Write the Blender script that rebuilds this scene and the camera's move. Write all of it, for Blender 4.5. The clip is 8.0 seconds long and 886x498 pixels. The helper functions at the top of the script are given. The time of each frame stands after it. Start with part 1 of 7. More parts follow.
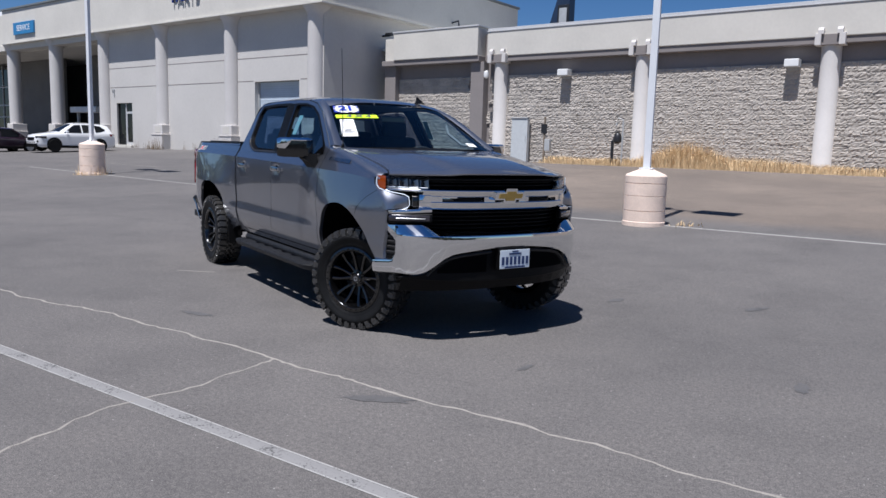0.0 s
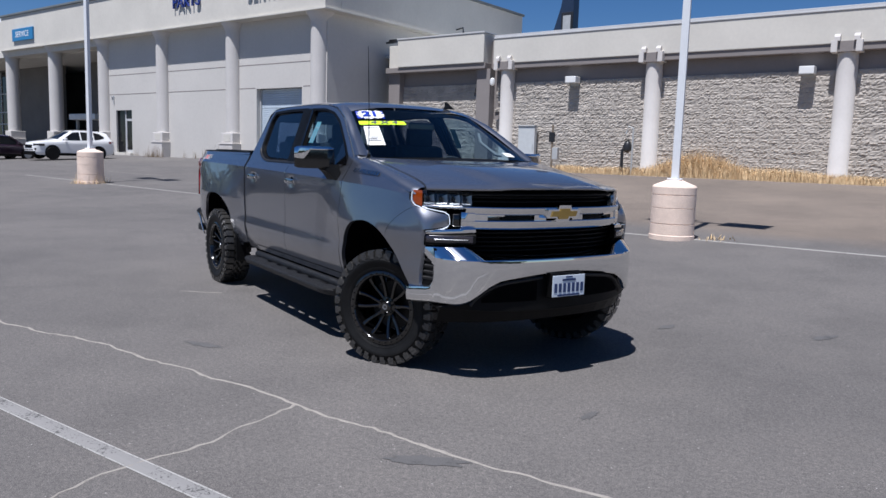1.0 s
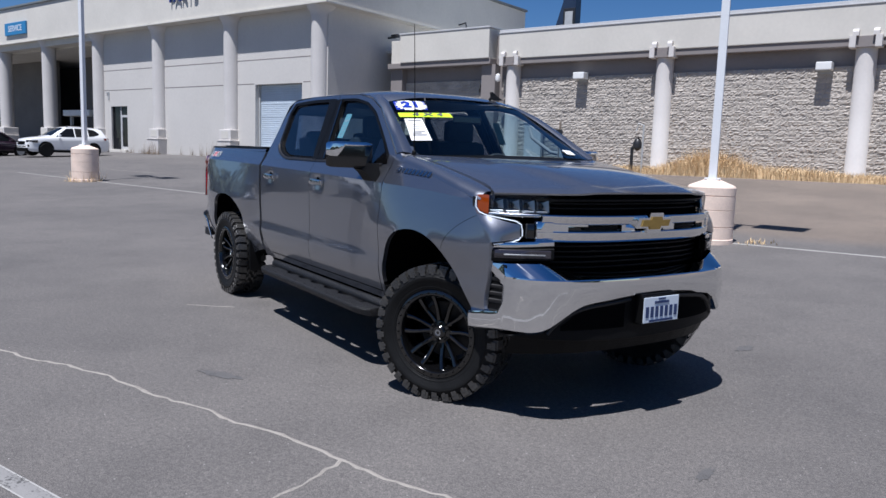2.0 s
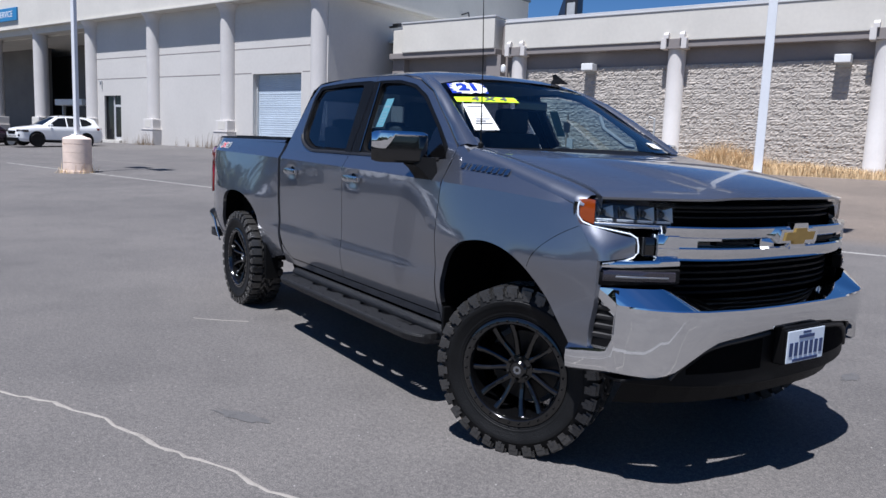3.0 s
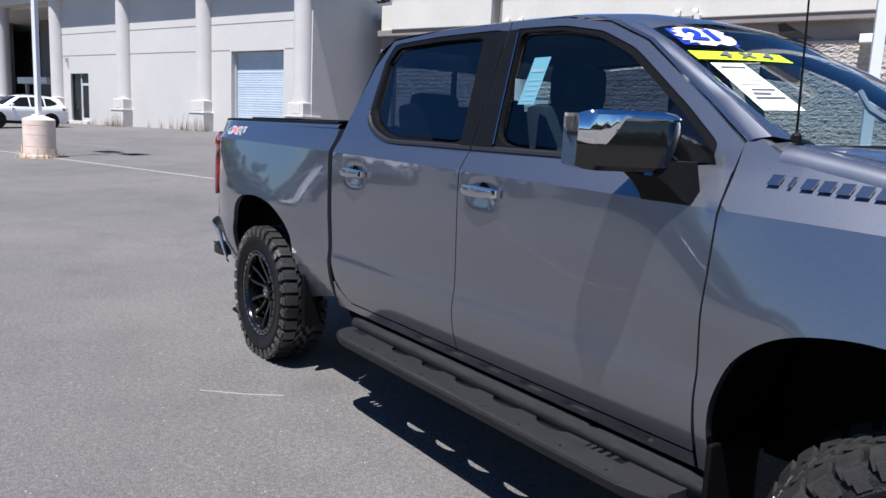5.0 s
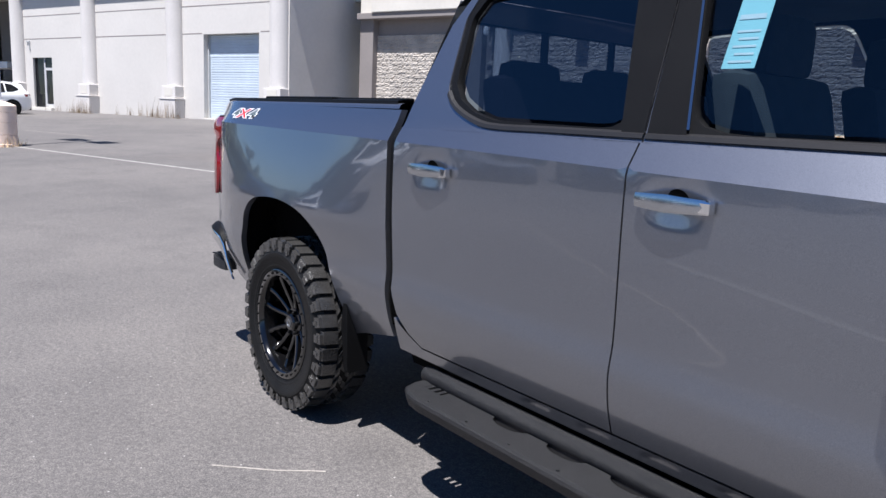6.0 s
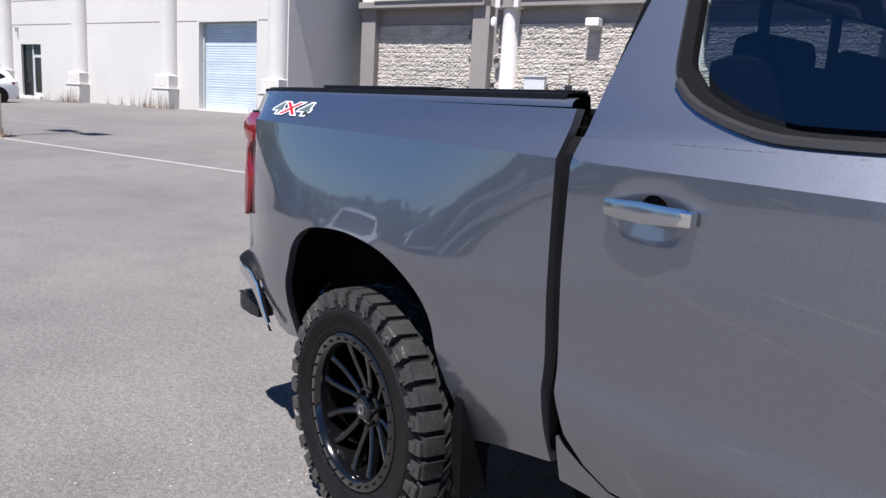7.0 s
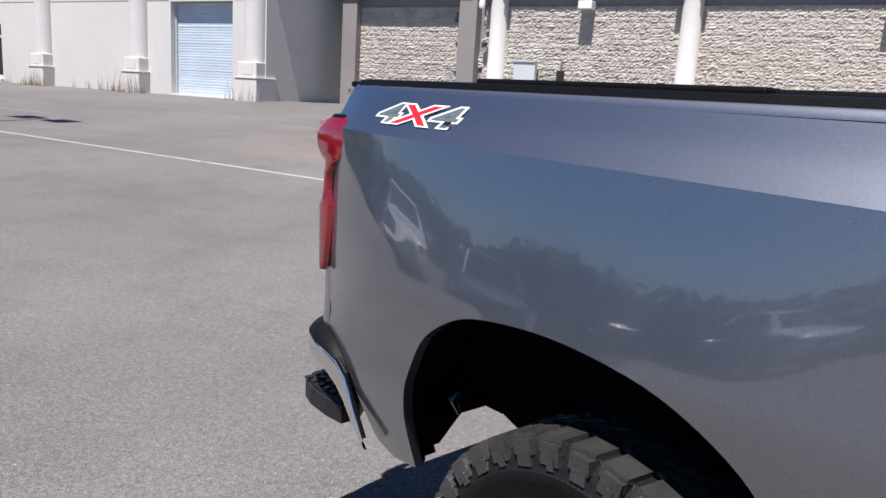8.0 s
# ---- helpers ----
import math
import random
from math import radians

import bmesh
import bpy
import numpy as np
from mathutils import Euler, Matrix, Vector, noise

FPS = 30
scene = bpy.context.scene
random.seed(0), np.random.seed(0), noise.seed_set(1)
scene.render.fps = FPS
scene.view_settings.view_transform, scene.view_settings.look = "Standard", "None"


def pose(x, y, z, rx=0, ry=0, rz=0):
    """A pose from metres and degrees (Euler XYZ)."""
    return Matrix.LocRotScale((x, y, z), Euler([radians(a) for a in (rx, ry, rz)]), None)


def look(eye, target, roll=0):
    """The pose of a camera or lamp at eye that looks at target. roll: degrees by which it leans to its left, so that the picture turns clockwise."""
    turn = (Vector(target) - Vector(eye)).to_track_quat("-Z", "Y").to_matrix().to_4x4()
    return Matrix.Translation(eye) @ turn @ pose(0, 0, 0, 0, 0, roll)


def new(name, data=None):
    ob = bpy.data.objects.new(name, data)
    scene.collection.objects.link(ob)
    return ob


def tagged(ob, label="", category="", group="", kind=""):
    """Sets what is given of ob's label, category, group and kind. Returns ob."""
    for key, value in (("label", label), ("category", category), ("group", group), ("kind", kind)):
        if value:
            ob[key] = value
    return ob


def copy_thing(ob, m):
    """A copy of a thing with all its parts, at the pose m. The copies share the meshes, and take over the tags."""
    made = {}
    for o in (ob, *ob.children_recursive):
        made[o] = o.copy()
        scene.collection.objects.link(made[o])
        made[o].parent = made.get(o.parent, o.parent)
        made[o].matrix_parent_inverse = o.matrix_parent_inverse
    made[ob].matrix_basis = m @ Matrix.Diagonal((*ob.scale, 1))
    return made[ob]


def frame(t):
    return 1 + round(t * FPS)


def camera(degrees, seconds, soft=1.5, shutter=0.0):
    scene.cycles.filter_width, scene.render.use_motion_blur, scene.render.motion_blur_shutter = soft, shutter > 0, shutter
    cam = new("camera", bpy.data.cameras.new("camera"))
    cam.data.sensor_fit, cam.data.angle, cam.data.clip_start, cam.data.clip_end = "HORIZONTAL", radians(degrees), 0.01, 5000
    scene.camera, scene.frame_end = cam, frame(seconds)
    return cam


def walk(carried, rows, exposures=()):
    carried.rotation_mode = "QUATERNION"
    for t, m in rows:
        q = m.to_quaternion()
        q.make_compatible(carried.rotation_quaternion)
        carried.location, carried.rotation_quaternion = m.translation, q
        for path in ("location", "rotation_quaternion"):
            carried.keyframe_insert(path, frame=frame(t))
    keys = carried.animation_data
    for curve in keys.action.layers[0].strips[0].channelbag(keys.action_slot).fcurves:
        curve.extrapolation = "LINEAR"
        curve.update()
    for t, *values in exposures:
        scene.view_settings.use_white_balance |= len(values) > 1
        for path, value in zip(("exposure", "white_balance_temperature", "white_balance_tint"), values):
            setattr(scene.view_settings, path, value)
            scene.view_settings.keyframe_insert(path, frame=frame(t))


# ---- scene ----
cam = camera(61.3, 8.0)
PATH = [
    (0, (-3.645, -5.489, 1.495), (-2.563, -3.828, 1.227), 1.7),
    (0.5, (-3.615, -5.092, 1.511), (-2.533, -3.43, 1.254), 1.8),
    (1, (-3.498, -4.698, 1.504), (-2.413, -3.036, 1.257), 1.8),
    (1.5, (-3.43, -4.262, 1.48), (-2.341, -2.603, 1.234), 1.9),
    (1.7, (-3.422, -4.055, 1.493), (-2.33, -2.397, 1.247), 1.9),
    (2.8, (-3.233, -2.954, 1.471), (-2.131, -1.308, 1.195), 2.1),
    (3, (-3.229, -2.748, 1.472), (-2.121, -1.105, 1.201), 2.3),
    (3.5, (-3.115, -2.259, 1.452), (-2.0, -0.623, 1.167), 2.3),
    (4, (-3.027, -1.731, 1.436), (-1.903, -0.105, 1.133), 2.5),
    (4.5, (-2.953, -1.173, 1.456), (-1.808, 0.438, 1.146), 2.6),
    (5, (-2.82, -0.605, 1.469), (-1.658, 0.993, 1.156), 2.6),
    (5.2, (-2.791, -0.375, 1.452), (-1.611, 1.207, 1.129), 2.3),
    (6.5, (-2.457, 1.144, 1.423), (-1.228, 2.683, 1.074), 3.0),
    (7, (-2.324, 1.744, 1.424), (-1.089, 3.276, 1.066), 3.3),
    (7.5, (-2.195, 2.359, 1.433), (-0.945, 3.877, 1.066), 3.4),
    (8, (-2.101, 2.992, 1.45), (-0.811, 4.469, 1.057), 3.6),
]
walk(cam, [(t, look(eye, target, roll)) for t, eye, target, roll in PATH],
     exposures=[(0.0, 0.40, 6050, 12), (1.5, 0.42, 5980, 12), (3.0, 0.60, 5920, 12), (4.0, 0.82, 5970, 12), (5.0, 0.92, 6050, 12), (6.5, 1.13, 6220, 13), (7.2, 1.14, 6270, 13), (8.0, 0.93, 6370, 13)])

# ---- world and sun ----
SUN_EL, SUN_AZ = 69.0, (-0.909, -0.417)
world = bpy.data.worlds.new("world")
scene.world = world
world.use_nodes = True
wn = world.node_tree
bg = wn.nodes["Background"]
sky = wn.nodes.new("ShaderNodeTexSky")
sky.sky_type, sky.sun_disc = "NISHITA", False
sky.sun_elevation, sky.sun_rotation = radians(SUN_EL), math.atan2(SUN_AZ[0], SUN_AZ[1])
sky.air_density, sky.dust_density, sky.ozone_density = 0.75, 0.04, 2.2
deep = wn.nodes.new("ShaderNodeHueSaturation")
deep.inputs["Saturation"].default_value, deep.inputs["Hue"].default_value = 1.28, 0.505
wn.links.new(sky.outputs[0], deep.inputs["Color"])
wn.links.new(deep.outputs[0], bg.inputs[0])
bg.inputs[1].default_value = 0.056
sun = new("sun", bpy.data.lights.new("sun", "SUN"))
sun.data.energy, sun.data.angle, sun.data.color = 5.0, radians(0.55), (1.0, 0.965, 0.925)
_h = math.cos(radians(SUN_EL))
sun.matrix_world = look((SUN_AZ[0] * _h * 60, SUN_AZ[1] * _h * 60, 60 * math.sin(radians(SUN_EL))), (0, 0, 0))



# ---- materials ----
def mat(name, base, rough=0.5, metal=0.0, var=0.12, scale=6.0, bump=0.0, bump_scale=80.0, coat=0.0, fine=0.5, spec=None, aniso=None):
    """A node material: base colour broken up at a large and a small scale, with fine relief."""
    m = bpy.data.materials.new(name)
    m.use_nodes = True
    t, n = m.node_tree, m.node_tree.nodes
    p = n["Principled BSDF"]
    p.inputs["Roughness"].default_value, p.inputs["Metallic"].default_value = rough, metal
    p.inputs["Coat Weight"].default_value, p.inputs["Coat Roughness"].default_value = coat, 0.03
    if spec is not None:
        p.inputs["Specular IOR Level"].default_value = spec
    co = n.new("ShaderNodeTexCoord")
    big, small = n.new("ShaderNodeTexNoise"), n.new("ShaderNodeTexNoise")
    big.inputs["Scale"].default_value, small.inputs["Scale"].default_value = scale, scale * 14
    big.inputs["Detail"].default_value, small.inputs["Detail"].default_value = 6, 3
    for q in (big, small):
        t.links.new(co.outputs["Object"], q.inputs["Vector"])
    mix = n.new("ShaderNodeMath")
    mix.operation = "MULTIPLY_ADD"
    mix.inputs[1].default_value = fine
    t.links.new(small.outputs["Fac"], mix.inputs[0])
    t.links.new(big.outputs["Fac"], mix.inputs[2])
    ramp = n.new("ShaderNodeValToRGB")
    lo = [max(0.0, c * (1 - var)) for c in base]
    hi = [min(1.0, c * (1 + var)) for c in base]
    mid = 0.5 + fine * 0.5
    ramp.color_ramp.elements[0].position, ramp.color_ramp.elements[0].color = mid - 0.28, (*lo, 1)
    ramp.color_ramp.elements[1].position, ramp.color_ramp.elements[1].color = mid + 0.28, (*hi, 1)
    t.links.new(mix.outputs[0], ramp.inputs[0])
    t.links.new(ramp.outputs[0], p.inputs["Base Color"])
    if bump:
        bn, b = n.new("ShaderNodeTexNoise"), n.new("ShaderNodeBump")
        bn.inputs["Scale"].default_value, bn.inputs["Detail"].default_value = bump_scale, 4
        b.inputs["Strength"].default_value, b.inputs["Distance"].default_value = bump, 0.01
        t.links.new(co.outputs["Object"], bn.inputs["Vector"])
        t.links.new(bn.outputs["Fac"], b.inputs["Height"])
        t.links.new(b.outputs["Normal"], p.inputs["Normal"])
    return m


def glass(name, tint, rough=0.0, sheen=0.05):
    """Thin automotive glass: a clear glossy sheet that tints what lies behind it."""
    m = bpy.data.materials.new(name)
    m.use_nodes = True
    t, n = m.node_tree, m.node_tree.nodes
    n.remove(n["Principled BSDF"])
    tr, gl, mx, lw = n.new("ShaderNodeBsdfTransparent"), n.new("ShaderNodeBsdfGlossy"), n.new("ShaderNodeMixShader"), n.new("ShaderNodeLayerWeight")
    pw, fr = n.new("ShaderNodeMath"), n.new("ShaderNodeMath")
    pw.operation, fr.operation = "POWER", "MULTIPLY_ADD"
    lw.inputs["Blend"].default_value, pw.inputs[1].default_value = 0.5, 5.0
    fr.inputs[1].default_value, fr.inputs[2].default_value = 0.92, sheen
    t.links.new(lw.outputs["Facing"], pw.inputs[0])
    t.links.new(pw.outputs[0], fr.inputs[0])
    tr.inputs[0].default_value = (*tint, 1)
    gl.inputs["Roughness"].default_value = rough
    t.links.new(fr.outputs[0], mx.inputs[0])
    t.links.new(tr.outputs[0], mx.inputs[1])
    t.links.new(gl.outputs[0], mx.inputs[2])
    t.links.new(mx.outputs[0], n["Material Output"].inputs[0])
    return m


def emitter(name, colour, strength):
    m = bpy.data.materials.new(name)
    m.use_nodes = True
    p = m.node_tree.nodes["Principled BSDF"]
    p.inputs["Base Color"].default_value = (*colour, 1)
    p.inputs["Emission Color"].default_value, p.inputs["Emission Strength"].default_value = (*colour, 1), strength
    return m


STUCCO = mat("cream stucco", (0.61, 0.58, 0.52), 0.9, var=0.07, scale=0.5, bump=0.25, bump_scale=45)
STUCCO_WHITE = mat("white painted stucco", (0.555, 0.53, 0.495), 0.88, var=0.06, scale=0.4, bump=0.25, bump_scale=40)
COLUMN = mat("white painted column", (0.60, 0.57, 0.54), 0.85, var=0.06, scale=0.8, bump=0.15, bump_scale=30)
TAUPE = mat("taupe painted render", (0.24, 0.215, 0.205), 0.9, var=0.08, scale=0.7, bump=0.25, bump_scale=40)
STONE = mat("split-face stone", (0.43, 0.39, 0.345), 0.95, var=0.20, scale=2.2, bump=0.8, bump_scale=22)
_sn = STONE.node_tree
_geo, _hue, _oi, _add = _sn.nodes.new("ShaderNodeNewGeometry"), _sn.nodes.new("ShaderNodeHueSaturation"), _sn.nodes.new("ShaderNodeObjectInfo"), _sn.nodes.new("ShaderNodeMath")
_src = _sn.nodes["Principled BSDF"].inputs["Base Color"].links[0].from_socket
_sn.links.new(_geo.outputs["Random Per Island"], _add.inputs[0])
_sn.links.new(_oi.outputs["Random"], _add.inputs[1])
_map = _sn.nodes.new("ShaderNodeMapRange")
_map.inputs[2].default_value, _map.inputs[3].default_value, _map.inputs[4].default_value = 2.0, 0.86, 1.12
_sn.links.new(_add.outputs[0], _map.inputs[0])
_sn.links.new(_map.outputs[0], _hue.inputs["Value"])
_sn.links.new(_src, _hue.inputs["Color"])
_sn.links.new(_hue.outputs[0], _sn.nodes["Principled BSDF"].inputs["Base Color"])
COPING = mat("pale metal coping", (0.5, 0.5, 0.5), 0.55, var=0.05, scale=1.0)
COPING_DARK = mat("dark metal coping", (0.16, 0.17, 0.17), 0.5, var=0.1, scale=1.0)
BOLLARD = mat("worn cream concrete paint", (0.78, 0.62, 0.51), 0.85, var=0.13, scale=3.0, bump=0.4, bump_scale=40)
POLE = mat("white painted steel", (0.72, 0.73, 0.74), 0.45, var=0.05, scale=2.0)
# wall grey darkened to hold the shade under the porch roof
SHADED_WALL = mat("porch wall grey with shade in it", (0.15, 0.14, 0.128), 0.9, var=0.15, scale=0.6, bump=0.2)
BLACK_FRAME = mat("black metal frame", (0.02, 0.02, 0.022), 0.4, var=0.2, scale=2)
GARAGE = mat("pale blue painted steel shutter", (0.48, 0.55, 0.62), 0.5, var=0.1, scale=0.8)
WINDOW = mat("dark window glass", (0.010, 0.011, 0.013), 0.05, var=0.1, scale=0.5, spec=0.25)
LAMP_WHITE = mat("white lamp housing", (0.78, 0.78, 0.76), 0.5, var=0.05, scale=3)
METAL_GREY = mat("grey painted metal", (0.42, 0.43, 0.43), 0.5, var=0.1, scale=3)
BLUE_SIGN = mat("blue sign face", (0.03, 0.20, 0.42), 0.4, var=0.05, scale=2)
BLUE_LETTER = mat("navy blue letter", (0.02, 0.04, 0.22), 0.45, var=0.06, scale=4)
DARK_LETTER = mat("dark bronze letter", (0.10, 0.09, 0.09), 0.5, var=0.08, scale=4)
WHITE_PAINT = mat("white sign paint", (0.8, 0.8, 0.8), 0.5, var=0.03, scale=4)
LINE_EDGE = mat("brighter line paint edge", (0.215, 0.21, 0.20), 0.85, var=0.5, scale=9.0, bump=0.3, fine=1.2)
LINE = mat("faded white line paint", (0.142, 0.138, 0.134), 0.85, var=0.55, scale=5.0, bump=0.3, fine=1.2)
LINE_FAR = mat("worn white line paint", (0.225, 0.215, 0.20), 0.85, var=0.45, scale=5.0, bump=0.3, fine=1.2)
SEALANT = mat("pale crack filler", (0.235, 0.215, 0.19), 0.9, var=0.2, scale=12.0, bump=0.4, fine=1.0)
DRY_GRASS = mat("dry straw grass", (0.64, 0.47, 0.27), 0.9, var=0.25, scale=3.0)
WEED = mat("dead brown weed", (0.22, 0.16, 0.10), 0.9, var=0.3, scale=6.0)
ROOF_METAL = mat("pale ribbed roofing", (0.45, 0.46, 0.45), 0.5, var=0.08, scale=1.0)


# ---- mesh helpers ----
def part(name, bm, material, parent=None, label="", smooth=False, matrix=None):
    """Links a bmesh as one mesh object, under its thing where one is given."""
    me = bpy.data.meshes.new(name)
    bmesh.ops.recalc_face_normals(bm, faces=bm.faces)
    bm.to_mesh(me)
    bm.free()
    for one in material if isinstance(material, (list, tuple)) else (material,):
        me.materials.append(one)
    if smooth:
        me.shade_smooth()
        me.set_sharp_from_angle(angle=radians(42))
    ob = new(name, me)
    if matrix is not None:
        ob.matrix_world = matrix
    if parent is not None:
        ob.parent = parent
    if label:
        ob["label"] = label
    return ob


def box(bm, x0, x1, y0, y1, z0, z1, bevel=0.0):
    r = bmesh.ops.create_cube(bm, size=1.0)
    vs = r["verts"]
    for v in vs:
        v.co = Vector((x0 + (v.co.x + 0.5) * (x1 - x0), y0 + (v.co.y + 0.5) * (y1 - y0), z0 + (v.co.z + 0.5) * (z1 - z0)))
    if bevel:
        es = list({e for v in vs for e in v.link_edges})
        bmesh.ops.bevel(bm, geom=es, offset=bevel, segments=2, affect="EDGES", profile=0.6)
    return bm


def boxes(*rows, bevel=0.0):
    bm = bmesh.new()
    for r in rows:
        box(bm, *r, bevel=bevel)
    return bm


def lathe(profile, segs=32, axis="z", bm=None, closed=False):
    """Turns a profile of (radius, height) rows round an axis."""
    bm = bm or bmesh.new()
    rings = []
    for r, h in profile:
        ring = []
        for i in range(segs):
            a = 2 * math.pi * i / segs
            c, s = r * math.cos(a), r * math.sin(a)
            ring.append(bm.verts.new((c, s, h) if axis == "z" else (h, c, s)))
        rings.append(ring)
    for lo, hi in zip(rings, rings[1:]):
        for i in range(segs):
            j = (i + 1) % segs
            bm.faces.new((lo[i], lo[j], hi[j], hi[i]))
    if not closed:
        for ring in (rings[0], rings[-1]):
            bm.faces.new(ring)
    return bm


def loft(rows, bm=None, close=False):
    """Skins rows of points that are equally long."""
    bm = bm or bmesh.new()
    vs = [[bm.verts.new(p) for p in row] for row in rows]
    for a, b in zip(vs, vs[1:]):
        k = len(a)
        for i in range(k if close else k - 1):
            bm.faces.new((a[i], a[(i + 1) % k], b[(i + 1) % k], b[i]))
    return bm


def tube(points, radius, segs=8, bm=None):
    """A bar along points, capped."""
    bm = bm or bmesh.new()
    pts = [Vector(p) for p in points]
    rows = []
    for i, p in enumerate(pts):
        d = (pts[min(i + 1, len(pts) - 1)] - pts[max(i - 1, 0)]).normalized()
        up = Vector((0, 0, 1)) if abs(d.z) < 0.9 else Vector((1, 0, 0))
        s = d.cross(up).normalized()
        u = s.cross(d)
        r = radius[i] if isinstance(radius, (list, tuple)) else radius
        rows.append([p + r * (math.cos(2 * math.pi * k / segs) * s + math.sin(2 * math.pi * k / segs) * u) for k in range(segs)])
    vs = [[bm.verts.new(q) for q in row] for row in rows]
    for a, b in zip(vs, vs[1:]):
        for k in range(segs):
            bm.faces.new((a[k], a[(k + 1) % segs], b[(k + 1) % segs], b[k]))
    bm.faces.new(vs[0])
    bm.faces.new(vs[-1])
    return bm


def extruded(outline, h0, h1, axis="x", bm=None):
    """A prism over an outline of (p, q) rows: along x the outline is (y, z), along y (x, z), along z (x, y)."""
    bm = bm or bmesh.new()

    def at(p, q, h):
        return {"x": (h, p, q), "y": (p, h, q), "z": (p, q, h)}[axis]
    a = [bm.verts.new(at(p, q, h0)) for p, q in outline]
    b = [bm.verts.new(at(p, q, h1)) for p, q in outline]
    k = len(a)
    for i in range(k):
        bm.faces.new((a[i], a[(i + 1) % k], b[(i + 1) % k], b[i]))
    bm.faces.new(a)
    bm.faces.new(b)
    return bm


def empty(name, m=None):
    ob = new(name)
    ob.empty_display_size = 0.2
    if m is not None:
        ob.matrix_world = m
    return ob


def letters(name, text, size, material, parent, m, depth=0.004, label="", spacing=1.0):
    """Raised lettering in the built-in font, turned into a mesh."""
    cu = bpy.data.curves.new(name, "FONT")
    cu.body, cu.size, cu.extrude, cu.align_x, cu.align_y, cu.space_character = text, size, depth, "CENTER", "CENTER", spacing
    tmp = bpy.data.objects.new(name, cu)
    me = bpy.data.meshes.new_from_object(tmp)
    bpy.data.objects.remove(tmp)
    me.materials.clear()
    me.materials.append(material)
    ob = new(name, me)
    if parent is not None:
        ob.parent = parent
    ob.matrix_local = m
    if label:
        ob["label"] = label
    return ob


# ---- ground ----
BUILD = pose(0, 0, 0, 0, 0, math.degrees(math.atan2(-0.942, 0.336)))  # the building's own axes: x along its front, y into it
BX, BY = Vector((0.336, -0.942)).normalized(), Vector((0.942, 0.336)).normalized()


def rise(d):
    """The lot is level round the truck and climbs gently to the building."""
    return 0.0217 * ((d - 2.8) + math.sqrt((d - 2.8) ** 2 + 0.5))


def ground(x, y):
    d = x * BY.x + y * BY.y
    return min(rise(d), 0.93)


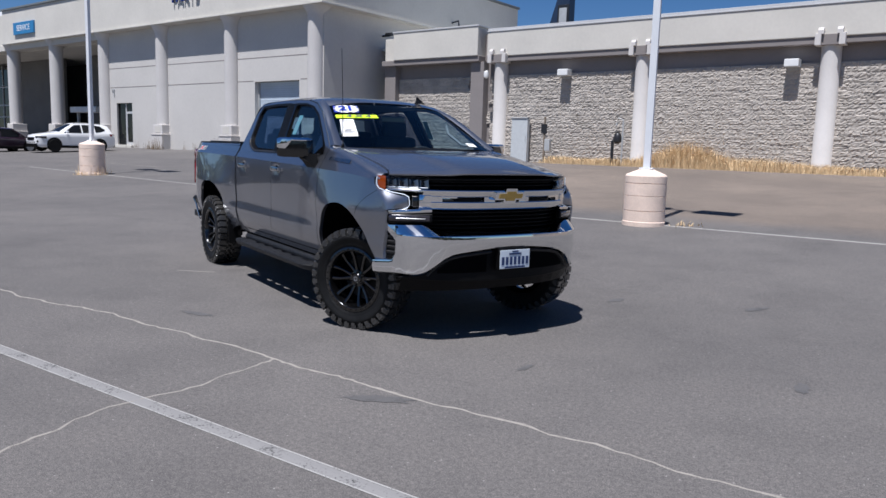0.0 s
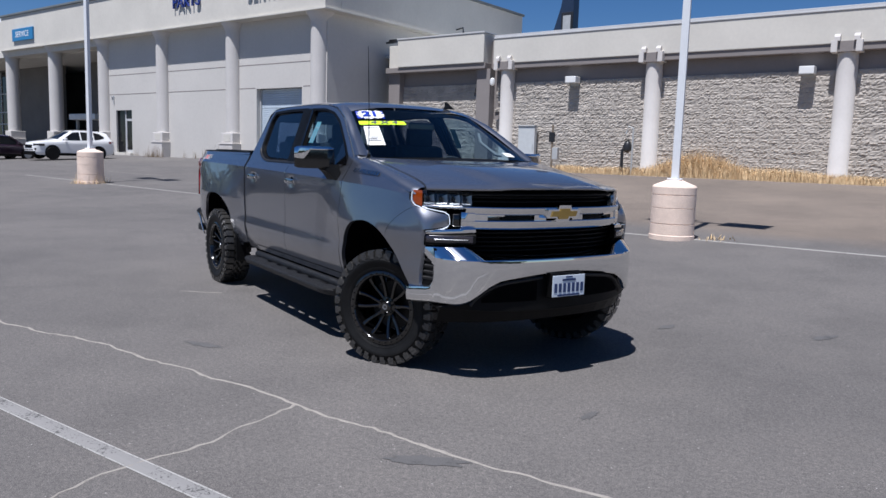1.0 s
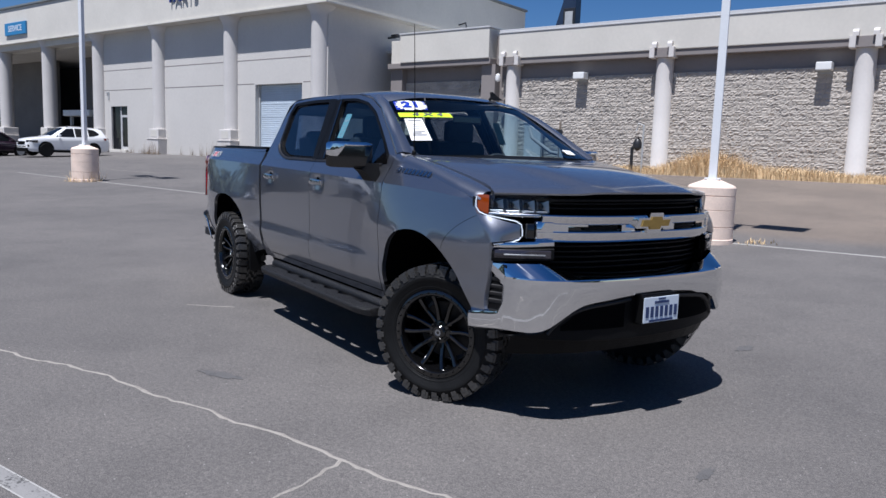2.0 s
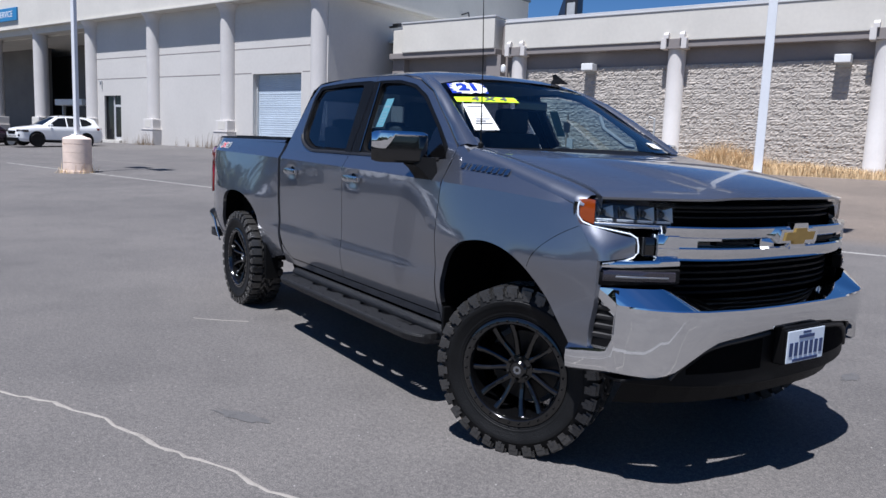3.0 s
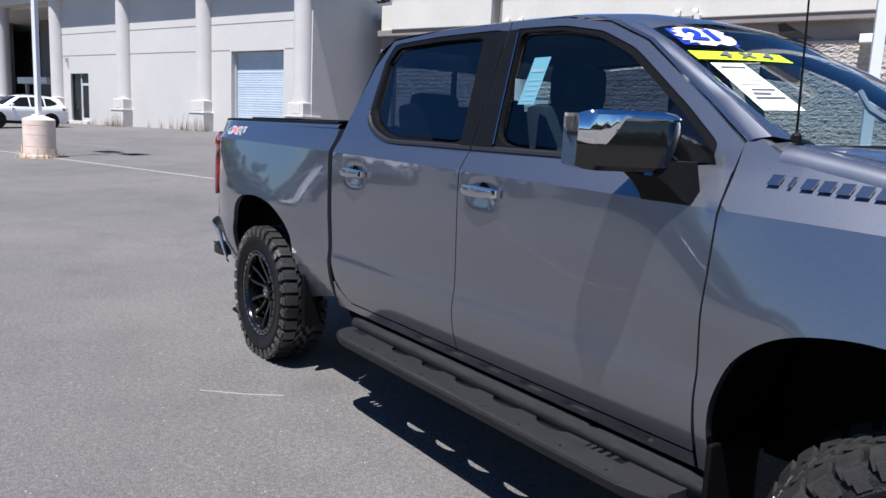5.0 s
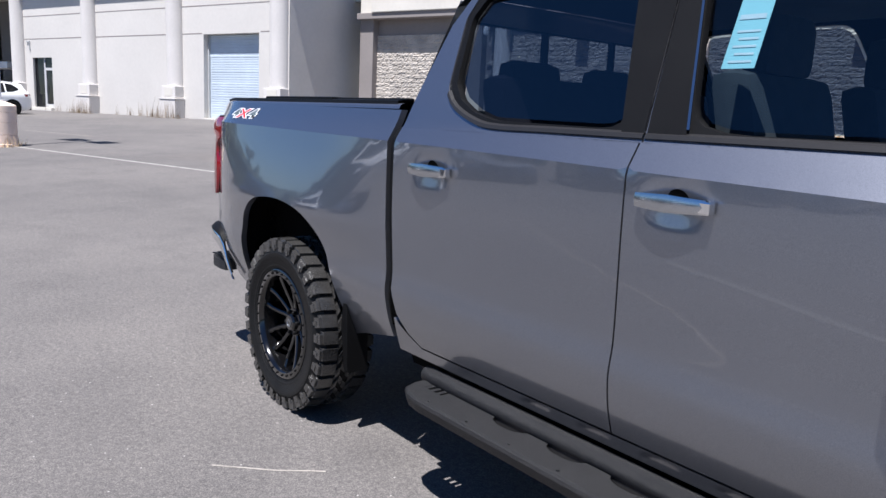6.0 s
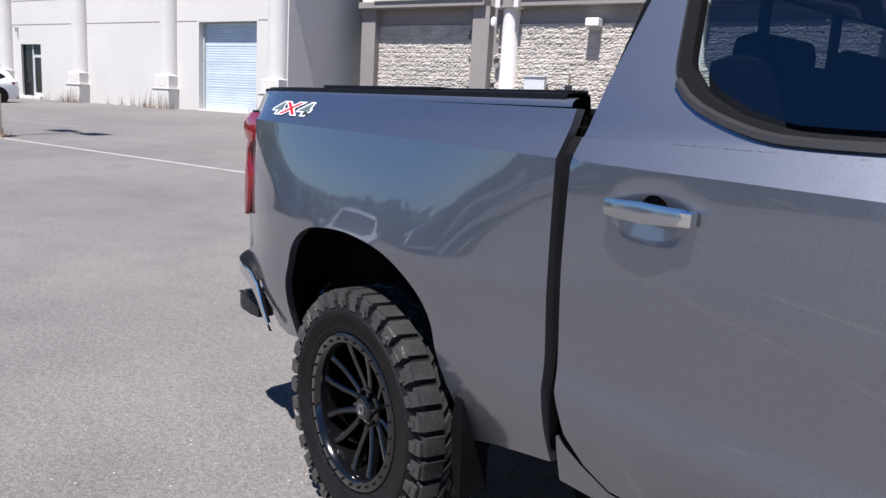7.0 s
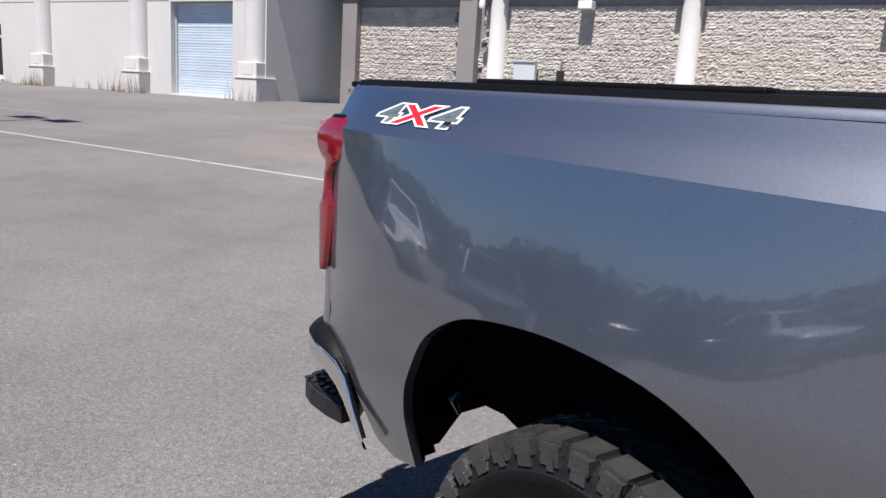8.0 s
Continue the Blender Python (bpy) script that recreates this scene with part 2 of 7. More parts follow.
def asphalt():
    m = bpy.data.materials.new("sun-bleached asphalt")
    m.use_nodes = True
    t, n = m.node_tree, m.node_tree.nodes
    p = n["Principled BSDF"]
    p.inputs["Roughness"].default_value = 0.88
    co = n.new("ShaderNodeTexCoord")

    def noise_node(scale, detail, rough=0.55):
        q = n.new("ShaderNodeTexNoise")
        q.inputs["Scale"].default_value, q.inputs["Detail"].default_value, q.inputs["Roughness"].default_value = scale, detail, rough
        t.links.new(co.outputs["Object"], q.inputs["Vector"])
        return q

    def ramp(src, stops):
        r = n.new("ShaderNodeValToRGB")
        el = r.color_ramp.elements
        while len(el) < len(stops):
            el.new(0.5)
        for e, (pos, c) in zip(el, stops):
            e.position, e.color = pos, (*c, 1) if len(c) == 3 else c
        t.links.new(src, r.inputs[0])
        return r

    def mixed(mode, fac, a, b):
        q = n.new("ShaderNodeMix")
        q.data_type, q.blend_type = "RGBA", mode
        if isinstance(fac, float):
            q.inputs[0].default_value = fac
        else:
            t.links.new(fac, q.inputs[0])
        t.links.new(a, q.inputs[6])
        t.links.new(b, q.inputs[7])
        return q
    large = ramp(noise_node(0.22, 5).outputs[0], [(0.3, (0.098, 0.0915, 0.0885)), (0.7, (0.136, 0.126, 0.119))])
    patch = ramp(noise_node(1.1, 7, 0.65).outputs[0], [(0.32, (0.85, 0.85, 0.855)), (0.52, (1, 1, 1)), (0.75, (1.07, 1.06, 1.05))])
    grain = ramp(noise_node(170, 2).outputs[0], [(0.3, (0.55, 0.55, 0.56)), (0.5, (0.98, 0.98, 0.98)), (0.72, (1.6, 1.58, 1.54))])
    # dark tyre scuffs and oil spots
    spots = n.new("ShaderNodeTexVoronoi")
    spots.inputs["Scale"].default_value = 0.55
    t.links.new(co.outputs["Object"], spots.inputs["Vector"])
    oil = ramp(spots.outputs["Distance"], [(0.03, (0.72, 0.72, 0.73)), (0.13, (1, 1, 1))])
    c = mixed("MULTIPLY", 1.0, large.outputs[0], patch.outputs[0])
    c = mixed("MULTIPLY", 1.0, c.outputs[2], grain.outputs[0])
    mid = ramp(noise_node(38, 4, 0.7).outputs[0], [(0.30, (0.72, 0.72, 0.72)), (0.5, (1, 1, 1)), (0.70, (1.26, 1.25, 1.22))])
    c = mixed("MULTIPLY", 1.0, c.outputs[2], mid.outputs[0])
    c = mixed("MULTIPLY", 0.6, c.outputs[2], oil.outputs[0])
    # pale grit
    grit = n.new("ShaderNodeTexVoronoi")
    grit.inputs["Scale"].default_value = 13.0
    t.links.new(co.outputs["Object"], grit.inputs["Vector"])
    pale = ramp(grit.outputs["Distance"], [(0.035, (1, 1, 1)), (0.06, (0, 0, 0))])
    tone = n.new("ShaderNodeRGB")
    tone.outputs[0].default_value = (0.40, 0.385, 0.36, 1)
    c = mixed("MIX", pale.outputs[0], c.outputs[2], tone.outputs[0])
    # the older tan pavement by the building
    sep, wob = n.new("ShaderNodeSeparateXYZ"), noise_node(0.5, 4)
    t.links.new(co.outputs["Object"], sep.inputs[0])
    mul = n.new("ShaderNodeMath")
    mul.operation, mul.inputs[1].default_value = "MULTIPLY_ADD", 1.6
    t.links.new(wob.outputs[0], mul.inputs[0])
    t.links.new(sep.outputs["Y"], mul.inputs[2])
    band = n.new("ShaderNodeMapRange")
    band.inputs[1].default_value, band.inputs[2].default_value = 9.2, 10.6
    t.links.new(mul.outputs[0], band.inputs[0])
    along = n.new("ShaderNodeMapRange")
    along.inputs[1].default_value, along.inputs[2].default_value = -17.0, -9.0
    t.links.new(sep.outputs["X"], along.inputs[0])
    both_ = n.new("ShaderNodeMath")
    both_.operation = "MULTIPLY"
    t.links.new(band.outputs[0], both_.inputs[0])
    t.links.new(along.outputs[0], both_.inputs[1])
    tan = mixed("MULTIPLY", 1.0, c.outputs[2], ramp(noise_node(0.4, 3).outputs[0], [(0.3, (1.25, 1.10, 0.95)), (0.7, (1.55, 1.36, 1.16))]).outputs[0])
    c = mixed("MIX", both_.outputs[0], c.outputs[2], tan.outputs[2])
    t.links.new(c.outputs[2], p.inputs["Base Color"])
    bn, b = noise_node(240, 3), n.new("ShaderNodeBump")
    b.inputs["Strength"].default_value, b.inputs["Distance"].default_value = 0.55, 0.006
    t.links.new(bn.outputs[0], b.inputs["Height"])
    t.links.new(b.outputs["Normal"], p.inputs["Normal"])
    return m


ASPHALT = asphalt()


def build_ground():
    """One sheet to the horizon, in the building's axes."""
    bm = bmesh.new()
    a_stops = [-2500, -400, -120, -80, -60, -40, -20, 0, 20, 60, 120, 400, 2500]
    d_stops = [-2500, -400, -80, -20, -5, 0] + [0.5 * i for i in range(1, 15)] + [8, 9, 10, 12, 14, 16, 18, 20, 22, 23, 24, 24.5, 25, 26, 28, 34, 60, 120, 400, 2500]
    rows = [[(a, d, min(rise(d), 0.93)) for a in a_stops] for d in d_stops]
    return tagged(part("ground", loft(rows, bm), ASPHALT, smooth=True, matrix=BUILD), "sun-bleached grey asphalt parking lot, gently sloping up", "ground", kind="structure")


build_ground()


def strip(points, width, material, name, label, category, lift=0.004, rag=0.0, seed=1):
    """A thin painted or poured strip that follows the ground."""
    rnd = random.Random(seed)
    pts = []
    for (x0, y0), (x1, y1) in zip(points, points[1:]):
        k = max(1, int(math.hypot(x1 - x0, y1 - y0) / (0.06 if rag else 0.5)))
        pts += [(x0 + (x1 - x0) * i / k, y0 + (y1 - y0) * i / k) for i in range(k)]
    pts.append(points[-1])
    rows, drift = [], 0.0
    for i, (x, y) in enumerate(pts):
        a, b = pts[max(i - 1, 0)], pts[min(i + 1, len(pts) - 1)]
        d = Vector((b[0] - a[0], b[1] - a[1])).normalized()
        s = Vector((-d.y, d.x))
        drift = drift * 0.85 + rnd.uniform(-1, 1) * rag
        w0, w1 = width / 2 * (1 + (rnd.uniform(-0.5, 0.7) if rag else 0)), width / 2 * (1 + (rnd.uniform(-0.5, 0.7) if rag else 0))
        row = []
        for off in (w0 + drift, -w1 + drift):
            px, py = x + s.x * off, y + s.y * off
            row.append((px, py, ground(px, py) + lift))
        mid = ((row[0][0] + row[1][0]) / 2, (row[0][1] + row[1][1]) / 2)
        rows.append([(*row[0][:2], row[0][2] - 0.003), (*mid, ground(*mid) + lift), (*row[1][:2], row[1][2] - 0.003)])
    return tagged(part(name, loft(rows), material), label, category, kind="structure")


strip([(-5.05, 4.55), (-3.45, 0.48), (-2.13, -2.84), (-0.9, -5.9)], 0.10, LINE, "parking_line", "faded white painted parking line on asphalt", "road marking")
for _o in (-0.047, 0.047):
    strip([(x + 0.927 * _o, y + 0.374 * _o) for x, y in ((-5.05, 4.55), (-3.45, 0.48), (-2.13, -2.84), (-0.9, -5.9))], 0.010, LINE_EDGE, "parking_line_edge", "brighter edge of the faded parking line", "road marking", lift=0.006)
strip([(5.75, 7.1), (6.48, 5.15), (7.19, 3.24), (8.29, 0.37), (9.5, -2.8)], 0.10, LINE_FAR, "parking_line", "faded white painted parking line near the tall pole", "road marking")
strip([(-1.2, 29.0), (0.6, 22.6), (4.2, 10.2)], 0.085, LINE_FAR, "parking_line", "worn white painted parking line by the far pole", "road marking")


# ---- building ----
GRADE = 0.88


def bpart(name, bm, material, parent=None, label="", smooth=False):
    return part(name, bm, material, parent, label, smooth, None if parent is not None else BUILD)


def column_big(a, first=False):
    """Round column with a flared head on a two-step plinth."""
    th = empty("column", BUILD @ pose(a, 23.06, 0))
    bm = boxes((-0.60, 0.60, -0.62, 0.6, GRADE - 0.25, 1.78), bevel=0.03)
    part("lower_plinth", bm, COLUMN, th)
    part("plinth_ledge", boxes((-0.63, 0.63, -0.65, 0.6, 1.78, 1.84), bevel=0.015), COLUMN, th)
    bm = boxes((-0.52, 0.52, -0.54, 0.6, 1.84, 2.45), bevel=0.03)
    part("upper_plinth", bm, COLUMN, th)
    bm = boxes((-0.30, 0.30, -0.553, -0.541, 1.95, 2.36), bevel=0.004)
    part("plinth_panel", bm, STUCCO, th)
    prof = [(0.49, 2.45), (0.49, 8.05), (0.51, 8.25), (0.57, 8.45), (0.69, 8.62), (0.75, 8.70), (0.75, 8.82)]
    part("shaft", lathe(prof, 40), COLUMN, th, smooth=True)
    return tagged(th, "round white painted column on a stepped plinth", "column", group="columns of the service building", kind="structure")


for k in range(6):
    column_big(-26.5 - 7.2 * k)


def build_main_block():
    """The tall service block: grooved wall bays, deep fascia, open porch at its far end."""
    # wall round the personnel door and the shutter
    rows = [(-48.1, -46.78, 23.05, 23.45, 0.3, 8.9), (-46.78, -44.78, 23.05, 23.45, 3.93, 8.9),
            (-44.78, -31.66, 23.05, 23.45, 0.3, 8.9), (-31.66, -27.86, 23.05, 23.45, 4.96, 8.9), (-27.86, -25.95, 23.05, 23.45, 0.3, 8.9)]
    w = tagged(bpart("wall_front", boxes(*rows), STUCCO_WHITE), "white painted stucco wall of the service block with grooves", "wall", kind="structure")
    # horizontal grooves: dark recessed reveals between the columns
    for z in (6.28, 4.98):
        for k in range(3):
            a0, a1 = -26.5 - 7.2 * (k + 1), -26.5 - 7.2 * k
            if z < 5.5 and k == 0:
                spans = [(a0, -31.76), (-27.76, a1)]
            else:
                spans = [(a0, a1)]
            for p, q in spans:
                g = part("groove", boxes((p, q, 23.044, 23.06, z, z + 0.045)), TAUPE)
                g.parent = w
    s = tagged(bpart("wall_side", boxes((-26.35, -25.95, 23.45, 40.6, 0.3, 8.9)), STUCCO_WHITE), "plain stucco side wall of the tall block", "wall", kind="structure")
    f = tagged(bpart("fascia", boxes((-62.6, -25.4, 22.35, 23.5, 8.82, 11.35), (-26.6, -25.4, 23.5, 41.2, 8.82, 11.35), bevel=0.03), STUCCO), "deep cream stucco parapet fascia of the tall block", "fascia", kind="structure")
    tagged(bpart("fascia_ledge", boxes((-62.7, -25.3, 22.27, 23.5, 8.72, 8.82), (-26.6, -25.3, 23.5, 41.2, 8.72, 8.82), bevel=0.02), STUCCO), "cream moulding under the tall parapet", "trim", kind="structure")
    tagged(bpart("coping", boxes((-62.7, -25.3, 22.25, 22.7, 11.35, 11.5), (-25.7, -25.3, 22.7, 41.3, 11.35, 11.5), bevel=0.02), COPING_DARK), "dark metal coping along the parapet", "trim", kind="structure")
    tagged(bpart("roof", boxes((-62.4, -25.8, 23.0, 41.0, 10.9, 11.1)), ROOF_METAL), "flat roof behind the parapet", "roof", kind="structure")
    tagged(bpart("wall_back", boxes((-62.4, -25.95, 40.6, 41.0, 0.3, 11.0)), STUCCO_WHITE), "plain rear wall of the tall block", "wall", kind="structure")
    # porch behind the open bays, its shade put into the walls' dark grey
    tagged(bpart("wall_porch", boxes((-48.1, -47.7, 23.45, 31.4, 0.3, 8.9), (-80.0, -48.1, 31.0, 31.4, 0.3, 8.9), (-58.2, -55.6, 27.2, 31.0, 0.3, 8.9)), SHADED_WALL), "walls inside the open service porch, darkened grey for its shade", "wall", kind="structure")
    tagged(bpart("ceiling_porch", boxes((-80.0, -48.1, 23.5, 31.0, 8.2, 8.4)), STUCCO), "cream soffit over the service porch", "ceiling", kind="structure")
    tagged(bpart("porch_beam", boxes((-80.0, -48.1, 22.6, 23.5, 8.3, 8.72)), STUCCO), "cream beam over the porch opening", "beam", kind="structure")


build_main_block()


def build_wing():
    """The low stone-faced wing with its cream fascia."""
    G = 27.12
    tagged(bpart("wall_wing", boxes((-24.9, 60, G + 0.06, G + 0.5, 0.3, 7.3)), TAUPE), "taupe painted wall of the low wing", "wall", kind="structure")
    tagged(bpart("fascia_wing", boxes((-18.0, 60, 26.73, G + 0.3, 6.12, 7.32), bevel=0.03), STUCCO), "long cream stucco fascia of the low wing", "fascia", kind="structure")
    tagged(bpart("fascia_end", boxes((-24.05, -18.4, 26.45, G + 0.3, 6.18, 7.62), (-24.95, -24.05, 26.8, G + 0.3, 6.18, 7.4), bevel=0.03), STUCCO), "raised cream fascia box at the wing's end", "fascia", kind="structure")
    tagged(bpart("fascia_wing_ledge", boxes((-18.0, 60, 26.78, G, 5.86, 6.12), (-24.95, -18.35, 26.52, G, 5.9, 6.18), bevel=0.02), TAUPE), "taupe band under the fascia", "trim", kind="structure")
    tagged(bpart("coping_wing", boxes((-18.0, 60, 26.70, G + 0.4, 7.32, 7.38), (-18.0, 60, 26.76, G + 0.4, 7.38, 7.5), (-24.1, -18.35, 26.42, G + 0.4, 7.62, 7.70), bevel=0.015), COPING), "pale metal coping on the wing's parapet", "trim", kind="structure")
    tagged(bpart("wall_recess", boxes((-25.95, -24.9, G + 1.2, G + 1.5, 0.3, 7.3)), STUCCO_WHITE), "stucco wall in the narrow recess beside the wing", "wall", kind="structure")
    tagged(bpart("roof_wing", boxes((-25.9, 60, G + 0.4, 40, 6.9, 7.05)), ROOF_METAL), "flat roof of the low wing", "roof", kind="structure")
    tagged(bpart("pier", boxes((-18.95, -18.15, 26.72, G + 0.06, 0.3, 5.9), (-24.9, -24.12, 26.75, G + 0.06, 0.3, 5.9)), TAUPE), "taupe painted pier beside a stone panel", "pier", kind="structure")


build_wing()


def column_wing(a):
    th = empty("column", BUILD @ pose(a, 27.08, 0))
    part("shaft", lathe([(0.40, 0.6), (0.40, 1.1), (0.36, 1.16), (0.36, 5.8)], 32), COLUMN, th, smooth=True)
    for s in (-1, 1):
        part("bracket", boxes((s * 0.42 - 0.11, s * 0.42 + 0.11, -0.56, 0.0, 5.78, 6.22), bevel=0.02), COLUMN, th)
        part("bracket_horn", extruded([(-0.56, 6.2), (-0.56, 6.34), (-0.5, 6.44), (-0.42, 6.46), (-0.36, 6.38), (-0.34, 6.2)], s * 0.33 - 0.1, s * 0.33 + 0.1), COLUMN, th)
    part("bracket_plate", boxes((-0.31, 0.31, -0.44, 0.0, 5.8, 6.2), bevel=0.01), TAUPE, th)
    return tagged(th, "round white column with a bracketed head on the stone wall", "column", group="columns of the stone wing", kind="structure")


for k in range(7):
    column_wing(-17.3 + 7.53 * k)


# ---- pickup truck ----
PAINT = bpy.data.materials.new("metallic steel grey paint")
PAINT.use_nodes = True
_t, _n = PAINT.node_tree, PAINT.node_tree.nodes
_p = _n["Principled BSDF"]
_p.inputs["Metallic"].default_value, _p.inputs["Roughness"].default_value = 1.0, 0.15
_p.inputs["Coat Weight"].default_value, _p.inputs["Coat Roughness"].default_value, _p.inputs["Coat IOR"].default_value = 1.0, 0.025, 1.6
_c, _v, _r = _n.new("ShaderNodeTexCoord"), _n.new("ShaderNodeTexNoise"), _n.new("ShaderNodeValToRGB")
_v.inputs["Scale"].default_value, _v.inputs["Detail"].default_value = 900, 1
_t.links.new(_c.outputs["Object"], _v.inputs["Vector"])
_t.links.new(_v.outputs["Fac"], _r.inputs[0])
_r.color_ramp.elements[0].position, _r.color_ramp.elements[0].color = 0.3, (0.121, 0.126, 0.140, 1)
_r.color_ramp.elements[1].position, _r.color_ramp.elements[1].color = 0.72, (0.200, 0.207, 0.231, 1)
_t.links.new(_r.outputs[0], _p.inputs["Base Color"])
# light scattered by the flakes under the clear coat
_q, _mx, _br = _n.new("ShaderNodeBsdfPrincipled"), _n.new("ShaderNodeMixShader"), _n.new("ShaderNodeHueSaturation")
_q.inputs["Metallic"].default_value, _q.inputs["Roughness"].default_value = 1.0, 0.48
_q.inputs["Coat Weight"].default_value, _q.inputs["Coat Roughness"].default_value, _q.inputs["Coat IOR"].default_value = 1.0, 0.025, 1.6
_br.inputs["Value"].default_value = 2.55
_t.links.new(_r.outputs[0], _br.inputs["Color"])
_t.links.new(_br.outputs[0], _q.inputs["Base Color"])
_mx.inputs[0].default_value = 0.40
_t.links.new(_p.outputs[0], _mx.inputs[1])
_t.links.new(_q.outputs[0], _mx.inputs[2])
_t.links.new(_mx.outputs[0], _n["Material Output"].inputs[0])

CHROME = mat("polished chrome", (0.78, 0.79, 0.80), 0.04, 1.0, var=0.02, scale=2)
CHROME_SATIN = mat("satin chrome", (0.50, 0.52, 0.55), 0.20, 1.0, var=0.03, scale=4)
BLACK_PLASTIC = mat("black textured plastic", (0.004, 0.004, 0.0043), 0.5, var=0.2, scale=8, bump=0.2, bump_scale=400, spec=0.14)
SMOKED = mat("smoked lamp lens", (0.026, 0.023, 0.029), 0.18, var=0.12, scale=30, coat=0.8)
GLOSS_BLACK = mat("gloss black", (0.003, 0.003, 0.0033), 0.14, var=0.1, scale=5, coat=0.6, spec=0.5)
MOULDING = mat("satin black moulding", (0.014, 0.0135, 0.014), 0.45, var=0.15, scale=8, spec=0.4)
RUBBER = mat("tyre rubber", (0.008, 0.008, 0.0081), 0.50, var=0.3, scale=9, bump=0.3, bump_scale=160, spec=0.16)
TREAD = mat("dusty tread rubber", (0.030, 0.029, 0.028), 0.24, var=0.35, scale=14, bump=0.25, bump_scale=120, spec=0.85)
# near-zero black: the shade of wells and underbody is put into this colour
SHADE_BLACK = mat("liner and underbody black with shade in it", (0.0022, 0.0022, 0.0024), 0.9, var=0.3, scale=8, bump=0.3, bump_scale=60, spec=0.05)
STEP_MAT = mat("textured black powder coat", (0.015, 0.015, 0.016), 0.42, var=0.15, scale=10, bump=0.6, bump_scale=420, spec=0.3)
TINT = glass("dark tinted glass", (0.17, 0.19, 0.25), 0.0, 0.11)
CLEAR = glass("clear windscreen glass", (0.78, 0.88, 0.90))
FRONT_GLASS = glass("lightly tinted glass", (0.50, 0.62, 0.68), 0.0, 0.07)
LENS = glass("clear lamp lens", (0.93, 0.95, 0.97), 0.0, 0.012)
AMBER = mat("amber reflector", (0.27, 0.042, 0.002), 0.12, var=0.1, scale=30, coat=0.6)
RED_LENS = mat("red tail lamp lens", (0.20, 0.003, 0.008), 0.12, var=0.15, scale=20, coat=1.0)
SILVER_REFL = mat("silver lamp reflector", (0.46, 0.46, 0.46), 0.30, 1.0, var=0.1, scale=20)
LED_WHITE = emitter("white led strip", (0.8, 0.86, 0.92), 0.12)
SEAT = mat("black seat cloth", (0.035, 0.035, 0.038), 0.85, var=0.2, scale=20, bump=0.3, bump_scale=300)
DASH = mat("dark dashboard plastic", (0.03, 0.031, 0.034), 0.7, var=0.15, scale=10, bump=0.2, bump_scale=300)
CABIN_TRIM = mat("grey cabin trim", (0.22, 0.23, 0.24), 0.8, var=0.1, scale=6)
GOLD = mat("gold emblem face", (0.36, 0.24, 0.07), 0.3, 0.6, var=0.08, scale=40)
PLATE_MAT = mat("reflective plate white", (0.62, 0.68, 0.74), 0.4, var=0.05, scale=12)
PLATE_INK = mat("blue-black plate ink", (0.02, 0.04, 0.12), 0.5, var=0.1, scale=20)
PAPER = mat("white paper", (0.78, 0.78, 0.76), 0.7, var=0.04, scale=10)
INK = mat("grey print", (0.10, 0.10, 0.11), 0.8, var=0.1, scale=20)
CYAN_PAPER = mat("pale cyan paper", (0.45, 0.74, 0.74), 0.7, var=0.05, scale=10)
LIME = mat("lime yellow vinyl", (0.56, 0.83, 0.02), 0.5, var=0.04, scale=10)
STICKER_BLUE = mat("royal blue vinyl", (0.010, 0.035, 0.36), 0.4, var=0.05, scale=10)
DECAL_WHITE = mat("white decal vinyl", (0.75, 0.76, 0.78), 0.4, var=0.03, scale=10)
DECAL_RED = mat("red decal vinyl", (0.62, 0.015, 0.02), 0.4, var=0.05, scale=10)
DECAL_GREY = mat("dark grey decal vinyl", (0.10, 0.125, 0.13), 0.4, var=0.05, scale=10)
BADGE = mat("bright badge metal", (0.40, 0.42, 0.45), 0.22, 1.0, var=0.05, scale=20)
DISC = mat("brake disc steel", (0.035, 0.034, 0.033), 0.4, 0.9, var=0.15, scale=20)

truck = tagged(empty("pickup_truck"), "steel grey crew-cab pickup truck with lifted black wheels and window stickers", "pickup truck")


def spline(table, t):
    """Smooth curve through (t, value) rows."""
    if t <= table[0][0]:
        return table[0][1]
    if t >= table[-1][0]:
        return table[-1][1]
    for i in range(len(table) - 1):
        if table[i][0] <= t <= table[i + 1][0]:
            break
    (x0, y0), (x1, y1) = table[i], table[i + 1]

    def slope(k):
        if k <= 0 or k >= len(table) - 1:
            a, b = (0, 1) if k <= 0 else (-2, -1)
            return (table[b][1] - table[a][1]) / (table[b][0] - table[a][0])
        return (table[k + 1][1] - table[k - 1][1]) / (table[k + 1][0] - table[k - 1][0])
    h = x1 - x0
    s = (t - x0) / h
    m0, m1 = slope(i) * h, slope(i + 1) * h
    return (2 * s ** 3 - 3 * s ** 2 + 1) * y0 + (s ** 3 - 2 * s ** 2 + s) * m0 + (3 * s ** 2 - 2 * s ** 3) * y1 + (s ** 3 - s ** 2) * m1


SIDE = [(0.38, 0.885), (0.48, 0.918), (0.545, 0.942), (0.57, 0.951), (0.60, 0.961), (0.64, 0.972), (0.68, 0.979), (0.72, 0.9835), (0.74, 0.984), (0.765, 0.982), (0.80, 0.977), (0.83, 0.9745), (0.92, 0.975), (1.05, 0.9785), (1.15, 0.981), (1.25, 0.982), (1.325, 0.9815)]
CREASE = [(-0.5, 1.235), (0.0, 1.265), (0.65, 1.285), (1.8, 1.31), (3.0, 1.332), (4.85, 1.355)]
HANDLES = (1.68, 2.71)
HUB_F, HUB_R, HUB_Z, TYRE_R = -0.005, 3.78, 0.412, 0.419


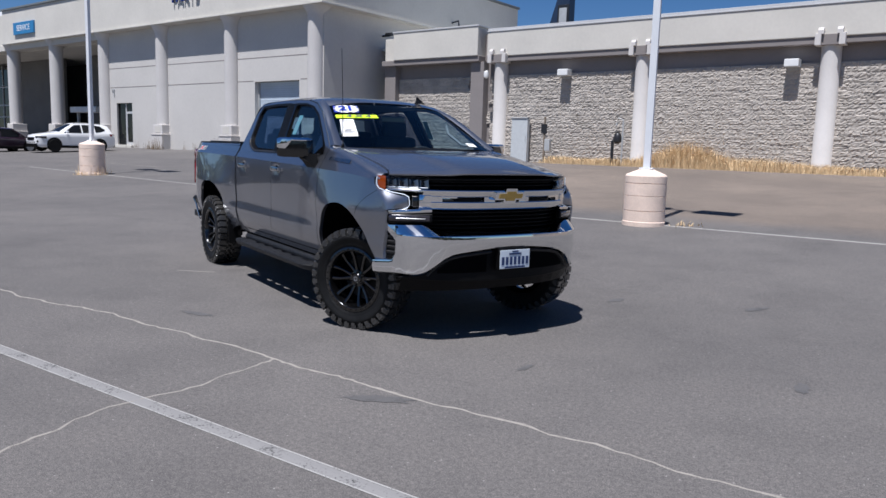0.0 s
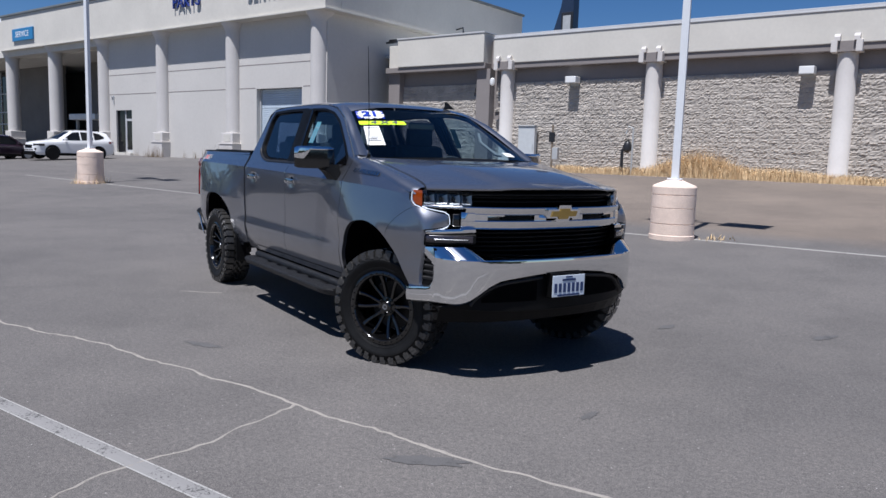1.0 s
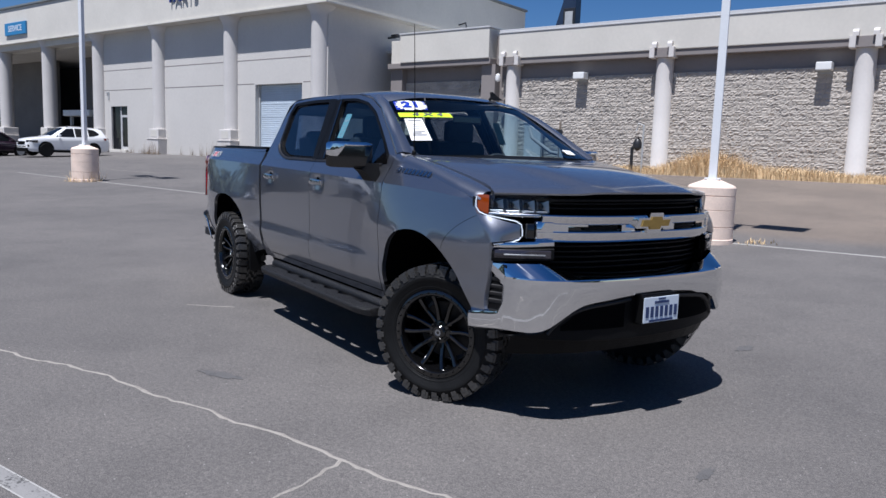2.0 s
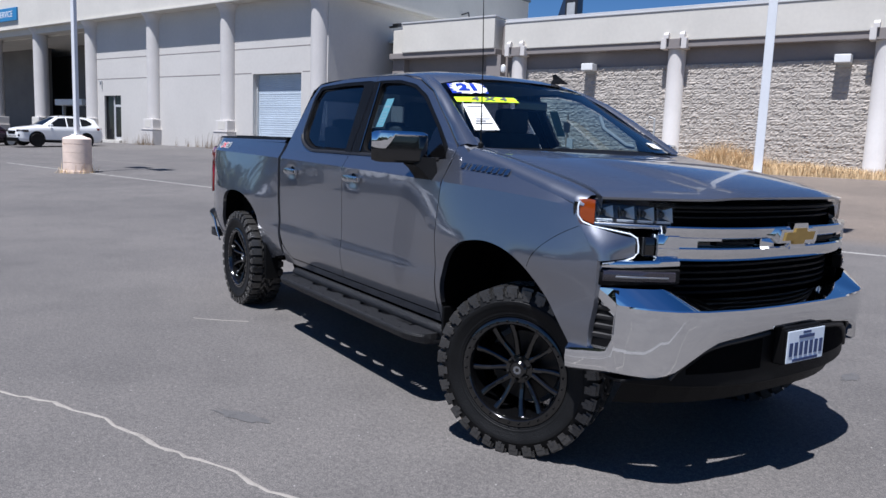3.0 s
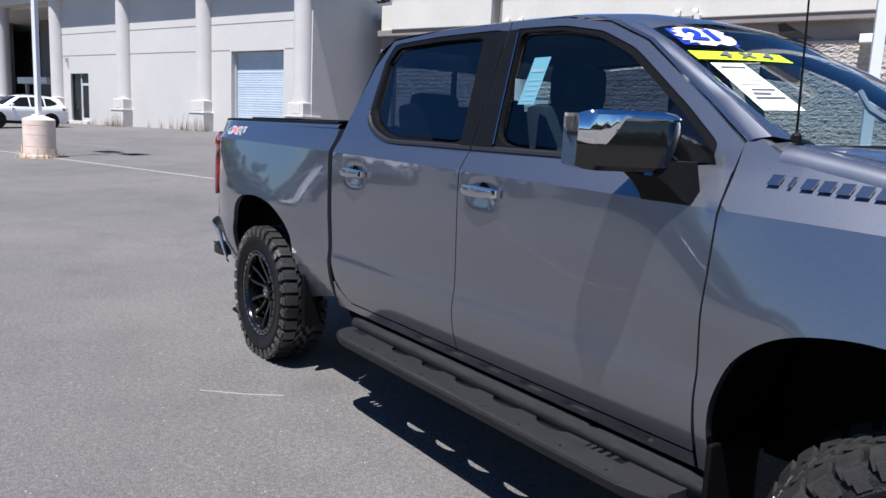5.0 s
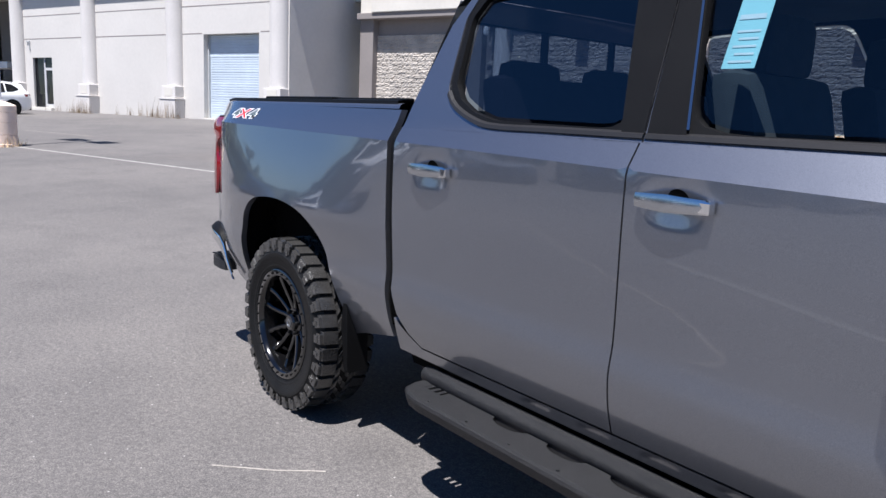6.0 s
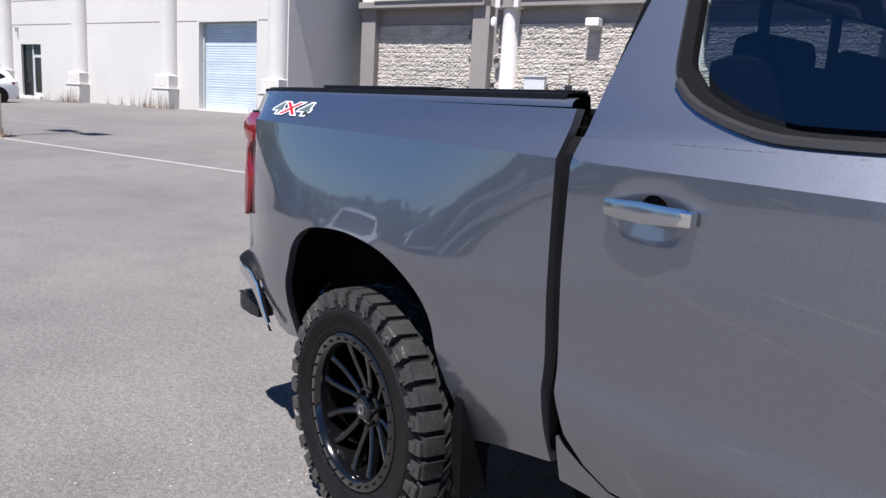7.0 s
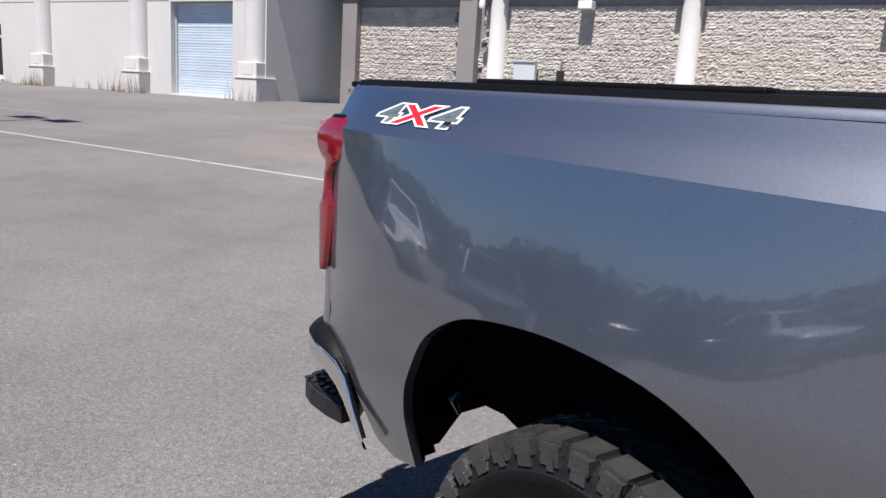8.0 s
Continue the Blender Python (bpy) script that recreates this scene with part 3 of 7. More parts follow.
def half(y, z):
    """Half the truck's width at a place on its flank."""
    c = spline(CREASE, y)
    q = z + (1.33 - c) * min(1.0, max(0.0, (z - 0.85) / 0.3))
    if z > 1.40:
        top = 0.981 - (1.40 - c) * 0.62
        w = top - (min(z, 1.46) - 1.40) * 0.43 - max(0.0, z - 1.46) * 0.46
    elif z > c:
        w = 0.981 - (z - c) * 0.62
    else:
        w = spline(SIDE, q)
    w -= 0.5 * max(0.0, -0.2 - y) ** 2 + 0.35 * max(0.0, y - 4.45) ** 2
    # the flank slopes out from the shoulder down to the arches
    for mid, wide, amount in ((0.08, 0.66, 0.054), (3.93, 0.76, 0.060)):
        u = (y - mid) / wide
        if z > 1.0:
            g = max(0.0, 1.0 - (z - 1.0) / (c - 1.0)) ** 1.1
        else:
            g = math.exp(-((z - 1.0) / 0.22) ** 2)
        w += amount * math.exp(-(u * u) ** 1.8) * g
    # pressed fold that falls forward from the tail lamp
    f = (4.72 - y) / 0.31
    if -0.1 < f < 1.1:
        line = 1.268 - 0.181 * f
        d = abs(z - line) / 0.030
        if d < 1.0:
            w += 0.0045 * (1 - d) * min(1.0, max(0.0, (1.1 - f) / 0.25), max(0.0, (f + 0.1) / 0.1))
    # finger scoops behind the door handles
    for grip in HANDLES:
        u, v = (y - grip) / 0.072, (z - 1.232) / 0.042
        w -= 0.008 * math.exp(-u ** 4 - v ** 4)
    return w


HOOD = [(-0.42, 1.288), (-0.2, 1.338), (0.02, 1.382), (0.25, 1.427), (0.5, 1.470)]


def panel(name, outline, material=None, parent=None, label="", inset=0.0, thick=0.03, step=0.04, mirror=True, width=half):
    """A pressed flank panel cut to an outline of (y, z) rows, on both sides of the truck."""
    out = []
    for side in (-1, 1) if mirror else (-1,):
        bm = bmesh.new()
        bm.faces.new([bm.verts.new((0, y, z)) for y, z in outline])
        for axis, key in (((0, 1, 0), 0), ((0, 0, 1), 1)):
            lo, hi = min(p[key] for p in outline), max(p[key] for p in outline)
            k = max(1, int((hi - lo) / step))
            for i in range(1, k):
                c = lo + (hi - lo) * i / k
                bmesh.ops.bisect_plane(bm, geom=bm.verts[:] + bm.edges[:] + bm.faces[:], dist=1e-5, plane_co=(0, c, c), plane_no=axis)
        # an edge along the shoulder crease
        for v in bm.verts:
            c = spline(CREASE, v.co.y)
            if abs(v.co.z - c) < step * 0.52 and all(len(e.link_faces) == 2 for e in v.link_edges):
                v.co.z = c
        rim = [e for e in bm.edges if len(e.link_faces) == 1]
        for v in bm.verts:
            v.co.x = side * (width(v.co.y, v.co.z) - inset)
        ext = bmesh.ops.extrude_edge_only(bm, edges=rim)
        for v in ext["geom"]:
            if isinstance(v, bmesh.types.BMVert):
                v.co.x -= side * thick
        ob = part(name, bm, material or PAINT, parent or truck, label)
        for f in ob.data.polygons:
            f.use_smooth = True
        ob.data.set_sharp_from_angle(angle=radians(16))
        out.append(ob)
    return out


def both(fn):
    """Runs a builder for the near and the far flank."""
    return [fn(-1), fn(1)]


ARCH_F = [(0.60, 0.50), (0.60, 0.66), (0.575, 0.78), (0.53, 0.87), (0.45, 0.945), (0.35, 0.995), (0.22, 1.02), (0.10, 1.02), (-0.03, 0.995), (-0.14, 0.945), (-0.24, 0.865), (-0.32, 0.77), (-0.38, 0.67), (-0.40, 0.62)]
ARCH_R = [(3.30, 0.47), (3.345, 0.58), (3.39, 0.69), (3.425, 0.80), (3.475, 0.882), (3.56, 0.945), (3.67, 0.989), (3.82, 1.010), (3.96, 1.011), (4.11, 0.992), (4.21, 0.948), (4.295, 0.88), (4.352, 0.79), (4.385, 0.68), (4.395, 0.56), (4.40, 0.485)]


def rounded(points, k=4):
    """The same run of points with smooth bends between them."""
    ts = list(range(len(points)))
    ys, zs = [(t, p[0]) for t, p in zip(ts, points)], [(t, p[1]) for t, p in zip(ts, points)]
    n = (len(points) - 1) * k
    return [(spline(ys, i / k), spline(zs, i / k)) for i in range(n + 1)]


ARCH_F, ARCH_R = rounded(ARCH_F), rounded(ARCH_R)

panel("front_fender", [(0.645, 0.50)] + ARCH_F + [(-0.488, 0.642), (-0.508, 0.77), (-0.526, 0.90), (-0.530, 1.022), (-0.505, 1.060), (-0.470, 1.110), (-0.432, 1.168), (-0.405, 1.20), (-0.402, 1.225), (-0.40, 1.243)]
      + [(y, spline(HOOD, y) - 0.045) for y in (-0.3, -0.2, -0.1, 0.0, 0.1, 0.2, 0.3, 0.4)] + [(0.5, 1.437), (0.56, 1.47), (0.615, 1.50), (0.635, 1.47), (0.628, 1.3), (0.628, 1.1), (0.636, 0.8)])
door_f = panel("front_door", [(0.656, 0.555), (0.643, 0.8), (0.635, 1.1), (0.635, 1.3), (0.642, 1.386), (1.836, 1.386), (1.838, 0.555)], step=0.022)
door_r = panel("rear_door", [(1.844, 0.555), (1.842, 1.386), (2.948, 1.386), (2.948, 1.06), (2.935, 0.76), (2.90, 0.66), (2.84, 0.595), (2.77, 0.555)], step=0.022)
panel("rocker", [(0.66, 0.497), (0.66, 0.545), (2.775, 0.545), (2.85, 0.585), (2.93, 0.64), (2.945, 0.50)], inset=0.004)
panel("rocker_skirt", [(0.66, 0.43), (0.66, 0.50), (2.945, 0.50), (2.945, 0.43)], SHADE_BLACK, inset=0.05)
panel("bed_side", [(2.962, 0.55), (2.978, 0.75), (2.989, 1.0), (2.994, 1.25), (3.000, 1.452), (4.80, 1.462), (4.835, 1.44), (4.85, 1.38), (4.845, 1.10), (4.840, 0.772), (4.775, 0.757), (4.72, 0.738), (4.69, 0.722), (4.665, 0.690), (4.637, 0.635), (4.614, 0.580), (4.592, 0.520), (4.575, 0.492), (4.50, 0.470)]
      + ARCH_R[::-1] + [(3.2, 0.50)], step=0.026)
# strip filling the cab-to-bed gap, coloured black for the shade in it
panel("cab_corner", [(2.954, 0.64), (2.954, 1.386), (2.985, 1.386), (2.978, 1.10), (2.966, 0.80), (2.960, 0.60)], BLACK_PLASTIC, inset=0.010, thick=0.06)


def build_liners():
    def s0(side):
        return min(side * 0.52, side * 0.545)

    def s1(side):
        return max(side * 0.52, side * 0.545)

    def one(side):
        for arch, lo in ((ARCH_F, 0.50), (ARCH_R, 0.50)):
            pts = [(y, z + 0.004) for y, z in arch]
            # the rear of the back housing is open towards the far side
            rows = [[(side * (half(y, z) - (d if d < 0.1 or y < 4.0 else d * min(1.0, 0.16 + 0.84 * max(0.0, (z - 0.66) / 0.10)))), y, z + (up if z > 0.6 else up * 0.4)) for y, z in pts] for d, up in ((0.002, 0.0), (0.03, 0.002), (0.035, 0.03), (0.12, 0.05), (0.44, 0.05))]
            part("wheel_liner", loft(rows), SHADE_BLACK, truck, "black wheel arch liner", smooth=True)
        part("wheel_housing", boxes((s0(side), s1(side), -0.50, 0.66, 0.46, 1.10)), SHADE_BLACK, truck)
        part("wheel_housing", boxes((s0(side), s1(side), 3.25, 4.20, 0.80, 1.08)), SHADE_BLACK, truck)
        part("mud_flap", boxes((side * 0.83 - 0.13, side * 0.83 + 0.13, 0.585, 0.605, 0.36, 0.60), bevel=0.008), BLACK_PLASTIC, truck)
        part("mud_flap", extruded([(3.30, 0.62), (3.33, 0.62), (3.345, 0.50), (3.31, 0.30), (3.285, 0.30), (3.29, 0.45)], side * 0.965, side * 0.86), BLACK_PLASTIC, truck)
    both(one)


build_liners()


# ---- cab ----
FW_OUT = [(0.641, 1.384), (1.827, 1.384), (1.905, 1.935), (1.58, 1.925), (1.34, 1.885), (1.13, 1.80), (0.80, 1.585), (0.635, 1.47)]
FW_MID = [(0.715, 1.398), (1.827, 1.398), (1.900, 1.905), (1.58, 1.895), (1.36, 1.857), (1.17, 1.780), (0.87, 1.580), (0.72, 1.47)]
FW_IN = [(0.765, 1.416), (1.70, 1.416), (1.83, 1.885), (1.57, 1.875), (1.375, 1.838), (1.19, 1.760), (0.905, 1.572), (0.765, 1.468)]
RW_OUT = [(1.834, 1.384), (2.47, 1.384), (2.70, 1.384), (2.945, 1.384), (2.935, 1.52), (2.895, 1.78), (2.82, 1.915), (2.4, 1.94), (1.912, 1.935)]
RW_MID = [(1.834, 1.398), (2.47, 1.402), (2.60, 1.430), (2.70, 1.475), (2.765, 1.54), (2.825, 1.80), (2.79, 1.898), (2.4, 1.912), (1.908, 1.908)]
RW_IN = [(1.905, 1.418), (2.45, 1.426), (2.57, 1.451), (2.665, 1.493), (2.732, 1.555), (2.792, 1.80), (2.75, 1.875), (2.4, 1.887), (2.055, 1.885)]


def densify(loop, k=6, soften=0):
    out = []
    for (a, b), (c, d) in zip(loop, loop[1:] + loop[:1]):
        out += [(a + (c - a) * i / k, b + (d - b) * i / k) for i in range(k)]
    for _ in range(soften):
        n = len(out)
        out = [tuple(0.25 * out[i - 1][q] + 0.5 * out[i][q] + 0.25 * out[(i + 1) % n][q] for q in (0, 1)) for i in range(n)]
    return out


def skin(side, y, z, inset=0.0):
    return Vector((side * (half(y, z) - inset), y, z))


def window_ring(name, outer, inner, material, parent, side, depth=0.018, lift=0.0, soft=0):
    o, i = densify(outer, 12, soft), densify(inner, 12, 3)
    rows = [[skin(side, y, z, -lift + 0.02) for y, z in o], [skin(side, y, z, -lift) for y, z in o]]
    for f in (0.33, 0.66, 1.0):
        rows.append([skin(side, a + (c - a) * f, b + (d - b) * f, -lift) for (a, b), (c, d) in zip(o, i)])
    rows.append([skin(side, y, z, depth) for y, z in i])
    return part(name, loft(rows, close=True), material, parent, smooth=True)


def pane(name, loop, material, parent, side, inset, label=""):
    bm = bmesh.new()
    pts = densify(loop, 12, 3)
    cy, cz = sum(p[0] for p in pts) / len(pts), sum(p[1] for p in pts) / len(pts)
    rows = [[skin(side, cy + (y - cy) * f, cz + (z - cz) * f, inset) for y, z in pts] for f in (1.0, 0.6, 0.2, 0.01)]
    ob = part(name, loft(rows, bm, close=True), material, parent, label, smooth=True)
    return ob


def shrink(loop, d):
    cy, cz = sum(p[0] for p in loop) / len(loop), sum(p[1] for p in loop) / len(loop)
    return [(y - math.copysign(min(d, abs(y - cy)), y - cy), z - math.copysign(min(d, abs(z - cz)), z - cz)) for y, z in loop]


def build_cab_side(side):
    k = 0 if side < 0 else 1
    window_ring("window_frame", FW_OUT, FW_MID, PAINT, door_f[k], side)
    window_ring("window_frame", RW_OUT, RW_MID, PAINT, door_r[k], side)
    # black surrounds inside the painted frames
    window_ring("window_seal", FW_MID, FW_IN, BLACK_PLASTIC, door_f[k], side, depth=0.03, lift=-0.004, soft=3)
    window_ring("window_seal", RW_MID, RW_IN, BLACK_PLASTIC, door_r[k], side, depth=0.03, lift=-0.004, soft=3)
    pane("window_glass", shrink(FW_IN, 0.010), FRONT_GLASS, door_f[k], side, 0.024, "lightly tinted front door glass")
    pane("window_glass", shrink(RW_IN, 0.012), TINT, door_r[k], side, 0.024, "dark tinted rear door glass")
    # belt mouldings that follow the lower edge of the glass, and the black centre pillar
    for d, low in ((door_f[k], [(0.76, 1.394), (1.2, 1.394), (1.827, 1.395)]), (door_r[k], [(1.834, 1.395), (2.2, 1.397), (2.47, 1.400), (2.58, 1.423), (2.69, 1.466), (2.745, 1.51)])):
        rows = []
        for i in range(25):
            y = low[0][0] + (low[-1][0] - low[0][0]) * i / 24
            z = spline(low, y)
            rows.append([skin(side, y, z, 0.0), skin(side, y, z + 0.002, -0.008), skin(side, y, z + 0.014, -0.008), skin(side, y, z + 0.021, 0.006)])
        part("belt_moulding", loft(rows), MOULDING, d, "black window moulding")
    for d, a, b in ((door_f[k], (1.705, 1.835), (1.826, 1.899)), (door_r[k], (1.835, 1.908), (1.912, 2.062))):
        rows = [[skin(side, a[0] + (a[1] - a[0]) * f, 1.41 + 0.49 * f, -0.004), skin(side, b[0] + (b[1] - b[0]) * f, 1.41 + 0.49 * f, -0.004)] for f in [i / 8 for i in range(9)]]
        part("pillar_cover", loft(rows), BLACK_PLASTIC, d, "black door pillar cover", smooth=True)
    rows = [[skin(side, 1.699 + 0.13 * f, 1.425 + 0.46 * f, -0.008), skin(side, 1.707 + 0.13 * f, 1.425 + 0.46 * f, -0.008)] for f in [i / 6 for i in range(7)]]
    part("window_channel", loft(rows), BADGE, door_f[k])
    # small fixed corner behind the mirror
    part("mirror_sail", loft([[skin(side, y, z, -0.004) for y, z in row] for row in ([(0.70, 1.41), (0.72, 1.44), (0.76, 1.47), (0.915, 1.585)], [(0.80, 1.41), (0.80, 1.42), (0.84, 1.45), (0.925, 1.572)], [(0.91, 1.41), (0.91, 1.42), (0.92, 1.44), (0.93, 1.56)])]), GLOSS_BLACK, door_f[k])
    # windscreen pillar: from the door frame to the edge of the glass
    outer = [(0.628, 1.477), (0.795, 1.592), (0.96, 1.697), (1.126, 1.807), (1.336, 1.892), (1.58, 1.931)]
    inner = [(-0.795, 0.53, 1.475), (-0.755, 0.70, 1.575), (-0.708, 0.90, 1.695), (-0.664, 1.06, 1.785), (-0.624, 1.22, 1.865), (-0.605, 1.34, 1.915)]
    rows = []
    for (y, z), (ix, iy, iz), puff in zip(outer, inner, (1.0, 1.0, 0.9, 0.7, 0.4, 0.1)):
        a, b = skin(side, y, z), Vector((-ix * side, iy, iz))
        mid = (a + b) / 2 + Vector((side * 0.03, -0.015, 0.018)) * puff
        rows.append([a, a * 0.7 + mid * 0.3 + Vector((side * 0.006, -0.004, 0.004)), mid, mid * 0.3 + b * 0.7 + Vector((side * 0.006, -0.006, 0.006)), b])
    part("windscreen_pillar", loft(rows), PAINT, truck, smooth=True)


both(build_cab_side)


def build_roof():
    rows = []
    ys = [1.215, 1.24, 1.30, 1.4, 1.6, 1.9, 2.2, 2.5, 2.7, 2.82, 2.89, 2.92]
    crown = [(1.205, 1.898), (1.30, 1.930), (1.5, 1.964), (1.9, 1.986), (2.4, 1.986), (2.75, 1.964), (2.92, 1.910)]
    edge = [(1.205, 1.858), (1.28, 1.887), (1.40, 1.912), (1.6, 1.93), (1.9, 1.938), (2.4, 1.942), (2.8, 1.928), (2.87, 1.90), (2.92, 1.85)]
    for y in ys:
        ze, zc = spline(edge, y), spline(crown, y)
        w = half(y, ze) - 0.002
        if y < 1.45:
            w = min(w, 0.615 + (y - 1.20) * 0.45)
        row = []
        for i in range(25):
            u = -1 + i / 12
            row.append((u * w, y - 0.07 * (1 - abs(u) ** 2) * max(0, (1.5 - y) / 0.34), ze + (zc - ze + 0.012) * (1 - abs(u) ** 3.2)))
        rows.append(row)
    part("roof", loft(rows), PAINT, truck, smooth=True)
    # rear wall of the cab with its sliding window
    rear = []
    for z in (0.62, 1.0, 1.38):
        rear.append([(x, 2.97, z) for x in (-0.93, -0.4, 0.4, 0.93)])
    part("cab_back", loft(rear), PAINT, truck)
    post = [[(s * (half(2.93, z) - 0.004), 2.945 - (z - 1.38) * 0.06, z) for z in (1.38, 1.5, 1.7, 1.88)] for s in (-1, 1)]
    inn = [[(s * (0.66 - (z - 1.38) * 0.1), 2.955 - (z - 1.38) * 0.06, z) for z in (1.38, 1.5, 1.7, 1.88)] for s in (-1, 1)]
    for o, i in zip(post, inn):
        part("rear_pillar", loft([o, i]), PAINT, truck)
    part("rear_header", loft([[(x, 2.93, 1.80) for x in (-0.66, 0, 0.66)], [(x, 2.92, 1.90) for x in (-0.66, 0, 0.66)]]), PAINT, truck)
    rw = part("rear_window", loft([[(-0.66, 2.948, 1.38), (0.66, 2.948, 1.38)], [(-0.62, 2.928, 1.81), (0.62, 2.928, 1.81)]]), FRONT_GLASS, truck, "tinted sliding rear window")
    for x in (-0.22, 0.22):
        part("window_rail", boxes((x - 0.012, x + 0.012, 2.925, 2.95, 1.38, 1.81)), BLACK_PLASTIC, rw)


build_roof()


def build_windscreen():
    rows = []
    for f in [1.05 * i / 10 for i in range(11)]:
        row = []
        w = 0.795 + (0.622 - 0.795) * f
        y_side, z_side = 0.53 + (1.22 - 0.53) * f, 1.475 + (1.865 - 1.475) * f
        for i in range(17):
            u = -1 + i / 8
            row.append((u * w, y_side - (0.20 - 0.09 * f) * (1 - u * u), z_side + 0.018 * (1 - u * u)))
        rows.append(row)
    ws = part("windscreen", loft(rows), CLEAR, truck, "clear windscreen with stickers", smooth=True)
    # black cowl and frit bands
    part("cowl", loft([[(u * 0.78, 0.545 - 0.20 * (1 - u * u), 1.472 + 0.018 * (1 - u * u)) for u in [-1 + i / 8 for i in range(17)]],
                       [(u * 0.78, 0.45 - 0.24 * (1 - u * u), 1.455 + 0.005 * (1 - u * u)) for u in [-1 + i / 8 for i in range(17)]],
                       [(u * 0.78, 0.40 - 0.26 * (1 - u * u), 1.42) for u in [-1 + i / 8 for i in range(17)]]]), BLACK_PLASTIC, truck, "black cowl grille", smooth=True)
    for s in (-1, 1):
        x0 = -0.62 if s < 0 else 0.05
        part("wiper", tube([(x0, 0.37, 1.462), (x0 + 0.3, 0.355, 1.478), (x0 + 0.50, 0.37, 1.482)], 0.006, 6), BLACK_PLASTIC, truck)
    return ws


windscreen = build_windscreen()


def on_screen(u, f, lift=0.004):
    """A place on the windscreen: u across from -1 to 1, f up from 0 to 1."""
    w = 0.795 + (0.622 - 0.795) * f
    return Vector((u * w, 0.53 + 0.69 * f - (0.20 - 0.09 * f) * (1 - u * u) - lift * 0.5, 1.475 + 0.39 * f + 0.018 * (1 - u * u) + lift))


def hood_edge(y):
    """Half width of the hood at its shut line, flared towards the lamps."""
    return spline([(-0.47, 0.890), (-0.43, 0.872), (-0.37, 0.842), (-0.28, 0.822), (-0.12, 0.811), (0.2, 0.810), (0.5, 0.814)], y)


def build_hood():
    rows = []
    for j in range(21):
        g = j / 20
        row = []
        for i in range(41):
            u = -1 + i / 20
            a = abs(u)
            # plan: the nose is bowed, the rear edge follows the screen
            y_front = -0.80 + 0.405 * (a * 0.885 / 0.95) ** 3.0
            y_rear = 0.50 - 0.25 * (1 - a * a)
            y = y_front + (y_rear - y_front) * g
            w = hood_edge(-0.465 + 0.965 * g) - 0.004
            edge = spline(HOOD, -0.42 + 0.92 * g)
            mid = 1.299 + (1.462 - 1.299) * g ** 0.85 + 0.012 * math.sin(math.pi * g)
            z = edge + (mid - edge) * (1 - a ** 2.5)
            # raised centre with creases
            z += 0.022 * (1 / (1 + math.exp((a - 0.50 - 0.12 * g) * 40))) * math.sin(math.pi * min(1, g * 1.15 + 0.08)) ** 0.7
            # the nose rolls down
            z -= 0.007 * max(0.0, 1 - g / 0.06) ** 2
            row.append((u * w, y, z + 0.006))
        row = [(row[0][0], row[0][1], row[0][2] - 0.04)] + row + [(row[-1][0], row[-1][1], row[-1][2] - 0.04)]
        rows.append(row)
    first = [(x, y + 0.006, z - 0.010) for x, y, z in rows[0]]
    ob = part("hood", loft([first] + rows), PAINT, truck, "long metallic hood with creased raised centre", smooth=True)
    for side in (-1, 1):
        rows = []
        for y in [-0.418 + i * 0.0240 for i in range(40)]:
            hz = spline(HOOD, y)
            o = min(half(y, hz - 0.045), 0.957 - 1.1 * max(0.0, -0.40 - y))
            w = min(hood_edge(y), o - 0.012)
            rows.append([(side * o, y, hz - 0.045), (side * (o - 0.006), y, hz - 0.026), (side * (o - 0.022), y, hz - 0.010), (side * (o * 0.5 + w * 0.5 - 0.004), y, hz + 0.001), (side * w, y, hz + 0.003), (side * w, y, hz - 0.05)])
        part("fender_top", loft(rows), PAINT, truck, smooth=True)
        # the pillar foot closes the fender behind the hood
        part("fender_foot", loft([[(side * half(0.53, 1.43), 0.53, 1.43), (side * 0.82, 0.53, 1.478), (side * 0.77, 0.53, 1.482)], [(side * half(0.56, 1.47), 0.56, 1.47), (side * 0.82, 0.58, 1.505), (side * 0.765, 0.565, 1.498)],
                                  [(side * half(0.62, 1.505), 0.62, 1.505), (side * 0.81, 0.64, 1.54), (side * 0.755, 0.62, 1.53)]]), PAINT, truck, smooth=True)


build_hood()


# ---- truck front ----
def nose(x, y0, bow=0.43, p=3.0):
    """How far forward the truck's face lies at x."""
    return y0 + 0.045 + (bow - 0.045) * (abs(x) / 0.95) ** p


def face_slab(name, x0, x1, z0, z1, y0, thick, material, parent, label="", bow=0.43, n=18, lean=0.0, bulge=0.0):
    """A slab that follows the bowed face, with a softly bellied front; z0 and z1 may vary with x."""
    rows = []
    for i in range(n + 1):
        x = x0 + (x1 - x0) * i / n
        a, b = z0(x) if callable(z0) else z0, z1(x) if callable(z1) else z1
        y = nose(x, y0, bow)
        e = min(0.006, (b - a) * 0.25)
        rows.append([(x, y + e + lean * 0, a), (x, y, a + e), (x, y - bulge + lean * 0.5, (a + b) / 2), (x, y + lean, b - e), (x, y + e + lean, b), (x, y + thick + lean, b), (x, y + thick, a)])
    bm = loft(rows, close=True)
    bm.verts.ensure_lookup_table()
    k = 7
    bm.faces.new(bm.verts[:k])
    bm.faces.new(bm.verts[-k:])
    ob = part(name, bm, material, parent, label, smooth=True)
    ob.data.set_sharp_from_angle(angle=radians(40))
    return ob


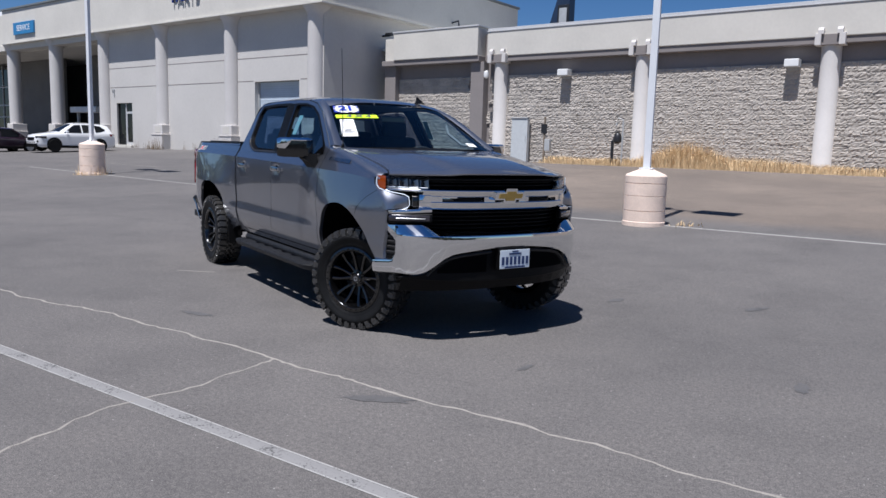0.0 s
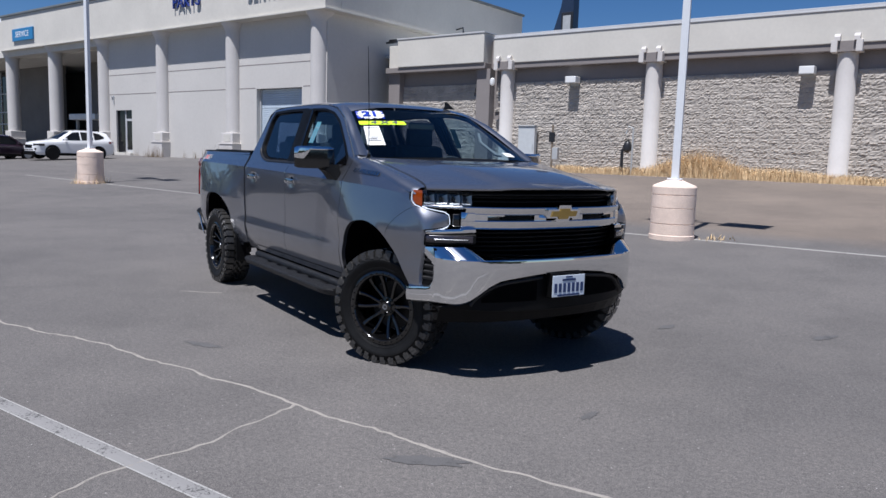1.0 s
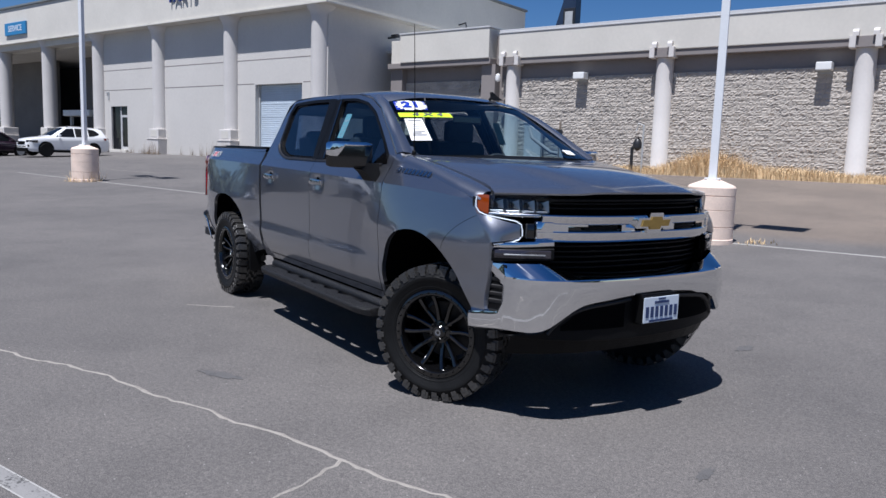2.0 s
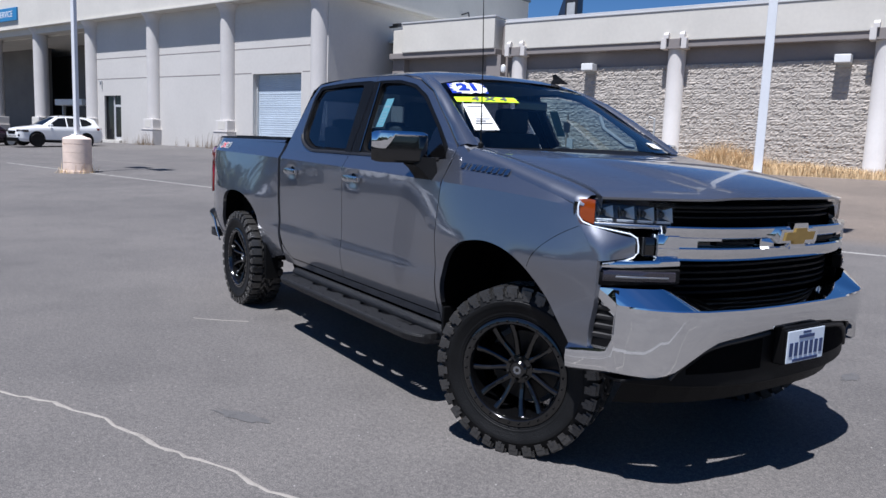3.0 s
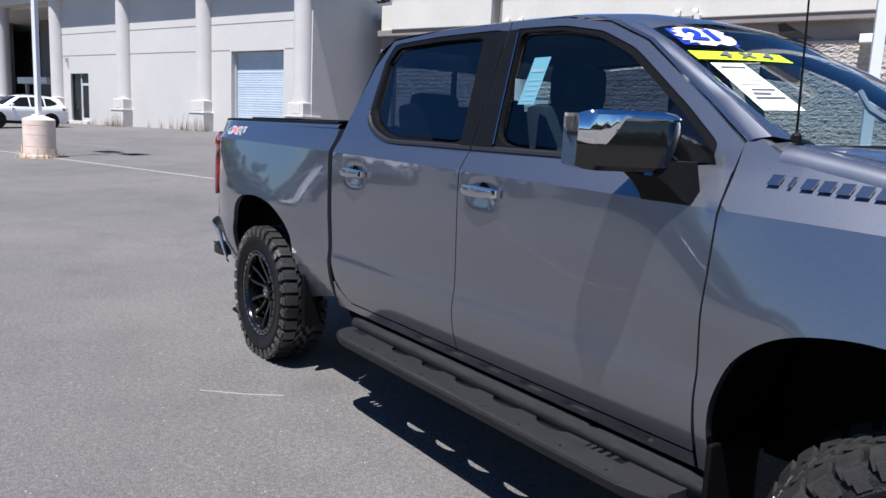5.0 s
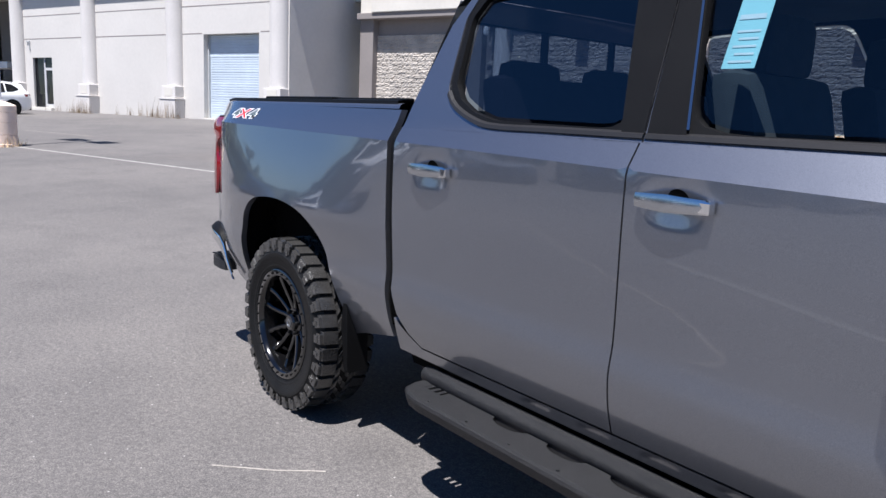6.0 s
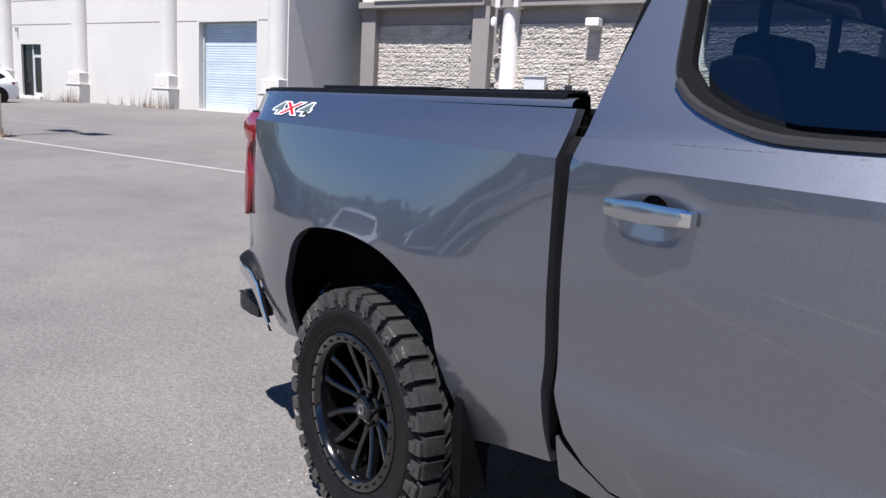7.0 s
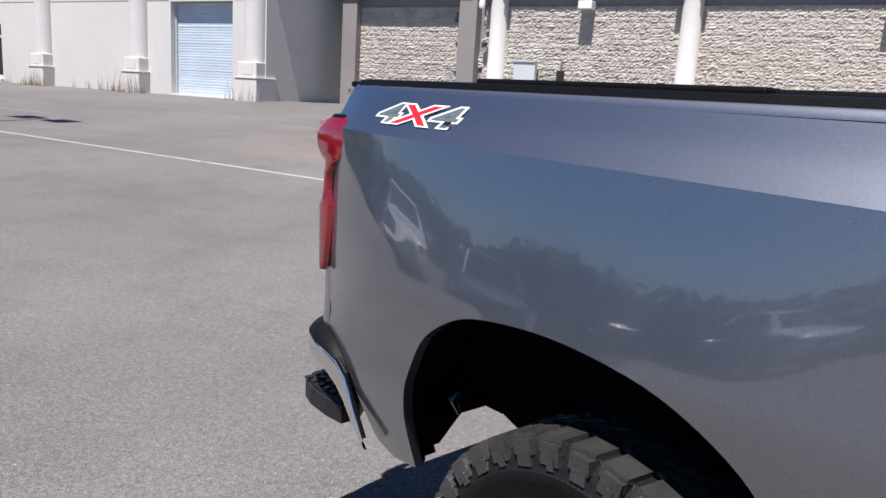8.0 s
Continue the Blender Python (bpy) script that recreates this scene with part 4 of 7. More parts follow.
def build_front():
    part("front_core", boxes((-0.74, 0.74, -0.50, -0.30, 0.50, 1.25)), SHADE_BLACK, truck, "black radiator core")
    grille = face_slab("grille", -0.70, 0.70, 0.845, 1.285, -0.74, 0.10, SHADE_BLACK, truck, "black slatted grille with chrome bars")
    for z in (1.205, 1.232, 1.259):
        face_slab("grille_slat", -0.68, 0.68, z, z + 0.010, -0.775, 0.05, BLACK_PLASTIC, grille)
    for z in (0.875, 0.905, 0.935, 0.965, 0.995):
        face_slab("grille_slat", -0.66, 0.66, z, z + 0.011, -0.79, 0.05, BLACK_PLASTIC, grille)
    face_slab("grille_bar", -0.70, 0.70, 1.126, 1.177, -0.862, 0.07, CHROME, grille, "chrome grille bar", lean=-0.012, bulge=0.004)
    face_slab("grille_bar", -0.72, 0.72, 1.030, 1.088, -0.858, 0.07, CHROME, grille, "chrome grille bar", lean=-0.012, bulge=0.004)
    for s in (-1, 1):
        face_slab("grille_joint", s * 0.17 - 0.05, s * 0.17 + 0.05, 1.08, 1.13, -0.848, 0.05, CHROME, grille, n=3)
        # the bars run together outboard of a stepped black slot
        face_slab("grille_joint", min(s * 0.565, s * 0.70), max(s * 0.565, s * 0.70), 1.080, 1.134, -0.858, 0.06, CHROME, grille, n=5)
        face_slab("grille_joint", min(s * 0.455, s * 0.570), max(s * 0.455, s * 0.570), 1.111, 1.134, -0.858, 0.06, CHROME, grille, n=4)
        face_slab("grille_slot", min(s * 0.22, s * 0.58), max(s * 0.22, s * 0.58), 1.085, 1.127, -0.815, 0.03, GLOSS_BLACK, grille, n=8)
        face_slab("grille_slot_trim", min(s * 0.24, s * 0.46), max(s * 0.24, s * 0.46), 1.094, 1.117, -0.838, 0.03, BLACK_PLASTIC, grille, n=5)
        face_slab("grille_end", min(s * 0.645, s * 0.722), max(s * 0.645, s * 0.722), 1.045, 1.14, -0.868, 0.07, CHROME, grille, "chrome end block", n=4)
        face_slab("grille_end_recess", min(s * 0.728, s * 0.758), max(s * 0.728, s * 0.758), 1.045, 1.125, -0.858, 0.05, GLOSS_BLACK, grille, n=3)
    # plain gold emblem on a chrome backing
    shape = [(-0.135, 1.112), (-0.06, 1.112), (-0.052, 1.09), (0.04, 1.09), (0.05, 1.112), (0.125, 1.112), (0.14, 1.158), (0.065, 1.158), (0.057, 1.18), (-0.035, 1.18), (-0.045, 1.158), (-0.12, 1.158)]
    big = [(x * 1.13, 1.135 + (z - 1.135) * 1.28) for x, z in shape]
    shape = [(x * 0.86, 1.135 + (z - 1.135) * 0.80) for x, z in shape]
    emblem = part("emblem", extruded(big, -0.846, -0.80, "y"), CHROME, grille, "gold and chrome emblem")
    part("emblem_face", extruded(shape, -0.853, -0.84, "y"), GOLD, emblem)
    # bumper
    plan = [(0.0, -0.902), (0.2, -0.899), (0.4, -0.885), (0.6, -0.846), (0.72, -0.792), (0.80, -0.722), (0.85, -0.652), (0.880, -0.590), (0.885, -0.580), (0.922, -0.520), (0.950, -0.475), (0.972, -0.436), (0.982, -0.408)]
    top = [(0.0, 0.862), (0.50, 0.865), (0.56, 0.872), (0.68, 0.912), (0.880, 0.905), (0.886, 0.655), (0.945, 0.648), (0.98, 0.640)]
    low = [(0.0, 0.735), (0.22, 0.724), (0.45, 0.700), (0.54, 0.684), (0.60, 0.655), (0.70, 0.575), (0.76, 0.538), (0.80, 0.532), (0.90, 0.532), (0.98, 0.525)]
    pts = [(-x, y) for x, y in plan[:0:-1]] + plan
    fine = []
    for (a, b), (c, d) in zip(pts, pts[1:]):
        k = 1 if 0.879 < abs(a) < 0.886 and 0.879 < abs(c) < 0.886 else 3
        fine += [(a + (c - a) * i / k, b + (d - b) * i / k) for i in range(k)]
    fine.append(pts[-1])

    def lin(tab, v):
        return float(np.interp(v, [q[0] for q in tab], [q[1] for q in tab]))
    rows = []
    for i, (x, y) in enumerate(fine):
        a, b = fine[max(0, i - 1)], fine[min(len(fine) - 1, i + 1)]
        nrm = Vector((b[1] - a[1], -(b[0] - a[0]), 0)).normalized()
        zt, zb = lin(top, abs(x)), lin(low, abs(x))
        shelf = 0.13 if abs(x) < 0.882 else 0.03
        zr = min(zt - 0.012, 0.832 if abs(x) < 0.882 else zt - 0.02)
        p = Vector((x, y, 0))
        # the shelf runs straight back, so that it meets the fender at the corner
        back = Vector((0.045 * x / 0.88, 0.118, 0)) if shelf > 0.1 else -nrm * shelf
        rows.append([p + back + Vector((0, 0, zt)), p + back * 0.03 + Vector((0, 0, zr + 0.006)), p + Vector((0, 0, zr)), p + nrm * 0.006 + Vector((0, 0, zr * 0.6 + zb * 0.4)),
                     p - nrm * 0.004 + Vector((0, 0, zb + 0.012)), p - nrm * 0.02 + Vector((0, 0, zb)), p - nrm * 0.07 + Vector((0, 0, zb + 0.004))])
    bumper = part("front_bumper", loft(rows), CHROME, truck, "polished chrome front bumper", smooth=True)
    bumper.data.set_sharp_from_angle(angle=radians(35))
    for e in bumper.data.edges:
        a, b = e.vertices
        if a % 7 == b % 7 and a % 7 in (1, 2):
            e.use_edge_sharp = True
    # black lower valance with recessed openings
    val = face_slab("valance", -0.86, 0.86, lambda x: 0.475 + 0.03 * (abs(x) / 0.86) ** 2, lambda x: lin([(0, 0.733), (0.22, 0.722), (0.45, 0.698), (0.54, 0.682), (0.60, 0.653), (0.70, 0.573), (0.86, 0.52)], abs(x)) - 0.004, -0.905, 0.10, BLACK_PLASTIC, bumper, "black lower bumper valance", bow=0.36)
    for s in (-1, 1):
        face_slab("valance_opening", min(s * 0.22, s * 0.62), max(s * 0.22, s * 0.62), 0.545, lambda x: lin([(0.2, 0.690), (0.45, 0.668), (0.53, 0.650), (0.62, 0.575)], abs(x)), -0.9075, 0.03, SHADE_BLACK, bumper, n=6, bow=0.36)
        part("valance_trim", tube([(s * x, nose(x, -0.905, 0.36) - 0.002, z) for x, z in ((0.18, 0.706), (0.30, 0.696), (0.45, 0.680), (0.53, 0.662), (0.60, 0.625), (0.66, 0.570), (0.69, 0.530))], 0.011, 8), MOULDING, bumper, smooth=True)
        # side vent between fender and bumper
        part("bumper_vent", loft([[(s * 0.868, -0.590, z), (s * 0.915, -0.48, z)] for z in (0.645, 0.90)]), BLACK_PLASTIC, bumper)
        for k in range(4):
            z = 0.684 + 0.040 * k
            part("vent_fin", loft([[(s * 0.868, -0.586, z), (s * 0.917, -0.478, z)], [(s * 0.873, -0.582, z + 0.008), (s * 0.924, -0.480, z + 0.008)], [(s * 0.874, -0.582, z + 0.018), (s * 0.925, -0.480, z + 0.018)], [(s * 0.868, -0.586, z + 0.024), (s * 0.917, -0.478, z + 0.024)]]), MOULDING, bumper)
        # chrome ear of the bumper: its crease climbs back to the fender over the vent
        part("bumper_ear", loft([[(s * 0.884, -0.575, 0.905), (s * 0.881, -0.590, 0.846), (s * 0.881, -0.592, 0.828), (s * 0.880, -0.590, 0.795)], [(s * 0.903, -0.545, 0.906), (s * 0.900, -0.557, 0.876), (s * 0.900, -0.557, 0.852), (s * 0.898, -0.556, 0.826)], [(s * 0.920, -0.518, 0.907), (s * 0.920, -0.520, 0.902), (s * 0.919, -0.521, 0.888), (s * 0.917, -0.521, 0.862)]]), CHROME, bumper)
        part("ear_fill", loft([[(s * 0.925, -0.472, 0.906), (s * 0.884, -0.53, 0.906)], [(s * 0.920, -0.518, 0.907), (s * 0.884, -0.575, 0.905)]]), CHROME, bumper)
        part("wing_support", boxes((s * 0.80 - 0.09, s * 0.80 + 0.09, -0.50, -0.43, 0.55, 1.13)), SHADE_BLACK, bumper)
    part("air_dam", loft([[(x, nose(x, -0.88 + 0.5 * (0.50 - z), 0.36), z) for x in [-0.84 + 0.14 * i for i in range(13)]] for z in (0.40, 0.43, 0.50)]), BLACK_PLASTIC, truck, "black air dam")
    part("skid_plate", boxes((-0.6, 0.6, -0.66, -0.1, 0.44, 0.47), bevel=0.01), SHADE_BLACK, truck)
    # plate with plain bars in place of its number
    plate = part("licence_plate", boxes((-0.150, 0.150, -0.929, -0.912, 0.570, 0.728), bevel=0.006), BLACK_PLASTIC, truck, "white licence plate in a black frame")
    part("plate_face", boxes((-0.146, 0.146, -0.933, -0.928, 0.575, 0.722), bevel=0.003), PLATE_MAT, plate)
    for k in range(7):
        x = -0.118 + 0.0395 * k
        part("plate_bar", boxes((x - 0.012, x + 0.012, -0.9355, -0.9325, 0.606, 0.668)), PLATE_INK, plate)
    part("plate_caption", boxes((-0.06, 0.06, -0.9355, -0.9325, 0.684, 0.698)), PLATE_INK, plate)
    part("plate_caption", boxes((-0.03, 0.03, -0.9355, -0.9325, 0.706, 0.715)), PLATE_INK, plate)
    part("plate_caption", boxes((-0.10, 0.10, -0.9355, -0.9325, 0.580, 0.592)), PLATE_INK, plate)
    part("plate_bracket", boxes((-0.14, 0.14, -0.913, -0.857, 0.56, 0.738), bevel=0.01), BLACK_PLASTIC, plate)
    # hood underside lip above the grille
    face_slab("hood_lip", -0.70, 0.70, 1.250, 1.266, -0.80, 0.05, BLACK_PLASTIC, truck)


build_front()


def build_headlight(s):
    lamp = empty("headlight")
    lamp.parent = truck
    lamp["label"] = "clear headlight with amber marker and white light strip"

    def span(a, b):
        return (min(s * a, s * b), max(s * a, s * b))
    x0, x1 = span(0.625, 0.915)
    face_slab("lamp_housing", x0, x1, 1.165, 1.276, -0.795, 0.08, GLOSS_BLACK, lamp, bow=0.45, lean=0.02)
    for k in range(4):
        c = 0.668 + 0.064 * k
        # a faceted bowl: two bright cheeks and a lower lip round a dark eye
        for e in (-1, 1):
            yb = nose(c, -0.80, 0.45)
            part("reflector", loft([[(s * (c + e * 0.028), yb - 0.022 + e * 0.018, 1.188 + 0.004 * k), (s * (c + e * 0.028), yb - 0.012 + e * 0.018, 1.252)], [(s * (c + e * 0.012), yb + 0.006, 1.204), (s * (c + e * 0.010), yb + 0.008, 1.236)]]), SILVER_REFL, lamp)
        x0, x1 = span(c - 0.026, c + 0.026)
        face_slab("reflector_lip", x0, x1, 1.182, 1.192, -0.815, 0.03, SILVER_REFL, lamp, n=3, bow=0.45)
        bm = lathe([(0.004, 0.0), (0.012, -0.006), (0.015, 0.0), (0.015, 0.02)], 12, "x")
        bmesh.ops.rotate(bm, verts=bm.verts, cent=(0, 0, 0), matrix=Matrix.Rotation(radians(90), 3, "Z"))
        bmesh.ops.translate(bm, verts=bm.verts, vec=(s * c, nose(c, -0.80, 0.45), 1.22))
        part("projector", bm, GLOSS_BLACK, lamp, smooth=True)
    face_slab("lens", *span(0.65, 0.905), 1.178, 1.276, -0.842, 0.004, LENS, lamp, "clear lens", bow=0.45, lean=-0.006)
    rows = []
    for w, y, h0, h1 in ((0.948, -0.394, 1.195, 1.270), (0.938, -0.410, 1.172, 1.275), (0.920, -0.432, 1.158, 1.275), (0.903, -0.452, 1.155, 1.272)):
        rows.append([(s * w, y, h0), (s * (w + 0.003), y - 0.003, (h0 + h1) / 2), (s * w, y, h1)])
    part("marker", loft(rows), AMBER, lamp, "amber side marker", smooth=True)
    face_slab("chrome_strip", *span(0.62, 0.915), 1.160, 1.176, -0.845, 0.03, CHROME_SATIN, lamp, bow=0.45)
    path = [(0.955, -0.398, 1.262), (0.957, -0.395, 1.24), (0.957, -0.396, 1.205), (0.945, -0.412, 1.178), (0.915, -0.445, 1.160), (0.86, -0.500, 1.148), (0.80, -0.556, 1.135), (0.776, -0.576, 1.118), (0.771, -0.581, 1.085), (0.770, -0.581, 1.056), (0.786, -0.570, 1.034), (0.82, -0.560, 1.024), (0.87, -0.545, 1.016), (0.925, -0.528, 1.010)]
    part("light_strip", tube([(s * x, y - 0.010, z) for x, y, z in path], 0.0034, 8), LED_WHITE, lamp, "white running light strip", smooth=True)
    part("strip_bezel", tube([(s * x, y + 0.004, z) for x, y, z in path], 0.012, 8), GLOSS_BLACK, lamp, smooth=True)
    # painted web between strip and fender
    rows = []
    for f in [i / 8 for i in range(9)]:
        row = []
        for g in [j / 6 for j in range(7)]:
            y, z = -0.530 + 0.098 * g, 1.022 + 0.146 * g
            a = Vector((half(y, z), y, z))
            b = Vector((0.775, -0.582, 1.036 + 0.084 * g))
            # it leaves the flank in line and turns in towards the strip
            run = (b - a).length
            ta = Vector((half(y - 0.04, z) - half(y, z), -0.04, 0)).normalized() * run * 0.9
            tb = Vector((-0.93, -0.30, 0.0)).normalized() * run * 0.9
            c = a * (2 * f ** 3 - 3 * f ** 2 + 1) + ta * (f ** 3 - 2 * f ** 2 + f) + b * (3 * f ** 2 - 2 * f ** 3) + tb * (f ** 3 - f ** 2)
            # a soft ridge between the two arms of the light strip
            ridge = 0.016 * math.sin(math.pi * g) * math.sin(math.pi * min(1.0, f * 0.92 + 0.04))
            row.append((s * (c.x + ridge * 0.7), c.y - ridge * 0.7, c.z))
        rows.append(row)
    part("fender_web", loft(rows), PAINT, lamp, smooth=True)
    face_slab("lower_strip", *span(0.64, 0.940), lambda x: 1.004 - 0.07 * max(0.0, abs(x) - 0.65), lambda x: 1.035 - 0.07 * max(0.0, abs(x) - 0.65), -0.85, 0.04, CHROME, lamp, "chrome strip", bow=0.36)
    fog = face_slab("fog_lamp", *span(0.64, 0.930), lambda x: 0.930 - 0.05 * (abs(x) - 0.64), lambda x: 0.996 - 0.05 * (abs(x) - 0.64), -0.848, 0.05, BLACK_PLASTIC, truck, "smoked fog lamp in a black bezel", bow=0.34)
    face_slab("fog_lens", *span(0.66, 0.918), 0.936, 0.984, -0.853, 0.02, SMOKED, fog, n=8, bow=0.34)
    face_slab("fog_bar", *span(0.69, 0.88), 0.953, 0.961, -0.857, 0.01, SILVER_REFL, fog, n=6, bow=0.34)
    face_slab("fog_recess", *span(0.64, 0.928), 0.875, 0.930, -0.82, 0.06, SHADE_BLACK, fog, n=6, bow=0.34)


both(build_headlight)


def build_seam(s):
    """Shut line between the fender and the front clip."""
    run = [(-0.428, 1.160), (-0.37, 1.132), (-0.31, 1.098), (-0.25, 1.055), (-0.20, 1.005), (-0.165, 0.945)]
    part("panel_seam", tube([skin(s, y, z, 0.0004) for y, z in rounded(run, 3)], 0.0013, 6), SHADE_BLACK, truck)


both(build_seam)


# ---- wheels ----
def wedge(bm, h0, h1, a0, a1, r0, r1, skew=0.0):
    """A block on a wheel's tread, from angle a0 to a1 and from h0 to h1 across."""
    vs = []
    for r, g in ((r0, 0.0), (r1, 0.12)):
        for h, sk in ((h0, -skew), (h1, skew)):
            for a in (a0, a1):
                m = (a0 + a1) / 2
                aa = a + (m - a) * g + sk
                hh = h + ((h0 + h1) / 2 - h) * g * 0.5
                vs.append(bm.verts.new((hh, r * math.cos(aa), r * math.sin(aa))))
    for f in ((0, 1, 3, 2), (4, 6, 7, 5), (0, 4, 5, 1), (2, 3, 7, 6), (0, 2, 6, 4), (1, 5, 7, 3)):
        bm.faces.new([vs[i] for i in f])


def build_wheel(name="wheel"):
    """Black alloy wheel with mud-terrain tyre; its outer face looks to -x."""
    w = empty(name)
    R = TYRE_R
    prof = [(0.252, 0.118), (0.262, 0.128), (0.272, 0.131), (0.275, 0.135), (0.283, 0.1355), (0.286, 0.1385), (0.300, 0.139), (0.303, 0.1415), (0.325, 0.142), (0.328, 0.1445), (0.348, 0.144), (0.351, 0.1405), (0.362, 0.138), (0.385, 0.126), (R - 0.012, 0.108), (R - 0.010, 0.0)]
    prof = prof + [(r, -h) for r, h in prof[-2::-1]]
    tyre = part("tyre", lathe(prof, 72, "x", closed=True), RUBBER, w, "black mud-terrain tyre", smooth=True)
    bm = bmesh.new()
    n = 34
    for i in range(n):
        a, p = 2 * math.pi * i / n, 2 * math.pi / n
        for s in (-1, 1):
            off = 0 if s < 0 else p * 0.5
            odd = i % 2
            # shoulder lug that rolls over onto the sidewall, with a biter below it
            wedge(bm, s * 0.050, s * (0.131 if odd else 0.126), a + off, a + off + p * 0.83, R - 0.03, R, s * 0.008)
            wedge(bm, s * 0.112, s * 0.1405, a + off + p * 0.12, a + off + p * 0.80, R - 0.040 - 0.012 * odd, R - 0.010, s * 0.006)
            wedge(bm, s * 0.130, s * 0.1430, a + off + p * (0.34 if odd else 0.20), a + off + p * (0.60 if odd else 0.74), R - 0.062, R - 0.034)
            # interlocking centre blocks
            wedge(bm, s * 0.002, s * 0.026, a + off + p * 0.08, a + off + p * 0.70, R - 0.022, R, s * 0.03)
            wedge(bm, s * 0.026, s * 0.050, a + off + p * 0.40, a + off + p * 1.06, R - 0.022, R, -s * 0.03)
    part("tread", bm, TREAD, tyre, "chunky tread blocks")
    rim = part("rim", lathe([(0.268, -0.128), (0.268, -0.134), (0.264, -0.137), (0.238, -0.137), (0.233, -0.132), (0.226, -0.110), (0.222, -0.03), (0.20, 0.03), (0.21, 0.10), (0.255, 0.12), (0.262, 0.128), (0.266, 0.12), (0.262, 0.0)], 72, "x", closed=True), GLOSS_BLACK, w, "gloss black alloy rim", smooth=True)
    rim.data.set_sharp_from_angle(angle=radians(40))
    for k in range(6):
        for d in (-1, 1):
            a1, a0 = radians(60 * k + d * 12), radians(60 * k + d * 9)
            rows = []
            for f in (0.0, 0.25, 0.5, 0.75, 1.0):
                r = 0.055 + (0.232 - 0.055) * f
                a = a0 + (a1 - a0) * f + d * radians(3.5) * math.sin(math.pi * f)
                h = -0.058 - 0.046 * f ** 1.3
                wd = 0.0135 - 0.003 * math.sin(math.pi * f)
                c, s_ = math.cos(a), math.sin(a)
                tx, ty = -s_, c
                rows.append([(h + 0.03, r * c + tx * wd, r * s_ + ty * wd), (h + 0.004, r * c + tx * wd, r * s_ + ty * wd), (h, r * c + tx * wd * 0.45, r * s_ + ty * wd * 0.45),
                             (h, r * c - tx * wd * 0.45, r * s_ - ty * wd * 0.45), (h + 0.004, r * c - tx * wd, r * s_ - ty * wd), (h + 0.03, r * c - tx * wd, r * s_ - ty * wd)])
            ob = part("spoke", loft(rows, close=True), GLOSS_BLACK, rim)
    hub = part("hub", lathe([(0.075, -0.02), (0.075, -0.05), (0.068, -0.062), (0.045, -0.066), (0.044, -0.078), (0.036, -0.086), (0.0005, -0.088)], 32, "x"), GLOSS_BLACK, rim, smooth=True)
    hub.data.set_sharp_from_angle(angle=radians(35))
    part("cap_ring", lathe([(0.0205, -0.0875), (0.0205, -0.0893), (0.0190, -0.0893), (0.0190, -0.0875)], 24, "x"), BADGE, rim, "grey cap badge")
    for k in range(6):
        a = radians(60 * k + 30)
        bm = lathe([(0.010, -0.055), (0.010, -0.078), (0.007, -0.082)], 6, "x")
        bmesh.ops.translate(bm, verts=bm.verts, vec=(0, 0.056 * math.cos(a), 0.056 * math.sin(a)))
        part("lug_nut", bm, BLACK_PLASTIC, rim)
    bolt = None
    for k in range(30):
        a = 2 * math.pi * k / 30
        if bolt is None:
            bolt = part("rim_bolt", lathe([(0.0055, -0.136), (0.0055, -0.142), (0.003, -0.1435)], 6, "x"), BLACK_PLASTIC, rim)
            ob = bolt
        else:
            ob = new("rim_bolt", bolt.data)
            ob.parent = rim
        ob.location = (0, 0.251 * math.cos(a), 0.251 * math.sin(a))
    part("brake_disc", lathe([(0.175, 0.02), (0.175, 0.045), (0.06, 0.045)], 40, "x"), DISC, w, "bare steel brake disc")
    part("brake_caliper", boxes((0.0, 0.07, 0.08, 0.19, -0.06, 0.06), bevel=0.01), SHADE_BLACK, w)
    return w


WHEEL_X, WHEEL_XR = 0.868, 0.915
_wheel = build_wheel()
_wheel.matrix_world = pose(-WHEEL_X, HUB_F, HUB_Z, 0, 0, 28) @ pose(0, 0, 0, 8)
_wheel.parent = truck
for _x, _y, _turn, _spin in ((-WHEEL_XR, HUB_R, 0, 23), (WHEEL_X, HUB_F, 206, 5), (WHEEL_XR, HUB_R, 180, 40)):
    copy_thing(_wheel, pose(_x, _y, HUB_Z, 0, 0, _turn) @ pose(0, 0, 0, _spin))


